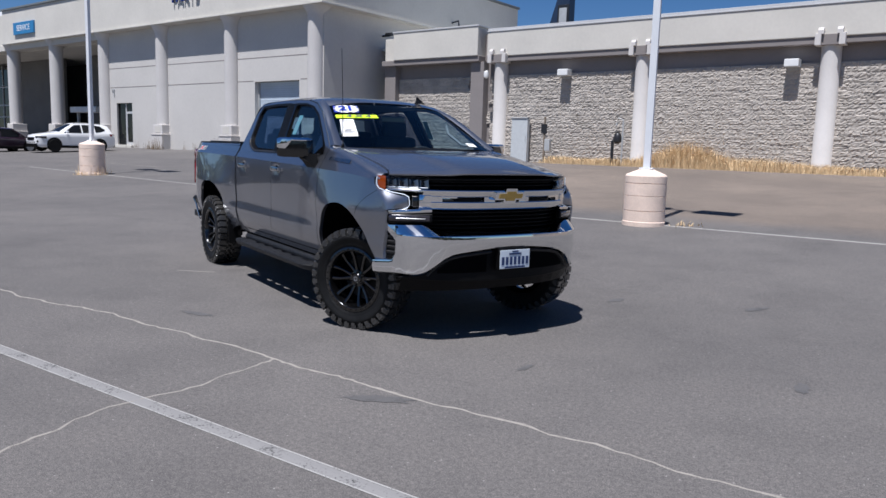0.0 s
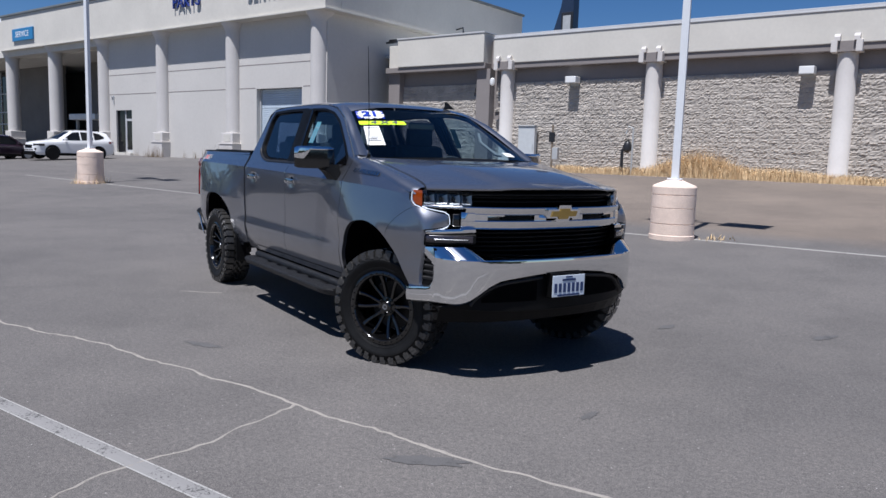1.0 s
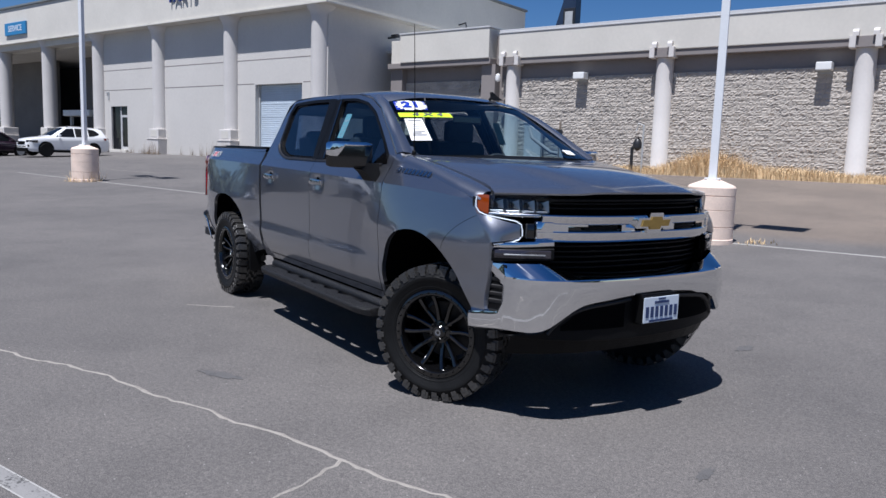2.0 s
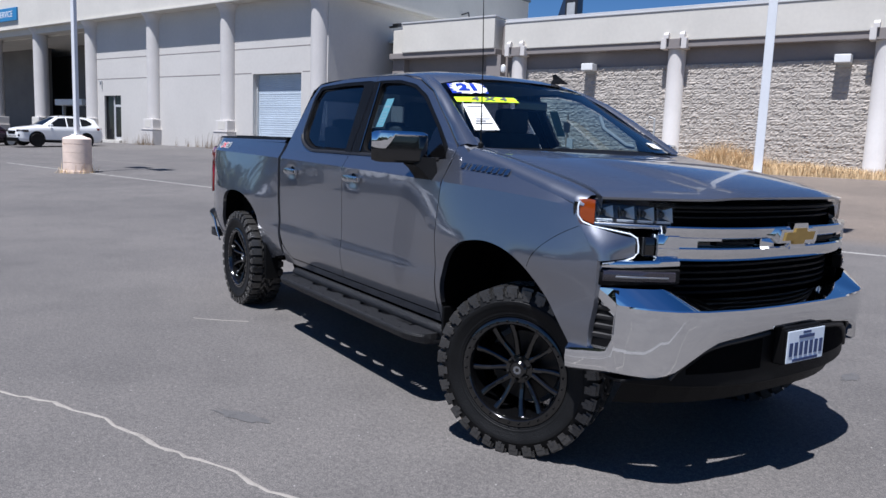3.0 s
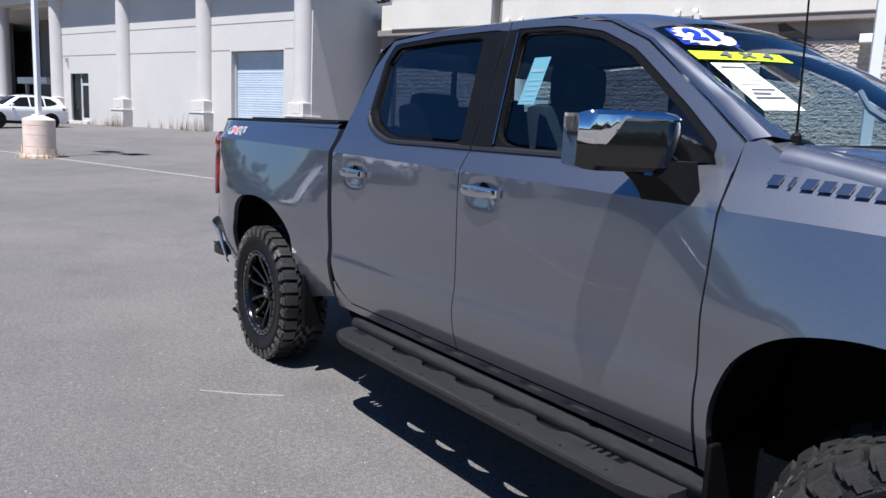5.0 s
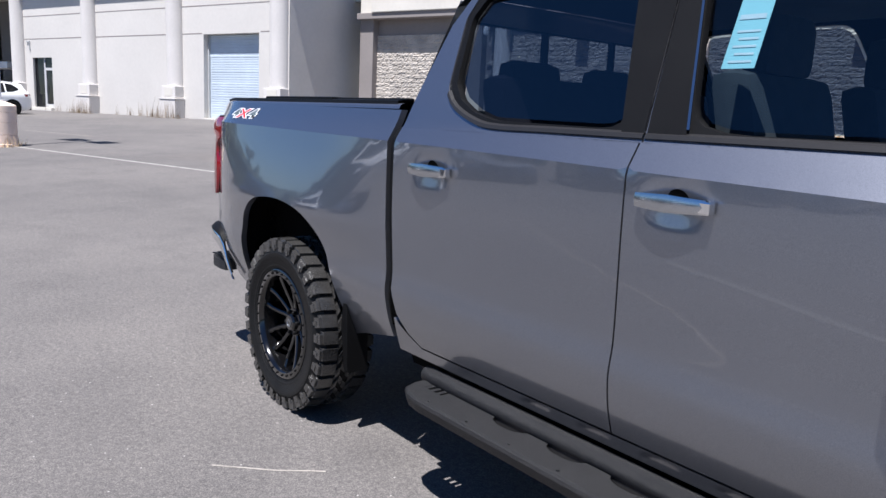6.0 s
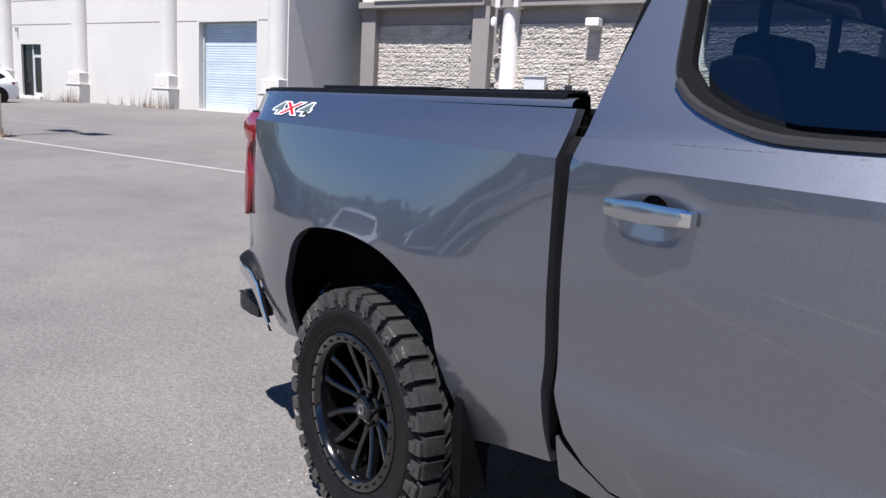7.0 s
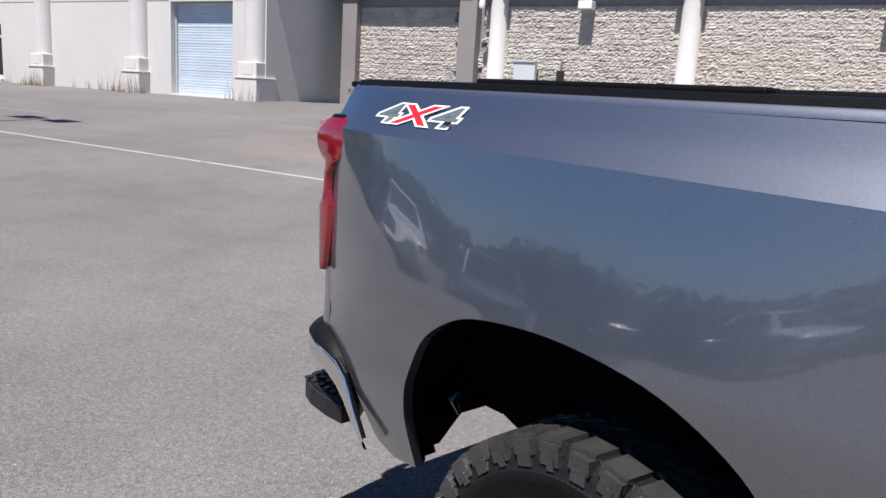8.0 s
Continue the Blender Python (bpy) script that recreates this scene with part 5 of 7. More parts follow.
def build_underbody():
    ch = empty("chassis")
    ch.parent = truck
    ch["label"] = "black frame and axles under the truck"
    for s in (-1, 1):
        part("frame_rail", boxes((s * 0.42 - 0.04, s * 0.42 + 0.04, -0.7, 4.75, 0.50, 0.64), bevel=0.01), SHADE_BLACK, ch)
    part("floor_pan", boxes((-0.88, 0.88, 0.67, 2.96, 0.52, 0.58)), SHADE_BLACK, ch)
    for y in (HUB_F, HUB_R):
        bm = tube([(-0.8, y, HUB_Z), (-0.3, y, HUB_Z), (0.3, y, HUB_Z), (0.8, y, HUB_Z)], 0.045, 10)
        part("axle", bm, SHADE_BLACK, ch)
    part("differential", lathe([(0.03, -0.16), (0.12, -0.12), (0.15, 0.0), (0.12, 0.12), (0.03, 0.16)], 20, "z"), SHADE_BLACK, ch, smooth=True).location = (0.1, HUB_R, HUB_Z)
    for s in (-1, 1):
        part("leaf_spring", tube([(s * 0.55, HUB_R - 0.75, 0.60), (s * 0.55, HUB_R - 0.3, 0.50), (s * 0.55, HUB_R, 0.47), (s * 0.55, HUB_R + 0.35, 0.50), (s * 0.55, HUB_R + 0.75, 0.62)], 0.03, 6), SHADE_BLACK, ch)
        part("shock", tube([(s * 0.6, HUB_R + 0.12, 0.40), (s * 0.56, HUB_R + 0.35, 0.80)], 0.03, 8), SHADE_BLACK, ch)
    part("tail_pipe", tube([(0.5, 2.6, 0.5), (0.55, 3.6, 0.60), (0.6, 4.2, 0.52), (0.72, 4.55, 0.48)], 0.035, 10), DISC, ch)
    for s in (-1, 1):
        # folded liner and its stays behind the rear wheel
        part("liner_fold", extruded([(4.56, 0.46), (4.56, 0.70), (4.30, 0.86), (4.22, 0.86), (4.33, 0.70), (4.42, 0.58), (4.49, 0.475)], s * 0.76, s * 0.79), SHADE_BLACK, ch)
        part("liner_fold", extruded([(4.32, 0.69), (4.28, 0.78), (4.05, 0.80), (4.05, 0.60), (4.20, 0.648)], s * 0.74, s * 0.77), SHADE_BLACK, ch)
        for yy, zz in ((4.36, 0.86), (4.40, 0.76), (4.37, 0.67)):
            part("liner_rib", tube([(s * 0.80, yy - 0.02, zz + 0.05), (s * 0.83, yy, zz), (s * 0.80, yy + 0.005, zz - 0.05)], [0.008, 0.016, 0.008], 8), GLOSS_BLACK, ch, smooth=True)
    part("bed_underside", boxes((-0.80, 0.80, 3.05, 4.78, 0.79, 0.855)), SHADE_BLACK, ch)
    part("spare_brace", boxes((-0.5, 0.5, 4.5, 4.6, 0.5, 0.6)), SHADE_BLACK, ch)
    # added black sheet that blocks the bright view through the rear wheel wells
    part("rear_crossmember", boxes((-0.93, 0.93, 4.43, 4.46, 0.585, 1.0)), SHADE_BLACK, ch)
    part("engine_tray", boxes((-0.50, 0.50, -0.6, 0.6, 0.60, 1.15)), SHADE_BLACK, ch)


build_underbody()


# ---- running boards ----
def build_step(s):
    th = part("running_board", bmesh.new(), STEP_MAT, truck, "black textured drop step with slotted tread")
    bm = bmesh.new()
    top, bot = 0.432, 0.40

    def plate(outline):
        extruded([(s * x, y) for x, y in outline], bot, top, "z", bm)
    y0, y1 = 0.64, 2.755
    plate([(0.988, y0 + 0.02), (1.02, y0 + 0.028), (1.046, y0 + 0.052), (1.068, y0 + 0.098), (1.083, y0 + 0.175), (1.083, y1 - 0.15), (1.07, y1 - 0.08), (1.04, y1 - 0.03), (0.988, y1 - 0.01)])
    plate([(0.865, y0 + 0.10), (0.948, y0 + 0.02), (0.948, y1 - 0.01), (0.865, y1 - 0.08)])
    # bridges between the slots, and three slits at each end
    slots = [(1.16 + 0.2525 * k, 1.16 + 0.2525 * k + 0.16) for k in range(5)]
    edge = y0 + 0.405
    for a, b in slots:
        plate([(0.948, edge), (0.988, edge), (0.988, a), (0.948, a)])
        # rounded outer corners make each slot a half moon
        plate([(0.988, a), (0.988, a + 0.055), (0.980, a + 0.030), (0.968, a + 0.010), (0.950, a)])
        plate([(0.988, b), (0.950, b), (0.968, b - 0.010), (0.980, b - 0.030), (0.988, b - 0.055)])
        edge = b
    plate([(0.948, edge), (0.988, edge), (0.988, y1 - 0.19), (0.948, y1 - 0.19)])
    for lo, hi in ((y0 + 0.02, y0 + 0.24), (y1 - 0.07, y1 - 0.01)):
        plate([(0.948, lo), (0.988, lo), (0.988, hi), (0.948, hi)])
    for q in (0.12, 0.155, 0.19, 0.22):
        plate([(0.948, y0 + q + 0.16), (0.988, y0 + q + 0.16), (0.988, y0 + q + 0.177), (0.948, y0 + q + 0.177)])
        plate([(0.948, y1 - q + 0.03), (0.988, y1 - q + 0.03), (0.988, y1 - q + 0.047), (0.948, y1 - q + 0.047)])
    # rolled outer flange and main tube
    rows = []
    for y, x in ((y0 + 0.02, 0.95), (y0 + 0.022, 0.988), (y0 + 0.028, 1.02), (y0 + 0.052, 1.046), (y0 + 0.098, 1.068), (y0 + 0.175, 1.083), (1.2, 1.085), (1.7, 1.085), (2.2, 1.085), (y1 - 0.15, 1.083), (y1 - 0.08, 1.07), (y1 - 0.03, 1.04), (y1 - 0.01, 0.988), (y1 - 0.008, 0.95)):
        rows.append([(s * (x - 0.006), y, top + 0.001), (s * (x + 0.006), y, top - 0.004), (s * (x + 0.009), y, top - 0.016), (s * (x - 0.004), y, top - 0.050), (s * (x - 0.028), y, top - 0.060), (s * (x - 0.04), y, top - 0.04)])
    loft(rows, bm)
    th.data.clear_geometry()
    bmesh.ops.recalc_face_normals(bm, faces=bm.faces)
    bm.to_mesh(th.data)
    bm.free()
    part("tube", tube([(s * 0.90, y0 - 0.02, 0.44), (s * 0.918, y0 + 0.06, 0.447), (s * 0.922, 1.0, 0.448), (s * 0.922, 2.4, 0.448), (s * 0.918, y1 - 0.06, 0.447), (s * 0.90, y1 + 0.02, 0.44)], 0.034, 14), STEP_MAT, th, smooth=True)
    for y in (0.95, 1.75, 2.55):
        part("bracket", boxes((min(s * 0.6, s * 0.9), max(s * 0.6, s * 0.9), y - 0.03, y + 0.03, 0.41, 0.5), bevel=0.006), SHADE_BLACK, th)
    for k in range(9):
        b = lathe([(0.006, 0.0), (0.006, 0.004), (0.002, 0.006)], 8, "z")
        bmesh.ops.translate(b, verts=b.verts, vec=(s * 1.062, y0 + 0.24 + 0.21 * k, top))
        part("bolt", b, STEP_MAT, th)


both(build_step)


# ---- bed, tailgate, rear ----
def build_bed():
    part("bed_floor", boxes((-0.80, 0.80, 3.02, 4.80, 0.86, 0.90)), SHADE_BLACK, truck, "black bed liner floor")
    part("bed_front", boxes((-0.86, 0.86, 3.03, 3.07, 0.60, 1.41), bevel=0.008), SHADE_BLACK, truck)
    for s in (-1, 1):
        part("bed_inner_wall", boxes((s * 0.80 - 0.02, s * 0.80 + 0.02, 3.05, 4.80, 0.86, 1.44)), SHADE_BLACK, truck)
        # painted rail roll and black cap
        rows = []
        for i in range(13):
            y = 3.02 + (4.82 - 3.02) * i / 12
            w = half(y, 1.458)
            rows.append([(s * w, y, 1.456), (s * (w - 0.004), y, 1.468), (s * (w - 0.014), y, 1.476), (s * (w - 0.03), y, 1.479)])
        part("bed_rail", loft(rows), PAINT, truck, smooth=True)
        rows = []
        for i in range(13):
            y = 3.05 + (4.80 - 3.05) * i / 12
            w = half(y, 1.458) - 0.010
            rows.append([(s * w, y, 1.470), (s * (w - 0.006), y, 1.489), (s * (w - 0.03), y, 1.492), (s * (w - 0.09), y, 1.489), (s * (w - 0.10), y, 1.44)])
        part("rail_cap", loft(rows), BLACK_PLASTIC, truck, "black plastic bed rail cap", smooth=True)
        part("rail_block", boxes((s * 0.86 - 0.03, s * 0.86 + 0.03, 3.6, 4.3, 1.486, 1.502), bevel=0.006), BLACK_PLASTIC, truck)
        part("rail_block", boxes((s * 0.84 - 0.02, s * 0.84 + 0.02, 3.05, 3.75, 1.486, 1.50), bevel=0.006), BLACK_PLASTIC, truck)
    gate = part("tailgate", boxes((-0.86, 0.86, 4.80, 4.86, 0.83, 1.47), bevel=0.02), PAINT, truck, "closed grey tailgate")
    part("tailgate_cap", boxes((-0.86, 0.86, 4.795, 4.865, 1.468, 1.485), bevel=0.006), BLACK_PLASTIC, gate)
    part("tailgate_handle", boxes((-0.12, 0.12, 4.858, 4.875, 1.30, 1.36), bevel=0.008), BLACK_PLASTIC, gate)


build_bed()


def build_rear(s):
    # two-lobed tail lamp wrapped round the corner
    lamp = empty("tail_lamp")
    lamp.parent = truck
    lamp["label"] = "red two-lobed tail lamp"
    outline = [(1.380, 4.757, 4.895), (1.365, 4.745, 4.925), (1.33, 4.742, 4.932), (1.295, 4.745, 4.928), (1.270, 4.760, 4.905), (1.252, 4.800, 4.882), (1.225, 4.822, 4.872), (1.175, 4.824, 4.872), (1.14, 4.815, 4.892), (1.12, 4.812, 4.905), (1.03, 4.818, 4.900), (0.96, 4.828, 4.888), (0.935, 4.838, 4.875)]
    rows = []
    for z, ya, yb in outline:
        w = half(4.80, z)
        rows.append([(s * (w - 0.004), ya, z), (s * (w + 0.009), ya + 0.008, z), (s * (w + 0.010), (ya + yb) / 2, z), (s * (w - 0.008), yb - 0.006, z), (s * (w - 0.04), yb + 0.006, z), (s * (w - 0.11), yb + 0.012, z), (s * (w - 0.13), yb, z)])
    part("lens", loft(rows), RED_LENS, lamp, smooth=True)
    part("lamp_base", boxes((s * 0.88 - 0.045, s * 0.88 + 0.045, 4.79, 4.862, 0.92, 1.39), bevel=0.01), BLACK_PLASTIC, lamp)
    # corner skin behind the lamp
    part("bed_corner", loft([[(s * (half(4.82, z) - 0.001), 4.822, z), (s * (half(4.83, z) - 0.004), 4.848 + 0.6 * e, z), (s * (half(4.83, z) - 0.020), 4.868 + e, z), (s * 0.86, 4.878 + e, z)] for z, e in ((0.76, 0.022), (0.85, 0.024), (0.94, 0.020), (1.02, 0.006), (1.1, 0.0), (1.3, 0.0), (1.44, 0.0), (1.462, 0.0))]), PAINT, truck, smooth=True)


both(build_rear)


def build_rear_bumper():
    half_plan = [(0.0, 5.005), (0.35, 5.005), (0.60, 5.000), (0.74, 4.994), (0.82, 4.985), (0.875, 4.972), (0.915, 4.950), (0.945, 4.918), (0.965, 4.885), (0.978, 4.845), (0.985, 4.80), (0.988, 4.75), (0.987, 4.70), (0.984, 4.66), (0.977, 4.62), (0.964, 4.585)]
    top = [(4.585, 0.500), (4.62, 0.585), (4.65, 0.655), (4.675, 0.695), (4.725, 0.715), (4.80, 0.725), (4.89, 0.737), (5.005, 0.735)]
    low = [(4.585, 0.462), (4.63, 0.525), (4.67, 0.575), (4.71, 0.615), (4.77, 0.645), (4.87, 0.655), (4.98, 0.655), (4.992, 0.58), (5.005, 0.56)]
    body = [(4.66, 0.0), (4.70, 0.016), (4.78, 0.030), (5.005, 0.030)]

    def level(tab, y):
        return float(np.interp(y, [q[0] for q in tab], [q[1] for q in tab]))
    pts = [(-x, y) for x, y in half_plan[:0:-1]] + half_plan
    face, cap, seals = [], [], {-1: [], 1: []}
    for i, (x, y) in enumerate(pts):
        a, b = pts[max(0, i - 1)], pts[min(len(pts) - 1, i + 1)]
        nrm = Vector((-(b[1] - a[1]), b[0] - a[0], 0)).normalized()
        zt, zb = level(top, y), level(low, y)
        p = Vector((x, y, 0))
        # a full, round section: it leans in at the top and rolls under at the bottom
        face.append([p + nrm * out + Vector((0, 0, zt + (zb - zt) * f)) for f, out in ((0.0, -0.003), (0.06, 0.0), (0.20, 0.0022), (0.40, 0.003), (0.58, 0.002), (0.76, -0.002), (0.90, -0.010), (1.0, -0.024))])
        if y > 4.65:
            up = level(body, y)
            cap.append([p - nrm * d + Vector((0, 0, zt + h)) for d, h in ((-0.001, -0.003), (0.003, 0.004), (0.018, 0.5 * up + 0.004), (0.045, up + 0.002), (0.12, up))])
        if y < 4.72:
            seals[1 if x > 0 else -1].append(p - nrm * 0.006 + Vector((0, 0, zt + 0.004)))
    b = part("rear_bumper", loft(face), CHROME, truck, "polished chrome rear bumper", smooth=True)
    part("bumper_cap", loft(cap), BLACK_PLASTIC, b, "black step cap along the bumper's top", smooth=True)
    for s in (-1, 1):
        part("bumper_seal", tube(seals[s], 0.007, 8), BLACK_PLASTIC, b, smooth=True)
        outline = [(0.945, 4.725), (0.952, 4.80), (0.945, 4.90), (0.925, 4.965), (0.88, 4.995), (0.78, 5.005), (0.74, 5.005), (0.74, 4.85), (0.88, 4.725)]
        step = part("corner_step", extruded([(s * x, y) for x, y in outline], 0.490, 0.545, "z"), STEP_MAT, b, "black corner step with a studded tread")
        inner = [(0.843 + (x - 0.843) * 0.93, 4.87 + (y - 4.87) * 0.93) for x, y in outline]
        part("step_top", extruded([(s * x, y) for x, y in inner], 0.545, 0.556, "z"), STEP_MAT, step)
        bm = bmesh.new()
        for i in range(6):
            for j in range(5):
                x, y = 0.925 - 0.034 * j, 4.765 + 0.036 * i + 0.012 * (j % 2)
                if y < 4.98 - 0.25 * max(0.0, x - 0.86):
                    box(bm, s * x - 0.010, s * x + 0.010, y - 0.010, y + 0.010, 0.5555, 0.562)
        part("step_grip", bm, MOULDING, step)
    part("hitch", boxes((-0.05, 0.05, 4.9, 5.03, 0.42, 0.52), bevel=0.008), SHADE_BLACK, b)


build_rear_bumper()


# ---- mirrors, handles, aerial ----
def build_mirror(s):
    m = empty("mirror", pose(s * 1.09, 0.905, 1.46, 0, 0, s * 27))
    m.parent = truck
    m["label"] = "door mirror with chrome cap and black base"

    def shell(name, z0, z1, grow, material, label, back=0.075):
        rows = []
        for k in range(13):
            f = k / 12
            x = -0.155 + 0.31 * f
            e = (1 - abs(2 * f - 1) ** 8)
            d = (0.060 + 0.028 * e) + grow
            lo = z0(f if s < 0 else 1 - f) if callable(z0) else z0
            h0, h1 = lo + (1 - e) * 0.012, z1 - (1 - e) * 0.012
            q = min(0.014, (h1 - h0) * 0.3)
            rows.append([(x, back, h0), (x, -d * 0.80, h0), (x, -d * 0.96, h0 + q), (x, -d, h0 + (h1 - h0) * 0.45), (x, -d * 0.97, h1 - q), (x, -d * 0.82, h1), (x, back, h1 + 0.003)])
        bm = loft(rows, close=True)
        bm.verts.ensure_lookup_table()
        bm.faces.new(bm.verts[:7])
        bm.faces.new(bm.verts[-7:])
        ob = part(name, bm, material, m, label, smooth=True)
        ob.data.set_sharp_from_angle(angle=radians(35))
        return ob
    shell("mirror_housing", -0.085, 0.078, 0.0, GLOSS_BLACK, "black housing")
    shell("mirror_cap", lambda f: -0.022 if f < 0.30 else (0.052 if f > 0.38 else 0.052 - 0.074 * (0.38 - f) / 0.08), 0.088, 0.006, CHROME, "chrome cap", 0.07)
    part("mirror_glass", boxes((-0.125, 0.125, 0.075, 0.08, -0.06, 0.065), bevel=0.003), CHROME, m, "mirror glass")
    arm = loft([[(s * 0.955, 0.70, 1.27), (s * 0.955, 0.92, 1.27), (s * 0.955, 0.92, 1.40), (s * 0.955, 0.73, 1.41)], [(s * 0.975, 0.715, 1.280), (s * 0.975, 0.905, 1.282), (s * 0.975, 0.915, 1.40), (s * 0.975, 0.74, 1.41)], [(s * 1.0, 0.745, 1.305), (s * 1.0, 0.895, 1.308), (s * 1.0, 0.91, 1.40), (s * 1.0, 0.76, 1.41)], [(s * 1.025, 0.775, 1.343), (s * 1.025, 0.905, 1.345), (s * 1.025, 0.92, 1.405), (s * 1.025, 0.785, 1.41)], [(s * 1.05, 0.80, 1.365), (s * 1.05, 0.92, 1.37), (s * 1.05, 0.93, 1.41), (s * 1.05, 0.80, 1.41)]], close=True)
    part("mirror_arm", arm, BLACK_PLASTIC, truck, "black mirror foot", smooth=True)


both(build_mirror)


def build_handle(s, y, door):
    z = 1.235
    w = half(y, z) + 0.009
    rows = []
    for k in range(11):
        f = k / 10
        yy = y - 0.105 + 0.21 * f
        out = 0.042 * math.sin(math.pi * (0.12 + 0.76 * f)) ** 0.5
        hh = 0.021 - 0.005 * abs(2 * f - 1)
        rows.append([(s * (w + out - 0.014), yy, z - hh + 0.008), (s * (w + out - 0.002), yy, z - hh + 0.004), (s * (w + out + 0.003), yy, z + 0.006), (s * (w + out - 0.002), yy, z + hh + 0.008), (s * (w + out - 0.014), yy, z + hh + 0.006)])
    h = part("door_handle", loft(rows, close=True), CHROME_SATIN, door, "satin silver door handle", smooth=True)
    # black oval laid on the door skin as the shade in the finger scoop
    shade_rows = [[skin(s, y - 0.006 + 0.034 * g * math.cos(a), z + 0.012 + 0.030 * g * math.sin(a), -0.0015) for a in [2 * math.pi * i / 20 for i in range(20)]] for g in (1.0, 0.6, 0.01)]
    part("handle_cavity", loft(shade_rows, close=True), SHADE_BLACK, door, smooth=True)
    part("handle_key_cover", boxes((min(s * (w + 0.004), s * (w + 0.03)), max(s * (w + 0.004), s * (w + 0.03)), y - 0.12, y - 0.085, z - 0.012, z + 0.022), bevel=0.005), CHROME, h)


for _k, _s in ((0, -1), (1, 1)):
    build_handle(_s, 1.68, door_f[_k])
    build_handle(_s, 2.71, door_r[_k])

part("aerial_base", lathe([(0.016, 0), (0.014, 0.02), (0.005, 0.03)], 12), BLACK_PLASTIC, truck).location = (-0.80, 0.53, 1.478)
part("aerial", tube([(-0.80, 0.53, 1.49), (-0.802, 0.54, 1.9), (-0.806, 0.56, 2.32)], [0.004, 0.003, 0.002], 6), BLACK_PLASTIC, truck, "thin black whip aerial")
part("roof_fin", loft([[(0.405, 1.36, 1.945), (0.43, 1.19, 1.935), (0.455, 1.36, 1.945)], [(0.422, 1.355, 1.975), (0.43, 1.27, 1.975), (0.438, 1.355, 1.975)], [(0.428, 1.37, 2.01), (0.43, 1.335, 2.013), (0.432, 1.37, 2.01)]], close=True), BLACK_PLASTIC, truck, "small black roof fin aerial")


# ---- truck lettering, stickers and cabin ----
def build_badges(s):
    """A row of plain raised bars where the model name stands."""
    for k in range(9):
        y = 0.500 - 0.047 * k
        z = 1.379 - 0.0022 * k
        wd = 0.005 if k == 1 else 0.0165
        rows = [[skin(s, y - wd - sl, zz, -0.004), skin(s, y - wd - sl, zz, -0.010), skin(s, y + wd - sl, zz, -0.010), skin(s, y + wd - sl, zz, -0.004)] for zz, sl in ((z - 0.014, -0.004), (z - 0.004, -0.0015), (z + 0.004, 0.0015), (z + 0.014, 0.004))]
        part("badge_bar", loft(rows), BADGE, truck)


both(build_badges)


def font_mesh(text, size, offset, depth, shear=0.0):
    cu = bpy.data.curves.new("t", "FONT")
    cu.body, cu.size, cu.offset, cu.extrude, cu.align_x, cu.align_y, cu.shear = text, size, offset, depth, "CENTER", "CENTER", shear
    tmp = bpy.data.objects.new("t", cu)
    me = bpy.data.meshes.new_from_object(tmp)
    bpy.data.objects.remove(tmp)
    return me


def build_decal(s):
    """Slanted drive decal: grey figures and a red cross, each edged in white."""
    def sign(ch, u0, size, wide, bold, lift, material):
        me = font_mesh(ch, size, bold, 0.0, 0.30)
        for v in me.vertices:
            u = u0 + v.co.x * wide
            y = 4.457 - u if s < 0 else 4.457 + u
            v.co = skin(s, y, 1.405 + v.co.y, -lift)
        me.materials.clear()
        me.materials.append(material)
        ob = new("decal_letter", me)
        ob.parent = truck
    for ch, u0, material, up in (("4", -0.108, DECAL_GREY, 0.0), ("4", 0.113, DECAL_GREY, 0.0), ("X", 0.0, DECAL_RED, 0.0014)):
        sign(ch, u0, 0.066, 2.75, 0.0046, 0.0030 + up, DECAL_WHITE)
        sign(ch, u0, 0.066, 2.75, 0.0012, 0.0037 + up, material)


both(build_decal)


def screen_patch(name, u0, u1, f0, f1, material, lift, label="", parent=None, tilt=0.0):
    rows = []
    for j in range(5):
        f = f0 + (f1 - f0) * j / 4
        rows.append([on_screen(u0 + (u1 - u0) * i / 6 + tilt * (f - f0), f, lift) for i in range(7)])
    return part(name, loft(rows), material, parent or windscreen, label, smooth=True)


def screen_matrix(u, f, lift):
    o = on_screen(u, f, lift)
    r = (on_screen(u + 0.05, f, lift) - o).normalized()
    up = (on_screen(u, f + 0.05, lift) - o).normalized()
    n = r.cross(up).normalized()
    up = n.cross(r)
    m = Matrix((r, up, n)).transposed().to_4x4()
    m.translation = o
    return m


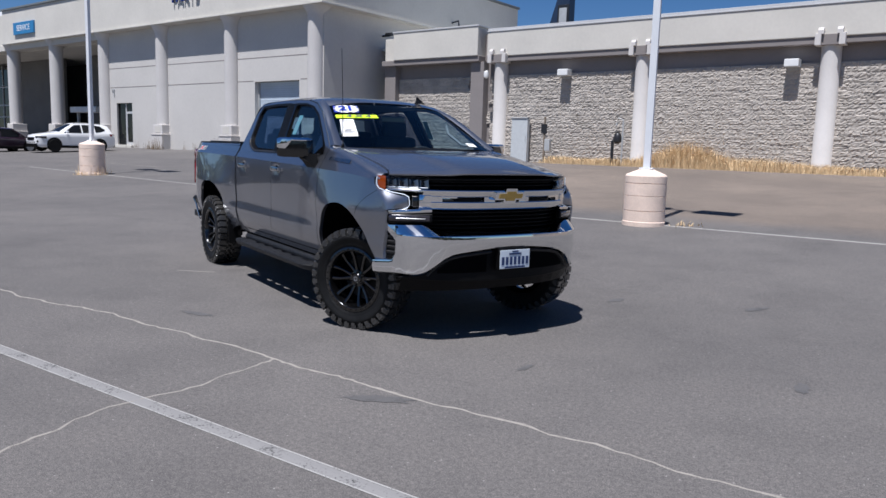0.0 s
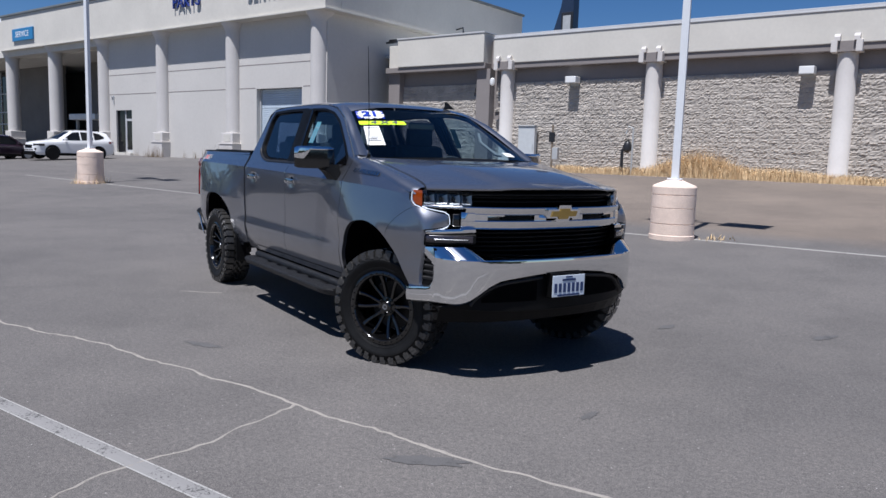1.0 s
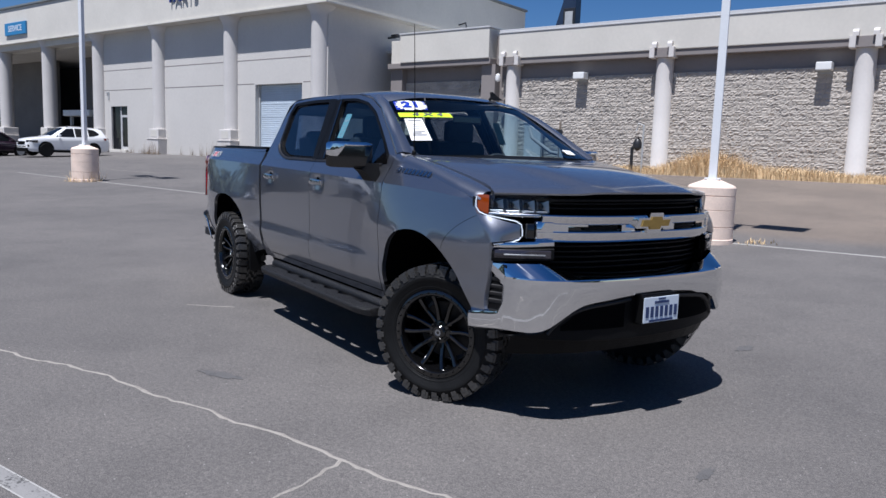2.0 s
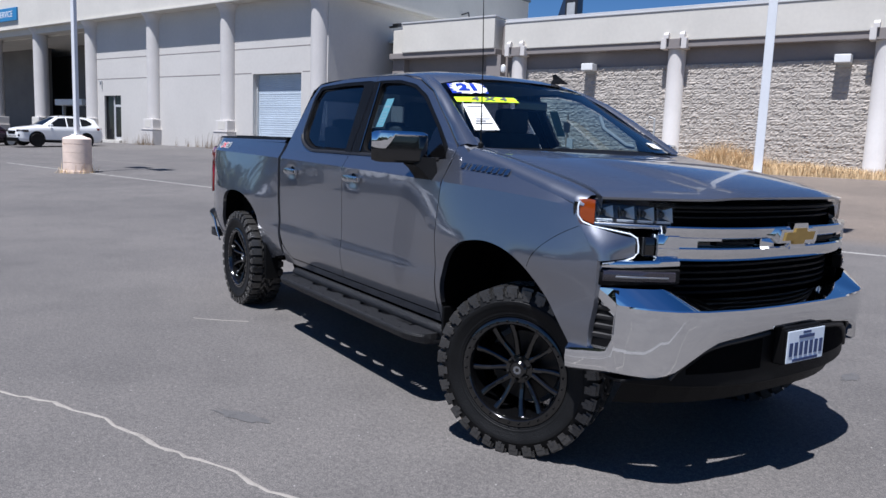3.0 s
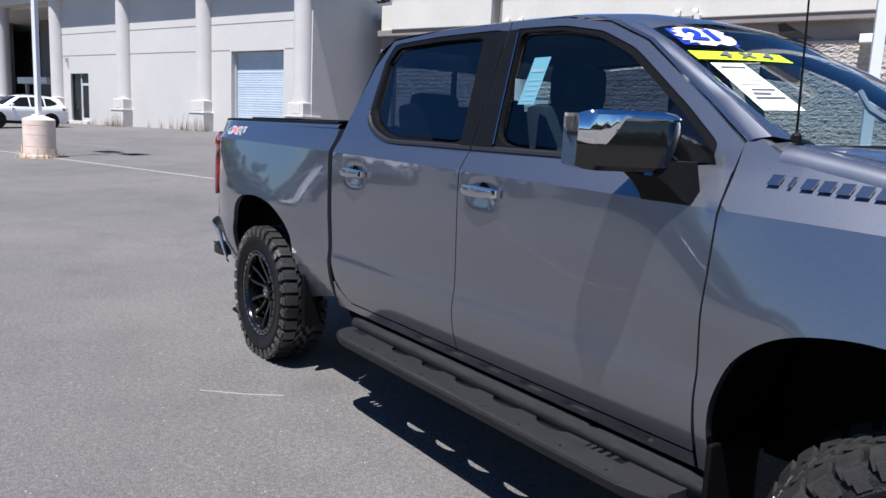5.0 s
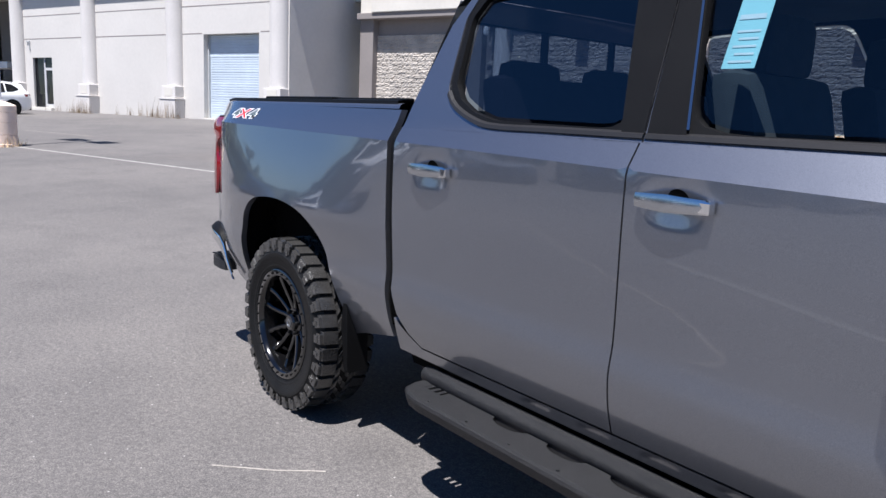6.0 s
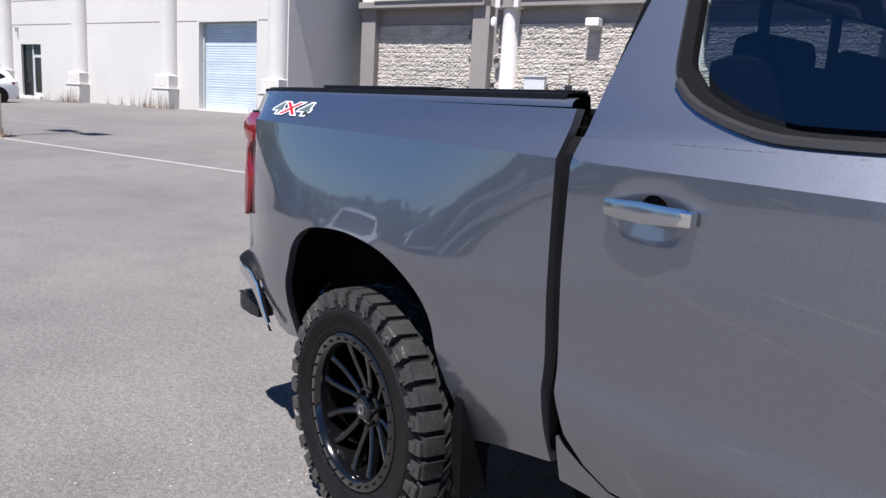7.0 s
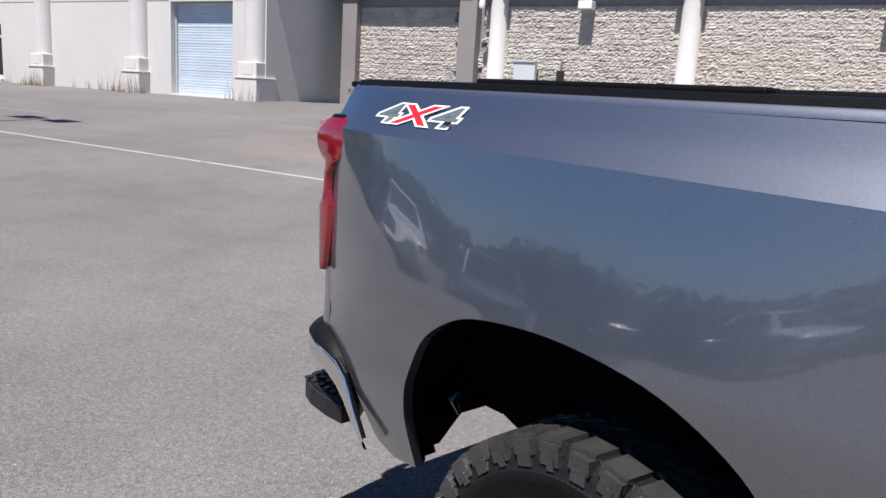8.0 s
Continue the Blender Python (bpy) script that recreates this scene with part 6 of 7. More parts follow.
def build_stickers():
    m = screen_matrix(-0.80, 0.855, 0.016)
    part("sticker_corner", loft([[m @ Vector((x, y, -0.002)) for x in (-0.118, 0.118)] for y in (-0.062, 0.078)]), STICKER_BLUE, windscreen, "blue price sticker backing")
    pts = []
    for k in range(32):
        a = 2 * math.pi * k / 32
        r = 1.0 if k % 2 == 0 else 0.76
        pts.append(m @ Vector((0.122 * r * math.copysign(abs(math.cos(a)) ** 0.75, math.cos(a)), 0.082 * r * math.copysign(abs(math.sin(a)) ** 0.75, math.sin(a)) + 0.004, 0.003)))
    bm = bmesh.new()
    bm.faces.new([bm.verts.new(p) for p in pts])
    bmesh.ops.triangulate(bm, faces=bm.faces)
    part("sticker_burst", bm, PAPER, windscreen, "white starburst year sticker")
    me = font_mesh("21", 0.125, 0.006, 0.0005)
    me.transform(m @ Matrix.Translation((0, 0.004, 0.008)) @ Matrix.Diagonal((1.12, 1, 1, 1)))
    me.materials.clear()
    me.materials.append(STICKER_BLUE)
    num = new("sticker_number", me)
    num.parent = windscreen
    screen_patch("sticker_band", -1.0 + 0.03, -0.40, 0.665, 0.745, LIME, 0.006, "lime yellow sticker band")
    for ch, u in (("4", -0.80), ("X", -0.67), ("4", -0.54)):
        me = font_mesh(ch, 0.064, 0.0022, 0.0004, 0.15)
        me.transform(screen_matrix(u, 0.705, 0.010) @ Matrix.Diagonal((1.45, 1, 1, 1)))
        me.materials.clear()
        me.materials.append(INK)
        new("sticker_letter", me).parent = windscreen
    screen_patch("price_sheet", -0.975, -0.80, 0.23, 0.63, PAPER, 0.006, "white printed price sheet", tilt=0.10)
    for k, (a, b) in enumerate(((0.315, 0.33), (0.35, 0.365), (0.385, 0.395), (0.43, 0.437), (0.47, 0.476), (0.51, 0.516), (0.58, 0.592))):
        screen_patch("print_line", -0.945 + 0.01 * (k % 3) + 0.1 * (a - 0.3), -0.815 - 0.04 * (k % 2) + 0.1 * (a - 0.3), a, b, INK, 0.009)
    screen_patch("permit", 0.62, 0.78, 0.06, 0.14, PAPER, 0.006, "small white permit")
    # sheets inside the front door windows
    for s, k in ((-1, 0), (1, 1)):
        def sheet(y0, y1, z0, z1, material, name, inset):
            part(name, loft([[skin(s, y + (z - 1.4) * 0.05, z, inset) for y in (y0, y1)] for z in (z0, z1)]), material, door_f[k])
        sheet(1.597, 1.69, 1.585, 1.775, CYAN_PAPER, "window_sheet", 0.032)
        sheet(1.607, 1.68, 1.715, 1.728, PAPER, "sheet_title", 0.030)
        for q in range(5):
            sheet(1.61, 1.675 - 0.01 * (q % 2), 1.60 + 0.02 * q, 1.606 + 0.02 * q, PAPER, "sheet_line", 0.030)


build_stickers()


def build_cabin():
    cab = empty("cabin")
    cab.parent = truck
    cab["label"] = "dark cabin with black cloth seats"
    part("dashboard", loft([[(x, 0.50, 1.30) for x in (-0.76, 0, 0.76)], [(x, 0.55, 1.44) for x in (-0.76, 0, 0.76)], [(x, 0.86, 1.425) for x in (-0.78, 0, 0.78)], [(x, 0.96, 1.37) for x in (-0.78, 0, 0.78)], [(x, 0.95, 1.05) for x in (-0.78, 0, 0.78)]]), DASH, cab, "dark dashboard", smooth=True)
    part("instrument_hood", boxes((0.22, 0.56, 0.86, 1.0, 1.38, 1.465), bevel=0.02), DASH, cab)
    bm = bmesh.new()
    rows = []
    for i in range(28):
        a = 2 * math.pi * i / 28
        rows.append([(0.19 * math.cos(a) + 0.016 * math.cos(b) * math.cos(a), 0.016 * math.sin(b), 0.19 * math.sin(a) + 0.016 * math.cos(b) * math.sin(a)) for b in [2 * math.pi * j / 8 for j in range(8)]])
    loft(rows + rows[:1], bm, close=True)
    box(bm, -0.17, 0.17, -0.015, 0.015, -0.03, 0.03)
    box(bm, -0.025, 0.025, -0.012, 0.012, -0.18, 0.0)
    wheel = part("steering_wheel", bm, DASH, cab, smooth=True)
    wheel.location, wheel.rotation_euler = (0.39, 1.10, 1.32), (radians(-25), 0, 0)

    def seat(x, y, name, wide):
        se = empty(name, pose(x, y, 0))
        se.parent = cab
        part("seat_cushion", boxes((-wide, wide, -0.30, 0.25, 0.88, 1.04), bevel=0.05), SEAT, se, smooth=True)
        bm = boxes((-wide, wide, 0.16, 0.30, 0.98, 1.60), bevel=0.05)
        for v in bm.verts:
            v.co.y += (v.co.z - 1.0) * 0.22
        part("seat_back", bm, SEAT, se, smooth=True)
        for hx in ((0.0,) if wide < 0.4 else (-0.48, 0.0, 0.48)):
            bm = boxes((hx - 0.14, hx + 0.14, 0.30, 0.40, 1.585 if wide < 0.4 else 1.50, 1.775 if wide < 0.4 else 1.66), bevel=0.045)
            part("headrest", bm, SEAT, se, smooth=True)
    seat(-0.40, 1.42, "passenger_seat", 0.25)
    seat(0.40, 1.42, "driver_seat", 0.25)
    seat(0.0, 2.40, "rear_bench", 0.68)
    part("centre_console", boxes((-0.13, 0.13, 0.95, 1.75, 0.85, 1.12), bevel=0.03), DASH, cab)
    part("headliner", loft([[(x, y, 1.885 + 0.01 * (1 - abs(x))) for x in (-0.60, 0, 0.60)] for y in (1.30, 2.0, 2.86)]), CABIN_TRIM, cab)
    part("rear_view_mirror", boxes((-0.13, 0.13, 1.06, 1.09, 1.72, 1.79), bevel=0.015), GLOSS_BLACK, cab)
    part("cabin_floor", boxes((-0.85, 0.85, 0.67, 2.93, 0.60, 0.66)), SHADE_BLACK, cab)
    for s in (-1, 1):
        part("door_card", boxes((s * 0.88 - 0.02, s * 0.88 + 0.02, 0.68, 2.90, 0.66, 1.37)), DASH, cab)
    part("firewall", boxes((-0.85, 0.85, 0.625, 0.66, 0.6, 1.30)), SHADE_BLACK, cab)
    # grab handle on the far windscreen pillar
    part("grab_handle", tube([(0.70, 0.80, 1.52), (0.66, 0.84, 1.53), (0.60, 1.0, 1.64), (0.62, 1.06, 1.72)], 0.014, 8), CABIN_TRIM, cab, smooth=True)


build_cabin()


# ---- building details ----
def build_shutter():
    th = empty("roller_shutter", BUILD @ pose(-29.76, 23.41, 0))
    n = 34
    h = (4.94 - 0.93) / n
    rnd = random.Random(4)
    for k in range(n):
        z = 0.93 + h * k
        o = rnd.uniform(-0.005, 0.005)
        bm = extruded([(0.0 + o, z + 0.002), (-0.012 + o, z + 0.014), (-0.015 + o, z + h * 0.5), (-0.012 + o, z + h - 0.014), (0.0 + o, z + h - 0.002), (0.04, z + h - 0.002), (0.04, z + 0.002)], -1.9, 1.9)
        part("slat", bm, GARAGE, th)
    for x in (-1.86, 1.86):
        part("guide_rail", boxes((x - 0.04, x + 0.04, -0.1, 0.05, 0.9, 4.955)), METAL_GREY, th)
    part("threshold", boxes((-1.9, 1.9, -0.41, 0.1, 0.84, 0.93), bevel=0.01), STUCCO, th)
    tagged(th, "closed pale blue steel roller shutter with dented slats", "garage door", kind="structure")
    # side pocket wall behind the openings, shade put into its dark colour
    tagged(bpart("wall_inner", boxes((-47.7, -26.35, 23.6, 23.8, 0.3, 8.8)), SHADED_WALL), "wall behind the door openings, coloured dark for shade", "wall", kind="structure")


build_shutter()


def build_entrance():
    th = empty("glass_entrance", BUILD @ pose(-45.78, 23.2, 0))
    for x0, x1, z0, z1 in ((-0.95, -0.12, 1.12, 3.9), (0.08, 0.95, 3.35, 3.9), (0.16, 0.87, 1.25, 3.2)):
        part("pane", boxes((x0, x1, 0.0, 0.02, z0, z1)), WINDOW, th)
    for x0, x1, z0, z1 in ((-1.0, -0.95, 1.05, 3.93), (-0.12, -0.03, 1.05, 3.93), (-0.03, 0.08, 1.05, 3.93), (0.95, 1.0, 1.05, 3.93), (-0.95, -0.12, 1.05, 1.12), (0.08, 0.95, 3.2, 3.35), (0.08, 0.16, 1.05, 3.2), (0.87, 0.95, 1.05, 3.2), (0.16, 0.87, 1.05, 1.25), (-1.0, 1.0, 3.9, 3.93)):
        part("frame_bar", boxes((x0, x1, -0.04, 0.06, z0, z1), bevel=0.006), COPING if x0 > -0.04 else BLACK_FRAME, th)
    part("door_pull", tube([(0.22, -0.08, 1.9), (0.22, -0.08, 2.3)], 0.015, 8), METAL_GREY, th)
    part("sill", boxes((-1.05, 1.05, -0.35, 0.2, 0.75, 1.05), bevel=0.02), STUCCO, th)
    tagged(th, "dark glass personnel door with white frame and side light", "door", kind="structure")
    tagged(bpart("wall_bracket", boxes((-47.3, -47.0, 22.98, 23.05, 4.82, 4.90), (-47.02, -46.96, 22.98, 23.05, 4.35, 4.86)), METAL_GREY), "small bent conduit on the wall", "conduit")


build_entrance()


def build_signs():
    th = empty("service_sign", BUILD @ pose(-58.7, 22.28, 9.8))
    part("sign_box", boxes((-1.72, 1.72, -0.06, 0.07, -0.46, 0.46), bevel=0.02), BLUE_SIGN, th)
    letters("sign_text", "SERVICE", 0.62, WHITE_PAINT, th, pose(0, -0.066, 0.0, 90), 0.004)
    tagged(th, "blue sign with white lettering on the parapet", "sign")
    for word, a, z, material, size, name in (("PARTS", -37.2, 10.16, BLUE_LETTER, 0.98, "parts_sign"), ("SERVICE", -29.75, 10.16, DARK_LETTER, 0.98, "service_letters")):
        s = empty(name, BUILD @ pose(a, 22.24, z))
        letters("lettering", word, size, material, s, pose(0, 0, 0, 90), 0.05)
        tagged(s, "raised dark lettering standing off the cream parapet" if word == "SERVICE" else "raised navy blue lettering standing off the parapet", "sign")


build_signs()


def wall_lamp(a, z):
    th = empty("wall_lamp", BUILD @ pose(a, 27.12, z))
    part("housing", boxes((-0.27, 0.27, -0.52, -0.04, -0.14, 0.16), bevel=0.03), LAMP_WHITE, th)
    part("lens", boxes((-0.22, 0.22, -0.47, -0.10, -0.16, -0.14)), METAL_GREY, th)
    part("back_plate", boxes((-0.2, 0.2, -0.05, 0.05, -0.25, 0.12)), METAL_GREY, th)
    return tagged(th, "white box wall lamp on the stone wall", "wall lamp", group="lamps on the stone wall")


for _a in (-13.6, -3.55, 6.6):
    wall_lamp(_a, 5.18)


def build_wall_clutter():
    th = empty("utility_cabinet", BUILD @ pose(-15.9, 26.7, 0))
    part("cabinet_body", boxes((-0.46, 0.46, 0.02, 0.25, 0.85, 3.05), bevel=0.02), mat("pale grey cabinet paint", (0.55, 0.57, 0.57), 0.5, var=0.06), th)
    part("cabinet_lid", boxes((-0.48, 0.48, -0.02, 0.29, 3.05, 3.10), bevel=0.015), METAL_GREY, th)
    part("cabinet_latch", boxes((0.36, 0.39, 0.0, 0.03, 1.9, 2.2)), METAL_GREY, th)
    tagged(th, "pale grey metal utility cabinet against the stone wall", "cabinet")
    th = empty("sign_post", BUILD @ pose(-14.1, 26.1, 0))
    part("post", boxes((-0.04, 0.04, -0.03, 0.03, 0.7, 3.1)), mat("weathered timber post", (0.2, 0.16, 0.12), 0.9, var=0.2), th)
    part("sign_plate", boxes((-0.16, 0.16, -0.06, -0.04, 2.30, 2.75), bevel=0.01), BLACK_FRAME, th)
    part("meter_box", boxes((0.06, 0.34, -0.1, 0.1, 1.5, 2.05), bevel=0.02), METAL_GREY, th)
    tagged(th, "short timber post with a small dark sign and meter box", "post")
    th = empty("backflow_valve", BUILD @ pose(-10.33, 26.0, 0))
    part("riser", tube([(-0.2, 0, 0.7), (-0.2, 0, 1.7), (-0.05, 0, 1.95)], 0.06, 10), BLACK_FRAME, th)
    part("riser", tube([(0.2, 0, 0.7), (0.2, 0, 2.5), (0.0, 0, 2.56), (-0.08, 0, 2.3)], 0.035, 8), METAL_GREY, th)
    part("valve_body", lathe([(0.05, 1.6), (0.15, 1.68), (0.17, 1.82), (0.12, 1.98), (0.05, 2.05)], 16), BLACK_FRAME, th, smooth=True)
    part("hand_wheel", lathe([(0.12, 2.06), (0.12, 2.09), (0.02, 2.09)], 14), BLACK_FRAME, th)
    th.scale = (1.15, 1.15, 1.18)
    tagged(th, "black backflow valve on grey pipes in dry grass", "valve")
    th = empty("pier_lamp", BUILD @ pose(-17.75, 26.36, 5.2))
    part("lamp_body", lathe([(0.02, -0.2), (0.11, -0.14), (0.13, 0.0), (0.11, 0.14), (0.02, 0.2)], 14), LAMP_WHITE, th, smooth=True)
    tagged(th, "small white oval lamp on the taupe pier", "wall lamp")
    th = empty("side_camera", BUILD @ pose(-25.9, 27.6, 7.75))
    part("bracket", boxes((0.0, 0.5, -0.05, 0.05, -0.05, 0.05)), BLACK_FRAME, th)
    part("camera_body", boxes((0.25, 0.75, -0.09, 0.09, -0.02, 0.16), bevel=0.02), BLACK_FRAME, th)
    tagged(th, "dark flood lamp bracketed to the side wall", "flood lamp")
    th = empty("side_camera", BUILD @ pose(-25.4, 33.5, 9.3))
    part("bracket", tube([(-0.1, 0, 0), (0.5, 0, 0.1), (0.55, 0, -0.2)], 0.05, 8), BLACK_FRAME, th)
    tagged(th, "dark bent lamp arm on the side wall", "lamp arm")


build_wall_clutter()


def build_pylon():
    """Far dark sign tower that rises behind the low wing."""
    th = empty("pylon_sign", BUILD @ pose(-30.0, 56.0, 0))
    navy = mat("dark blue sign cladding", (0.02, 0.035, 0.07), 0.35, var=0.15, scale=0.5)
    part("mast", extruded([(-1.0, 0.0), (0.9, 0.0), (0.9, 17.5), (0.1, 17.5), (-0.35, 14.9), (-1.0, 12.9)], -0.5, 0.5, "y"), navy, th)
    part("sign_face", boxes((-0.2, 0.95, -0.65, -0.45, 12.4, 14.4), bevel=0.05), BLACK_FRAME, th)
    part("sign_frame", boxes((0.0, 0.75, -0.7, -0.64, 12.7, 14.1), bevel=0.03), METAL_GREY, th)
    tagged(th, "dark blue sign tower far behind the building", "sign tower")


build_pylon()


def build_left_wing():
    # this wall's shade under the overhang is put into its dark colour
    tagged(bpart("wall_left", boxes((-110, -62.6, 27.0, 27.4, 0.3, 8.4)), SHADED_WALL), "wall of the far wing, coloured dark for its shade", "wall", kind="structure")
    tagged(bpart("fascia_left", boxes((-110, -62.75, 22.7, 27.0, 8.4, 11.2), bevel=0.03), STUCCO), "cream fascia of the far wing", "fascia", kind="structure")
    rows = [[(a, 23.0, 11.0), (a, 34.0, 15.5)] for a in (-110, -62.6)]
    tagged(bpart("roof_ribbed", loft(rows), ROOF_METAL), "pale ribbed metal roof of the far wing", "roof", kind="structure")
    win = empty("porch_window", BUILD @ pose(-75.5, 26.9, 0))
    part("pane", boxes((-3.0, 3.0, 0.0, 0.03, 1.0, 8.0)), WINDOW, win)
    for k in range(5):
        part("mullion", boxes((-3.0 + 1.5 * k - 0.05, -3.0 + 1.5 * k + 0.05, -0.08, 0.0, 1.0, 8.0)), METAL_GREY, win)
    for z in (3.2, 4.3, 6.0):
        part("transom", boxes((-3.0, 3.0, -0.07, 0.0, z - 0.05, z + 0.05)), METAL_GREY, win)
    tagged(win, "tall dark glazing with grey mullions in the porch", "window", kind="structure")
    th = empty("service_counter", BUILD @ pose(-55.4, 25.6, 0))
    part("canopy", boxes((-2.0, 2.0, -0.6, 0.6, 3.45, 3.9), bevel=0.05), LAMP_WHITE, th)
    for x in (-1.8, 1.8):
        part("canopy_post", boxes((x - 0.08, x + 0.08, -0.1, 0.1, 0.85, 3.45)), METAL_GREY, th)
    part("counter", boxes((-1.7, 1.7, -0.3, 0.3, 0.88, 2.0), bevel=0.03), METAL_GREY, th)
    tagged(th, "white canopied counter standing in the dark porch", "counter")


build_left_wing()


# ---- lamp poles ----
def lamp_pole(x, y, r, h, label, turn):
    z = ground(x, y)
    th = empty("lamp_pole", pose(x, y, z))
    prof = [(r + 0.01, -0.15), (r + 0.01, 0.06), (r, 0.07), (r, h * 0.27), (r - 0.012, h * 0.275), (r - 0.012, h * 0.285), (r, h * 0.29), (r, h * 0.56), (r - 0.008, h * 0.565), (r - 0.008, h * 0.572), (r, h * 0.577), (r, h * 0.80), (r - 0.012, h * 0.805), (r - 0.012, h * 0.815), (r, h * 0.82), (r, h - 0.05), (r - 0.02, h - 0.02), (0.13, h + 0.07), (0.10, h + 0.08)]
    base = part("concrete_base", lathe(prof, 40), BOLLARD, th, "worn cream painted round concrete base", smooth=True)
    base.data.set_sharp_from_angle(angle=radians(30))
    part("base_plate", boxes((-0.12, 0.12, -0.12, 0.12, h + 0.07, h + 0.10), bevel=0.008), POLE, th)
    bm = boxes((-0.062, 0.062, -0.062, 0.062, h + 0.1, 6.95), bevel=0.008)
    part("pole", bm, POLE, th)
    m = pose(0, 0, 6.95, 0, 0, turn)
    for s in (-1, 1):
        ob = part("lamp_arm", boxes((min(s * 0.06, s * 0.3), max(s * 0.06, s * 0.3), -0.04, 0.04, -0.1, -0.02)), POLE, th)
        ob.matrix_local = m
        ob = part("lamp_head", boxes((min(s * 0.3, s * 1.2), max(s * 0.3, s * 1.2), -0.30, 0.30, -0.16, 0.06), bevel=0.03), POLE, th)
        ob.matrix_local = m
    th.rotation_euler = (0, 0, radians(-57))
    return tagged(th, label, "lamp pole", group="lamp poles")


lamp_pole(6.85, 3.94, 0.37, 0.93, "white square lamp pole on a worn cream concrete base", -16)
lamp_pole(0.30, 22.9, 0.41, 1.08, "white square lamp pole on a cracked cream base with weeds", -16)


# ---- cracks, stains and patches in the asphalt ----
MAIN = [(-6.2, 7.9), (-4.6, 5.4), (-3.35, 2.86), (-2.98, 1.98), (-2.74, 1.63), (-2.55, 1.25), (-2.42, 0.80), (-2.09, 0.0), (-1.92, -0.42), (-1.86, -0.61), (-1.70, -1.0), (-1.61, -1.17), (-1.39, -1.87), (-1.17, -2.40), (-0.97, -2.85), (-0.81, -3.26), (-0.62, -3.75), (-0.3, -4.6), (0.1, -5.8), (0.3, -7.5)]
BRANCH = [(-1.86, -0.61), (-2.12, -0.77), (-2.46, -0.93), (-2.72, -1.02), (-2.85, -1.09), (-3.05, -1.16), (-3.28, -1.33), (-3.54, -1.52), (-4.3, -2.0), (-5.2, -2.3)]
strip(MAIN, 0.021, SEALANT, "ground_crack", "long pale filled crack across the asphalt", "crack", rag=0.019, seed=3)
strip(BRANCH, 0.016, SEALANT, "ground_crack", "pale branching crack in the asphalt", "crack", rag=0.019, seed=5)
strip([(-1.56, 3.33), (-1.38, 3.16), (-1.2, 3.04)], 0.008, SEALANT, "ground_scratch", "pale scratch in the asphalt beside the truck", "scratch", rag=0.003, seed=8)
strip([(7.35, 20.8), (7.8, 20.4), (8.15, 20.05)], 0.05, SEALANT, "ground_scratch", "pale scrape on the lot near the white wall", "scratch", rag=0.02, seed=9)
strip([(3.3, 26.0), (2.0, 30.0)], 0.05, SEALANT, "ground_crack", "pale far crack in the lot", "crack", rag=0.01, seed=12)
OLD_TAR = mat("dark tar stain", (0.078, 0.075, 0.074), 0.75, var=0.25, scale=9, bump=0.4, bump_scale=120, fine=1.0)


def stain(x, y, rx, ry, turn, label, seed):
    rnd = random.Random(seed)
    bm = bmesh.new()
    pts = []
    for k in range(26):
        a = 2 * math.pi * k / 26
        r = 1 + rnd.uniform(-0.28, 0.22)
        px, py = rx * r * math.cos(a), ry * r * math.sin(a)
        c, s = math.cos(radians(turn)), math.sin(radians(turn))
        gx, gy = x + px * c - py * s, y + px * s + py * c
        pts.append(bm.verts.new((gx, gy, ground(gx, gy) + 0.003)))
    bm.faces.new(pts)
    tagged(part("ground_stain", bm, OLD_TAR), label, "stain", kind="structure")


for _i, (_x, _y, _rx, _ry, _t) in enumerate(((-1.95, 1.01, 0.17, 0.05, -60), (1.94, -0.18, 0.14, 0.05, 10), (2.91, -1.12, 0.16, 0.06, 0), (0.92, -2.82, 0.12, 0.05, 30), (-0.4, -1.6, 0.09, 0.03, 20), (-1.6, -1.7, 0.2, 0.06, -40))):
    stain(_x, _y, _rx, _ry, _t, "dark tar spot on the asphalt", 20 + _i)


# ---- dry grass and weeds ----
def blades(name, spots, label, material, seed, category="grass"):
    """Thin bent blades, as one sheet of stuff; spots are (x, y, height, lean)."""
    rnd = random.Random(seed)
    verts, faces = [], []
    for x, y, h, lean in spots:
        a = rnd.uniform(0, 2 * math.pi)
        w = 0.004 + 0.007 * rnd.random()
        dx, dy = math.cos(a), math.sin(a)
        z = ground(x, y) - 0.01
        px, py = -dy * w, dx * w
        b = len(verts)
        verts += [(x - px, y - py, z), (x + px, y + py, z), (x + dx * lean * 0.35 * h + px * 0.7, y + dy * lean * 0.35 * h + py * 0.7, z + h * 0.6), (x + dx * lean * 0.35 * h - px * 0.7, y + dy * lean * 0.35 * h - py * 0.7, z + h * 0.6), (x + dx * lean * h, y + dy * lean * h, z + h)]
        faces += [(b, b + 1, b + 2, b + 3), (b + 3, b + 2, b + 4)]
    me = bpy.data.meshes.new(name)
    me.from_pydata(verts, [], faces)
    me.materials.append(material)
    return tagged(new(name, me), label, category, kind="stuff")


def place(a, d):
    v = BX * a + BY * d
    return v.x, v.y


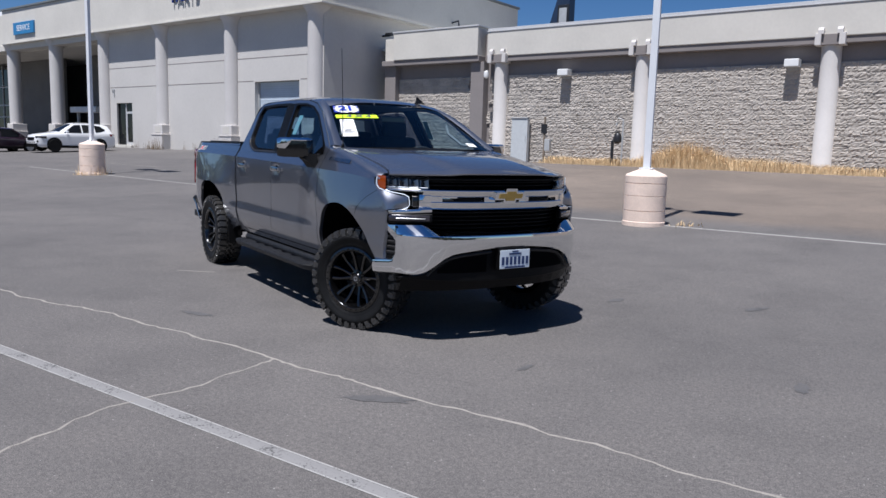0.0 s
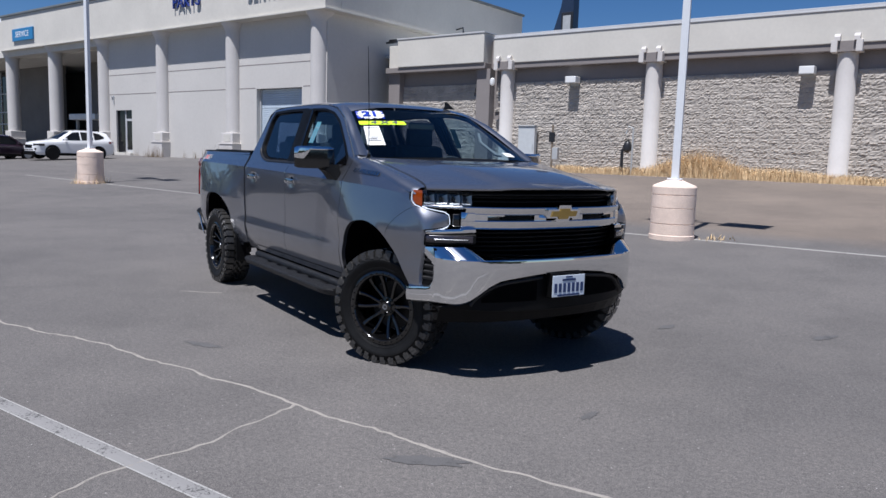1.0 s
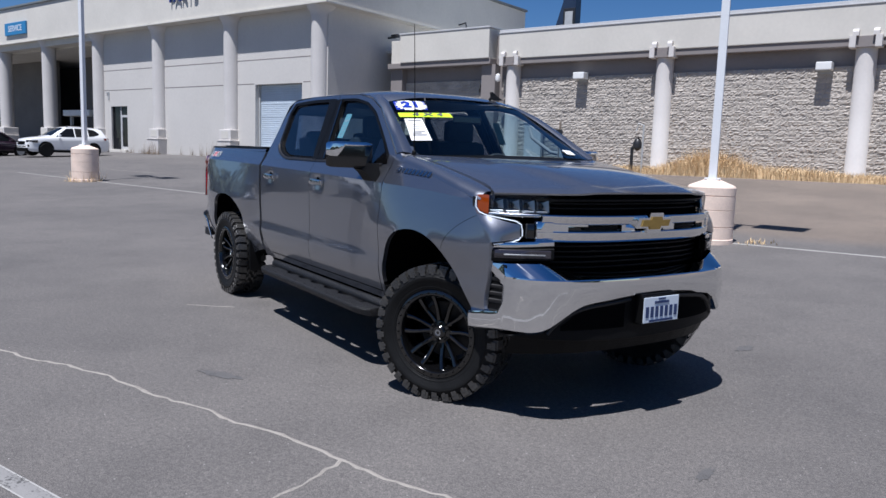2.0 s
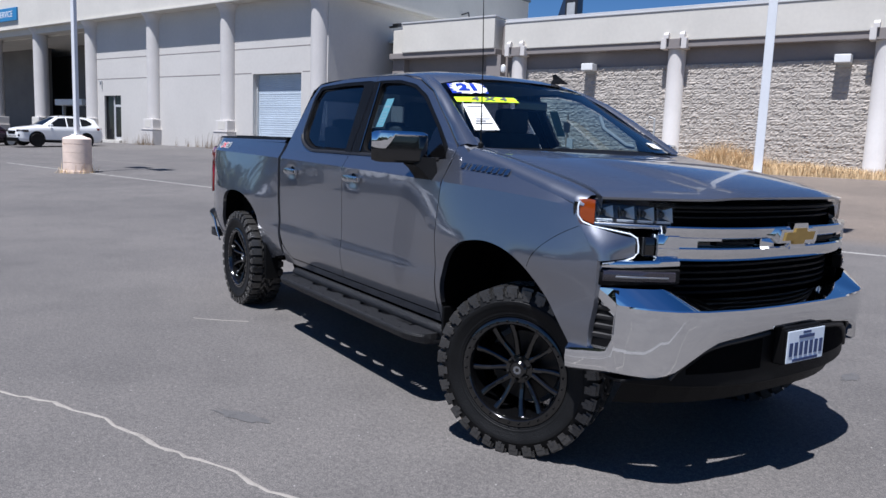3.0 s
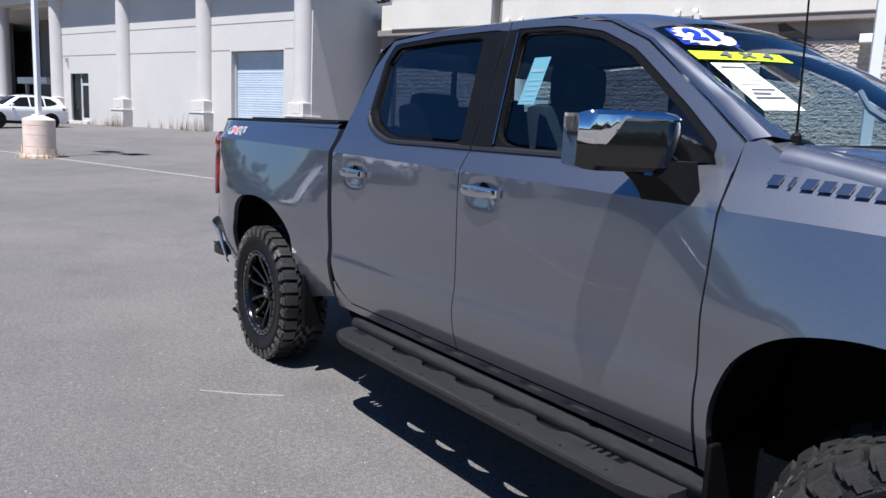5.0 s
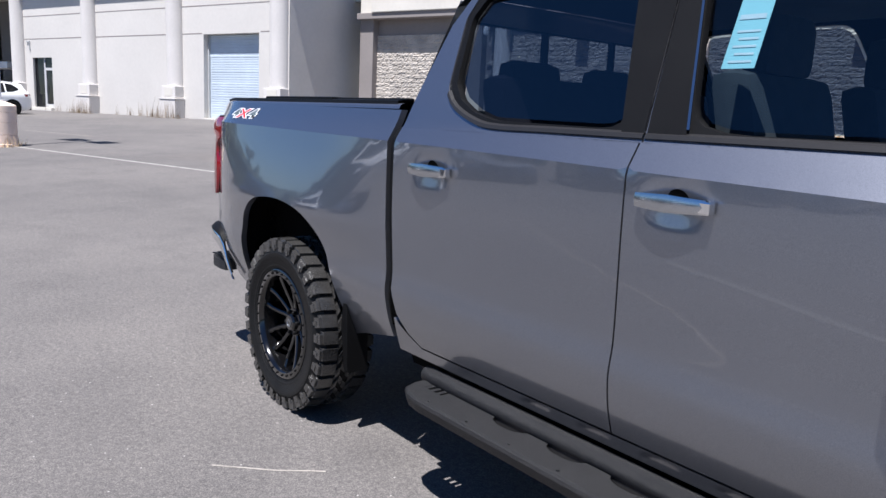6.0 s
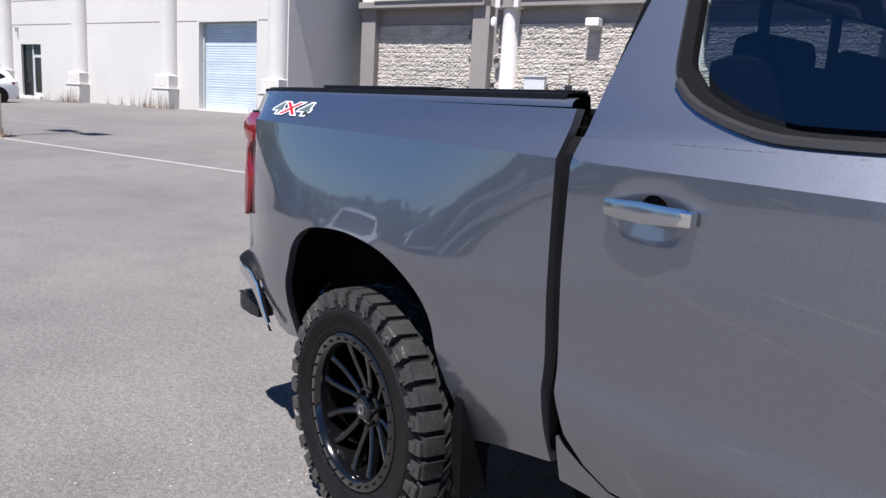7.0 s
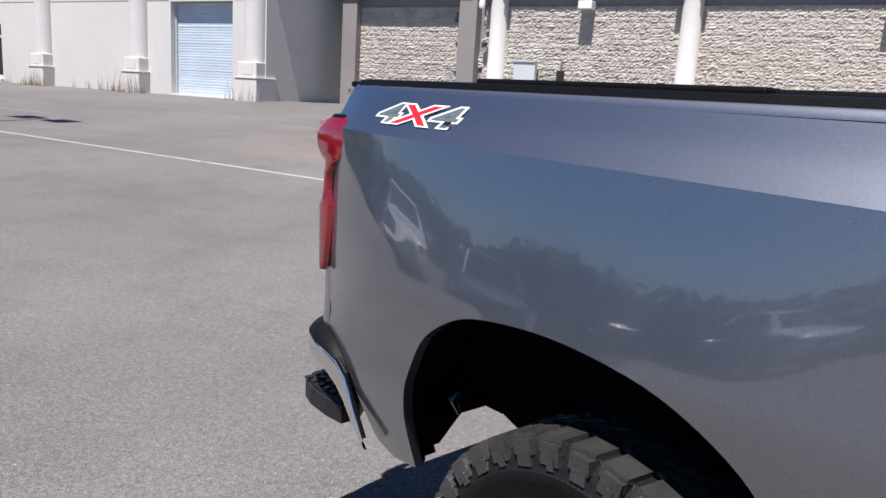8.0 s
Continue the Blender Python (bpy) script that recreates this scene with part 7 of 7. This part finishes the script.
_r = random.Random(11)
_spots = []
for _i in range(24000):
    _a = _r.uniform(-14, 7)
    _d = 27.0 - abs(_r.gauss(0, 0.8))
    if _d < 24.6:
        continue
    _h = 0.16 + 0.22 * _r.random() + 0.10 * noise.noise((_a * 0.7, _d, 3.0))
    _big = math.exp(-((_a + 7.5) / 1.6) ** 2) * max(0, 1 - (27 - _d) / 1.8)
    _h += _big * (0.55 + 0.75 * _r.random()) + 0.25 * math.exp(-((_a + 4.2) / 1.5) ** 2) * _r.random()
    if _d < 25.6:
        _h *= 0.5
    _spots.append((*place(_a, _d), max(0.08, _h), _r.uniform(0.1, 0.7)))
blades("dry_grass", _spots, "tall straw-yellow dry grass along the stone wall", DRY_GRASS, 2)
_spots = []
for _k in range(6):
    _c = -26.5 - 7.2 * _k
    for _i in range(150 if _k in (1, 2) else 60):
        _spots.append((*place(_c + _r.uniform(-1.0, 1.1), 22.38 - abs(_r.gauss(0, 0.14))), _r.uniform(0.15, 1.15) * _r.random() + 0.12, _r.uniform(0.05, 0.3)))
for _i in range(150):
    _c = _r.choice((-38.5, -37.3, -36.4, -35.6, -41.9, -45.2, -44.0, -48.0))
    _spots.append((*place(_c + _r.gauss(0, 0.16), 22.96 - abs(_r.gauss(0, 0.10))), _r.uniform(0.1, 0.85) * _r.random() + 0.1, _r.uniform(0.05, 0.3)))
blades("dead_weeds", _spots, "thin dead brown weeds along the white wall", WEED, 3, "weeds")
_spots = []
for _i in range(170):
    _a2 = _r.uniform(0, 6.28)
    _q = 0.40 + abs(_r.gauss(0, 0.10))
    _spots.append((0.30 + _q * math.cos(_a2), 22.9 + _q * math.sin(_a2), _r.uniform(0.06, 0.42) * _r.random() + 0.05, _r.uniform(0.2, 0.8)))
for _i in range(60):
    _spots.append((7.35 + _r.gauss(0, 0.16), 3.42 + _r.gauss(0, 0.10), _r.uniform(0.02, 0.10), _r.uniform(0.3, 1.0)))
blades("pole_weeds", _spots, "small dry weeds round the lamp pole bases", DRY_GRASS, 4, "weeds")


# ---- other parked cars ----
def sedan(m, paint, label, tall, length, wide):
    """A parked saloon seen from afar: body, glasshouse, wheels and lamps; it faces -y."""
    th = empty("sedan", m)
    L, W, H = length, wide / 2, tall
    belt = 0.60 * H
    deck = 0.56 * H
    stations = [(-L / 2, 0.72, 0.36, 0.30 * H), (-L / 2 + 0.12, 0.90, 0.24, 0.46 * H), (-L / 2 + 0.5, 0.98, 0.22, 0.53 * H), (-L / 2 + 1.15, 1.0, 0.22, belt), (0, 1.0, 0.22, belt + 0.02), (L / 2 - 0.9, 1.0, 0.22, belt + 0.05), (L / 2 - 0.25, 0.97, 0.26, deck + 0.06), (L / 2 - 0.04, 0.90, 0.32, deck), (L / 2, 0.80, 0.42, 0.40 * H)]
    rows = []
    for y, f, lo, hi in stations:
        w = W * f
        rows.append([(-w * 0.8, y, lo), (-w * 0.97, y, lo + 0.10), (-w, y, (lo + hi) / 2), (-w * 0.96, y, hi - 0.08), (-w * 0.84, y, hi), (0, y, hi + 0.03), (w * 0.84, y, hi), (w * 0.96, y, hi - 0.08), (w, y, (lo + hi) / 2), (w * 0.97, y, lo + 0.10), (w * 0.8, y, lo)])
    bm = loft(rows, close=True)
    bm.verts.ensure_lookup_table()
    bm.faces.new(bm.verts[:11])
    bm.faces.new(bm.verts[-11:])
    part("body", bm, paint, th, smooth=True)
    y0, y1, y2, y3 = -L / 2 + 1.1, -L / 2 + 1.85, L / 2 - 1.35, L / 2 - 0.55
    cab = loft([[(-W * 0.86, y0, belt), (W * 0.86, y0, belt), (W * 0.86, y3, belt + 0.03), (-W * 0.86, y3, belt + 0.03)], [(-W * 0.70, y1, H - 0.09), (W * 0.70, y1, H - 0.09), (W * 0.70, y2, H - 0.08), (-W * 0.70, y2, H - 0.08)]], close=True)
    part("glasshouse", cab, WINDOW, th, "dark windows")
    bm = loft([[(-W * 0.72, y1 - 0.06, H - 0.10), (-W * 0.55, y1 - 0.02, H - 0.03), (0, y1, H), (W * 0.55, y1 - 0.02, H - 0.03), (W * 0.72, y1 - 0.06, H - 0.10)], [(-W * 0.72, (y1 + y2) / 2, H - 0.08), (-W * 0.55, (y1 + y2) / 2, H), (0, (y1 + y2) / 2, H + 0.02), (W * 0.55, (y1 + y2) / 2, H), (W * 0.72, (y1 + y2) / 2, H - 0.08)], [(-W * 0.72, y2 + 0.1, H - 0.10), (-W * 0.55, y2 + 0.06, H - 0.04), (0, y2 + 0.05, H - 0.02), (W * 0.55, y2 + 0.06, H - 0.04), (W * 0.72, y2 + 0.1, H - 0.10)]])
    part("roof", bm, paint, th, smooth=True)
    for s in (-1, 1):
        for ya, yb, q in ((y0, y1, 0.05), ((y0 + y3) / 2 - 0.1, (y1 + y2) / 2 - 0.05, 0.03), (y3 - 0.05, y2 + 0.02, 0.06)):
            part("pillar", tube([(s * W * 0.87, ya, belt), (s * W * 0.71, yb, H - 0.08)], q, 8), paint, th)
        for yw in (-L / 2 + 0.9, L / 2 - 0.95):
            r = 0.33
            bm = lathe([(r * 0.72, -0.105), (r * 0.95, -0.11), (r, -0.08), (r, 0.08), (r * 0.95, 0.11), (r * 0.72, 0.105)], 28, "x")
            bmesh.ops.translate(bm, verts=bm.verts, vec=(s * (W - 0.10), yw, r))
            t = part("wheel", bm, RUBBER, th, smooth=True)
            bm = lathe([(r * 0.7, -0.113), (r * 0.62, -0.09), (r * 0.3, -0.10), (r * 0.12, -0.115), (r * 0.12, 0.115), (r * 0.3, 0.10), (r * 0.62, 0.09), (r * 0.7, 0.113)], 20, "x")
            bmesh.ops.translate(bm, verts=bm.verts, vec=(s * (W - 0.10), yw, r))
            part("rim", bm, METAL_GREY, t)
            arch = lathe([(r + 0.07, -0.03), (r + 0.07, 0.03), (r * 0.9, 0.03)], 24, "x")
            bmesh.ops.translate(arch, verts=arch.verts, vec=(s * (W - 0.022), yw, r + 0.02))
            part("wheel_arch", arch, BLACK_PLASTIC, th)
        part("headlight", boxes((s * W * 0.72 - 0.17, s * W * 0.72 + 0.17, -L / 2 + 0.02, -L / 2 + 0.3, 0.42 * H, 0.50 * H), bevel=0.04), SILVER_REFL, th)
        part("tail_lamp", boxes((s * W * 0.78 - 0.14, s * W * 0.78 + 0.14, L / 2 - 0.2, L / 2 - 0.005, 0.45 * H, 0.58 * H), bevel=0.03), RED_LENS, th)
        part("door_mirror", boxes((s * (W + 0.06) - 0.09, s * (W + 0.06) + 0.09, y0 + 0.35, y0 + 0.47, belt + 0.02, belt + 0.17), bevel=0.03), paint, th)
        part("sill", boxes((s * (W - 0.03) - 0.03, s * (W - 0.03) + 0.03, -L / 2 + 1.25, L / 2 - 1.3, 0.2, 0.34), bevel=0.01), BLACK_PLASTIC, th)
    part("grille", boxes((-0.42, 0.42, -L / 2 - 0.015, -L / 2 + 0.1, 0.32 * H, 0.44 * H), bevel=0.02), BLACK_PLASTIC, th)
    part("front_skirt", boxes((-W * 0.8, W * 0.8, -L / 2 - 0.01, -L / 2 + 0.15, 0.2, 0.34), bevel=0.03), BLACK_PLASTIC, th)
    return tagged(th, label, "car")


# stations of the suv: y, half width, sill, belt, half width of the top, height of the top
SUV = [(-2.31, 0.60, 0.44, 0.62, 0.50, 0.66), (-2.25, 0.74, 0.30, 0.82, 0.60, 0.86), (-2.08, 0.84, 0.24, 0.93, 0.66, 0.96), (-1.70, 0.89, 0.24, 0.98, 0.70, 1.035), (-1.25, 0.90, 0.24, 1.02, 0.72, 1.09), (-1.02, 0.90, 0.24, 1.04, 0.72, 1.13), (-0.60, 0.90, 0.24, 1.055, 0.66, 1.42), (-0.22, 0.90, 0.24, 1.065, 0.61, 1.635), (0.20, 0.90, 0.24, 1.08, 0.60, 1.70), (0.90, 0.90, 0.24, 1.10, 0.595, 1.705), (1.55, 0.90, 0.24, 1.13, 0.58, 1.665), (1.95, 0.88, 0.27, 1.15, 0.56, 1.585), (2.13, 0.86, 0.30, 1.13, 0.60, 1.30), (2.24, 0.84, 0.36, 1.00, 0.68, 1.07), (2.31, 0.78, 0.44, 0.84, 0.70, 0.90)]


def suv_at(y):
    ys = [r[0] for r in SUV]
    return [float(np.interp(y, ys, [r[k] for r in SUV])) for k in range(1, 6)]


def suv_side(y, z):
    """Half width of the glasshouse at a height."""
    w, _lo, belt, tw, top = suv_at(y)
    return w * 0.95 + (tw - w * 0.95) * min(1.0, max(0.0, (z - belt) / max(0.05, top - 0.05 - belt)))


def suv(m, paint, label):
    """A parked compact suv: one rounded shell with panes, cladding, arches and wheels; it faces -y."""
    th = empty("compact_suv", m)
    rows = []
    ys = []
    for a, b in zip(SUV, SUV[1:]):
        k = max(1, int((b[0] - a[0]) / 0.12))
        ys += [a[0] + (b[0] - a[0]) * i / k for i in range(k)]
    for y in ys + [SUV[-1][0]]:
        w, lo, belt, tw, top = suv_at(y)
        right = [(w * 0.90, lo), (w * 0.985, lo + 0.10), (w, lo + 0.25 * (belt - lo)), (w * 0.985, lo + 0.5 * (belt - lo)), (w * 1.0, lo + 0.74 * (belt - lo)), (w * 0.985, belt - 0.05), (w * 0.95, belt), (tw, top - 0.05), (tw * 0.9, top - 0.012), (tw * 0.5, top + 0.012), (0, top + 0.02)]
        rows.append([(-x, y, z) for x, z in right] + [(x, y, z) for x, z in right[-2::-1]])
    bm = loft(rows)
    bm.verts.ensure_lookup_table()
    n = len(rows[0])
    bm.faces.new(bm.verts[:n])
    bm.faces.new(bm.verts[-n:])
    body = part("body", bm, paint, th, smooth=True)
    body.data.set_sharp_from_angle(angle=radians(50))
    # windscreen and tailgate glass follow the shell
    for name, ya, yb, f in (("windscreen", -0.98, -0.27, 0.90), ("rear_window", 1.97, 2.12, 0.86)):
        rows = []
        for i in range(7):
            y = ya + (yb - ya) * i / 6
            _w, _lo, _b, tw, top = suv_at(y)
            rows.append([(tw * f * q, y - 0.006 if ya < 0 else y + 0.006, top + 0.026 - 0.035 * q * q) for q in (-1, -0.5, 0, 0.5, 1)])
        part(name, loft(rows), WINDOW, th, smooth=True)
    for s in (-1, 1):
        for pts in (((-0.80, 1.10), (-0.66, 1.20), (-0.14, 1.565), (0.24, 1.60), (0.24, 1.11)), ((0.31, 1.115), (0.31, 1.605), (1.00, 1.60), (1.00, 1.15)), ((1.07, 1.165), (1.07, 1.595), (1.42, 1.55), (1.70, 1.36), (1.66, 1.28), (1.35, 1.19))):
            loop = densify([Vector((y, z)) for y, z in pts], 5)
            c = sum((Vector((p[0], p[1])) for p in loop), Vector((0, 0))) / len(loop)
            bm = bmesh.new()
            hub = bm.verts.new((s * (suv_side(c.x, c.y) + 0.012), c.x, c.y))
            ring = [bm.verts.new((s * (suv_side(p[0], p[1]) + 0.012), p[0], p[1])) for p in loop]
            for i in range(len(ring)):
                bm.faces.new((hub, ring[i], ring[(i + 1) % len(ring)]))
            part("side_window", bm, WINDOW, th)
        part("roof_rail", tube([(s * 0.56, -0.10, 1.66), (s * 0.57, 0.0, 1.735), (s * 0.56, 1.35, 1.735), (s * 0.55, 1.48, 1.67)], 0.02, 6), BLACK_PLASTIC, th)
        part("cladding", boxes((s * 0.885 - 0.03, s * 0.885 + 0.03, -1.05, 1.02, 0.22, 0.37), bevel=0.02), BLACK_PLASTIC, th)
        for yw in (-1.37, 1.30):
            well = lathe([(0.02, -0.14), (0.395, -0.14), (0.425, 0.012), (0.40, 0.016), (0.37, 0.002), (0.02, 0.002)], 28, "x")
            bmesh.ops.scale(well, verts=well.verts, vec=(s, 1, 1))
            bmesh.ops.translate(well, verts=well.verts, vec=(s * 0.897, yw, 0.40))
            part("wheel_arch", well, BLACK_PLASTIC, th)
            bm = lathe([(0.25, -0.10), (0.34, -0.105), (0.355, -0.08), (0.355, 0.08), (0.34, 0.105), (0.25, 0.10)], 28, "x")
            bmesh.ops.translate(bm, verts=bm.verts, vec=(s * 0.835, yw, 0.355))
            tyre = part("wheel", bm, RUBBER, th, smooth=True)
            bm = bmesh.new()
            for k in range(5):
                wedge(bm, s * 0.885, s * 0.925, k * 1.2566 - 0.12, k * 1.2566 + 0.12, 0.05, 0.245)
            bmesh.ops.translate(bm, verts=bm.verts, vec=(0, yw, 0.355))
            part("rim", bm, BLACK_FRAME, tyre)
        part("headlight", extruded([(s * 0.54, -2.285), (s * 0.72, -2.265), (s * 0.865, -2.04), (s * 0.895, -1.80), (s * 0.80, -1.95)], 0.74, 0.87, "z"), SMOKED, th)
        part("fog_lamp", boxes((s * 0.66 - 0.10, s * 0.66 + 0.10, -2.275, -2.18, 0.50, 0.62), bevel=0.03), BLACK_PLASTIC, th)
        part("tail_lamp", extruded([(s * 0.62, 2.245), (s * 0.80, 2.235), (s * 0.885, 2.02), (s * 0.87, 1.90), (s * 0.80, 2.05)], 0.97, 1.10, "z"), RED_LENS, th)
        part("door_mirror", boxes((s * 0.98 - 0.10, s * 0.98 + 0.10, -0.72, -0.60, 1.09, 1.23), bevel=0.04), paint, th)
    part("grille", boxes((-0.44, 0.44, -2.335, -2.2, 0.62, 0.80), bevel=0.04), BLACK_PLASTIC, th)
    part("front_skirt", boxes((-0.70, 0.70, -2.325, -2.1, 0.23, 0.44), bevel=0.05), BLACK_PLASTIC, th)
    part("rear_skirt", boxes((-0.74, 0.74, 2.1, 2.325, 0.30, 0.50), bevel=0.05), BLACK_PLASTIC, th)
    return tagged(th, label, "car")


WHITE_CAR = mat("white car paint", (0.75, 0.75, 0.75), 0.3, var=0.02, scale=1, coat=0.8)
DARK_CAR = mat("dark plum car paint", (0.03, 0.014, 0.028), 0.3, 0.3, var=0.1, scale=1, coat=1.0)
suv(pose(2.20, 44.6, ground(2.20, 44.6), 0, 0, -72), WHITE_CAR, "white compact suv with black cladding parked by the porch")
sedan(pose(-1.6, 46.6, ground(-1.6, 46.6), 0, 0, 118), DARK_CAR, "dark plum sedan parked beside a white suv", 1.45, 4.8, 1.82)


SILVER_CAR = mat("silver car paint", (0.42, 0.43, 0.45), 0.3, 0.6, var=0.02, scale=1, coat=1.0)
BLACK_CAR = mat("black car paint", (0.012, 0.012, 0.014), 0.25, var=0.05, scale=1, coat=1.0)
for _i in range(9):
    _x, _y = -7.2 - 2.45 * _i, 18.5 - 1.75 * _i
    _m, _k = pose(_x, _y, ground(_x, _y), 0, 0, 35), (_i * 2 + _i // 4) % 3
    if _k == 1:
        _car = sedan(_m, SILVER_CAR, "silver sedan in the row across the lot", 1.47, 4.8, 1.85)
    else:
        _car = suv(_m, *((BLACK_CAR, "black suv in the row across the lot") if _k == 0 else (WHITE_CAR, "white suv in the row across the lot")))
    _car["group"] = "row of cars across the lot"


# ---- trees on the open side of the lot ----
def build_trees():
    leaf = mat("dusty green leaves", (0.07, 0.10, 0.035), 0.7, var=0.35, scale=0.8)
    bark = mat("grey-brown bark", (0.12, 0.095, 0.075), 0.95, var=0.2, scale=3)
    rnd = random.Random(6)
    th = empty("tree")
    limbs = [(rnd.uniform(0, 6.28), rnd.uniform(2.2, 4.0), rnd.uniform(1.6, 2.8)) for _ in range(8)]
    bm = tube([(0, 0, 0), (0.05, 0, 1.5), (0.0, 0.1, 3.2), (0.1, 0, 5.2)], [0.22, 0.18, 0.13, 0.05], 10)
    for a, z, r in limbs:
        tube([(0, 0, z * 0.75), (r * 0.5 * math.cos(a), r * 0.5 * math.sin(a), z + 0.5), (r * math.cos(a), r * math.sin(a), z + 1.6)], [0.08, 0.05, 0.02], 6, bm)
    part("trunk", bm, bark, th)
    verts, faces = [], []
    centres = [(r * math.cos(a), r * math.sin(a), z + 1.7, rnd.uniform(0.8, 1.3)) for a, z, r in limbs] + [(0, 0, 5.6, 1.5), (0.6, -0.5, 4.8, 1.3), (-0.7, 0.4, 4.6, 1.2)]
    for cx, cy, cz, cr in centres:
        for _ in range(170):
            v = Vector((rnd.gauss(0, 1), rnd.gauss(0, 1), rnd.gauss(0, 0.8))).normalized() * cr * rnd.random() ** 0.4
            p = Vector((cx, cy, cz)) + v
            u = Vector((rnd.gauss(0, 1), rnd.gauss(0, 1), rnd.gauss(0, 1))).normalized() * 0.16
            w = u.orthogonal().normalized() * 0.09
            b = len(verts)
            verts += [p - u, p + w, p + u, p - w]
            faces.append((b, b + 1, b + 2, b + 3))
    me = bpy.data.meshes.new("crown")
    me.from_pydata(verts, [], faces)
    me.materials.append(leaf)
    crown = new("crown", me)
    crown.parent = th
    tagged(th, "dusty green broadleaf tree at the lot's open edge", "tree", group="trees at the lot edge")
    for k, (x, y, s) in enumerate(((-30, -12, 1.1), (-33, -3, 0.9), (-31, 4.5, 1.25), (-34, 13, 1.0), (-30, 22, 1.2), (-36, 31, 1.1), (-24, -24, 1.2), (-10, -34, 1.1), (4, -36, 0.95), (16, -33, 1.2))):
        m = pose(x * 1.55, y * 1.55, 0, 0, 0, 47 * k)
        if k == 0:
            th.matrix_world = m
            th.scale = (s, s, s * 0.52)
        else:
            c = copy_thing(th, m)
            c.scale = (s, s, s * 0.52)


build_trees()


def build_far_woods():
    """A dark line of trees and brush closing the open side of the lot."""
    rnd = random.Random(17)
    verts, faces = [], []
    for k in range(150):
        ang = radians(98 + 195 * k / 149)
        rad = 52 + rnd.uniform(-5, 6)
        cx, cy = rad * math.cos(ang), rad * math.sin(ang)
        top = 2.9 + 1.7 * noise.noise((k * 0.21, 0.0, 4.0)) + rnd.uniform(-0.5, 0.7)
        for _ in range(90):
            p = Vector((cx + rnd.gauss(0, 1.3), cy + rnd.gauss(0, 1.3), max(0.1, top * rnd.random() ** 0.6)))
            u = Vector((rnd.gauss(0, 1), rnd.gauss(0, 1), rnd.gauss(0, 1))).normalized() * 0.55
            w = u.orthogonal().normalized() * 0.36
            b = len(verts)
            verts += [p - u, p + w, p + u, p - w]
            faces.append((b, b + 1, b + 2, b + 3))
    me = bpy.data.meshes.new("far_woods")
    me.from_pydata(verts, [], faces)
    me.materials.append(mat("dark green brush", (0.045, 0.06, 0.03), 0.8, var=0.35, scale=0.4))
    tagged(new("far_woods", me), "dark line of trees and brush beyond the lot", "trees", kind="stuff")


build_far_woods()


# ---- split-face stone, last ----
def build_stone():
    rnd = random.Random(21)

    def rock(w, h):
        """One split-face block: a ragged front and plain sides."""
        nx, nz = 7, 4
        vs, fs = [], []
        sx, sz = rnd.uniform(0, 90), rnd.uniform(0, 90)
        for i in range(nx + 1):
            for j in range(nz + 1):
                edge = i in (0, nx) or j in (0, nz)
                x, z = (i / nx - 0.5) * w, (j / nz - 0.5) * h
                d = -0.034 * noise.noise((x * 12 + sx, 3.0, z * 15 + sz)) - 0.014 * rnd.random() - (0.0 if edge else 0.014)
                vs.append((x + (0 if edge else rnd.uniform(-0.016, 0.016)), d, z + (0 if edge else rnd.uniform(-0.014, 0.014))))
        for i in range(nx):
            for j in range(nz):
                a = i * (nz + 1) + j
                fs.append((a, a + nz + 1, a + nz + 2, a + 1))
        rim = [i * (nz + 1) for i in range(nx + 1)] + [nx * (nz + 1) + j for j in range(1, nz + 1)] + [i * (nz + 1) + nz for i in range(nx - 1, -1, -1)] + [j for j in range(nz - 1, 0, -1)]
        b = len(vs)
        vs += [(vs[k][0], 0.07, vs[k][2]) for k in rim]
        n = len(rim)
        for k in range(n):
            fs.append((rim[k], b + k, b + (k + 1) % n, rim[(k + 1) % n]))
        return vs, fs
    sizes = (0.29, 0.39, 0.39, 0.49, 0.59)
    kinds = {}
    for w in sizes:
        kinds[w] = []
        for _ in range(5):
            vs, fs = rock(w + 0.006, 0.203)
            me = bpy.data.meshes.new("stone_block")
            me.from_pydata(vs, [], fs)
            me.materials.append(STONE)
            kinds[w].append(me)
    wall = bpy.data.objects["wall_wing"]
    verts, faces, singles = [], [], 0
    for row in range(22):
        z = 0.80 + 0.2 * row + 0.1
        a = -24.35 + rnd.uniform(0, 0.2)
        while a < 7:
            w = rnd.choice(sizes)
            c = a + w / 2
            a += w
            if -19.1 < c < -17.98:
                continue
            me = rnd.choice(kinds[w])
            depth = rnd.uniform(-0.012, 0.012)
            if -8.9 < c < -2.8 and singles < 300:
                ob = new("stone_block", me)
                ob.parent = wall
                ob.matrix_local = pose(c, 27.12 + depth, z)
                singles += 1
                continue
            vs, fs = rock(w + 0.006, 0.203)
            b = len(verts)
            verts += [(c + x, 27.12 + depth + y, z + q) for x, y, q in vs]
            faces += [tuple(b + i for i in f) for f in fs]
    me = bpy.data.meshes.new("stone_facing")
    me.from_pydata(verts, [], faces)
    me.materials.append(STONE)
    rest = new("stone_facing", me)
    rest.parent = wall
    tagged(rest, "rough split-face stone facing", kind="stuff")


build_stone()
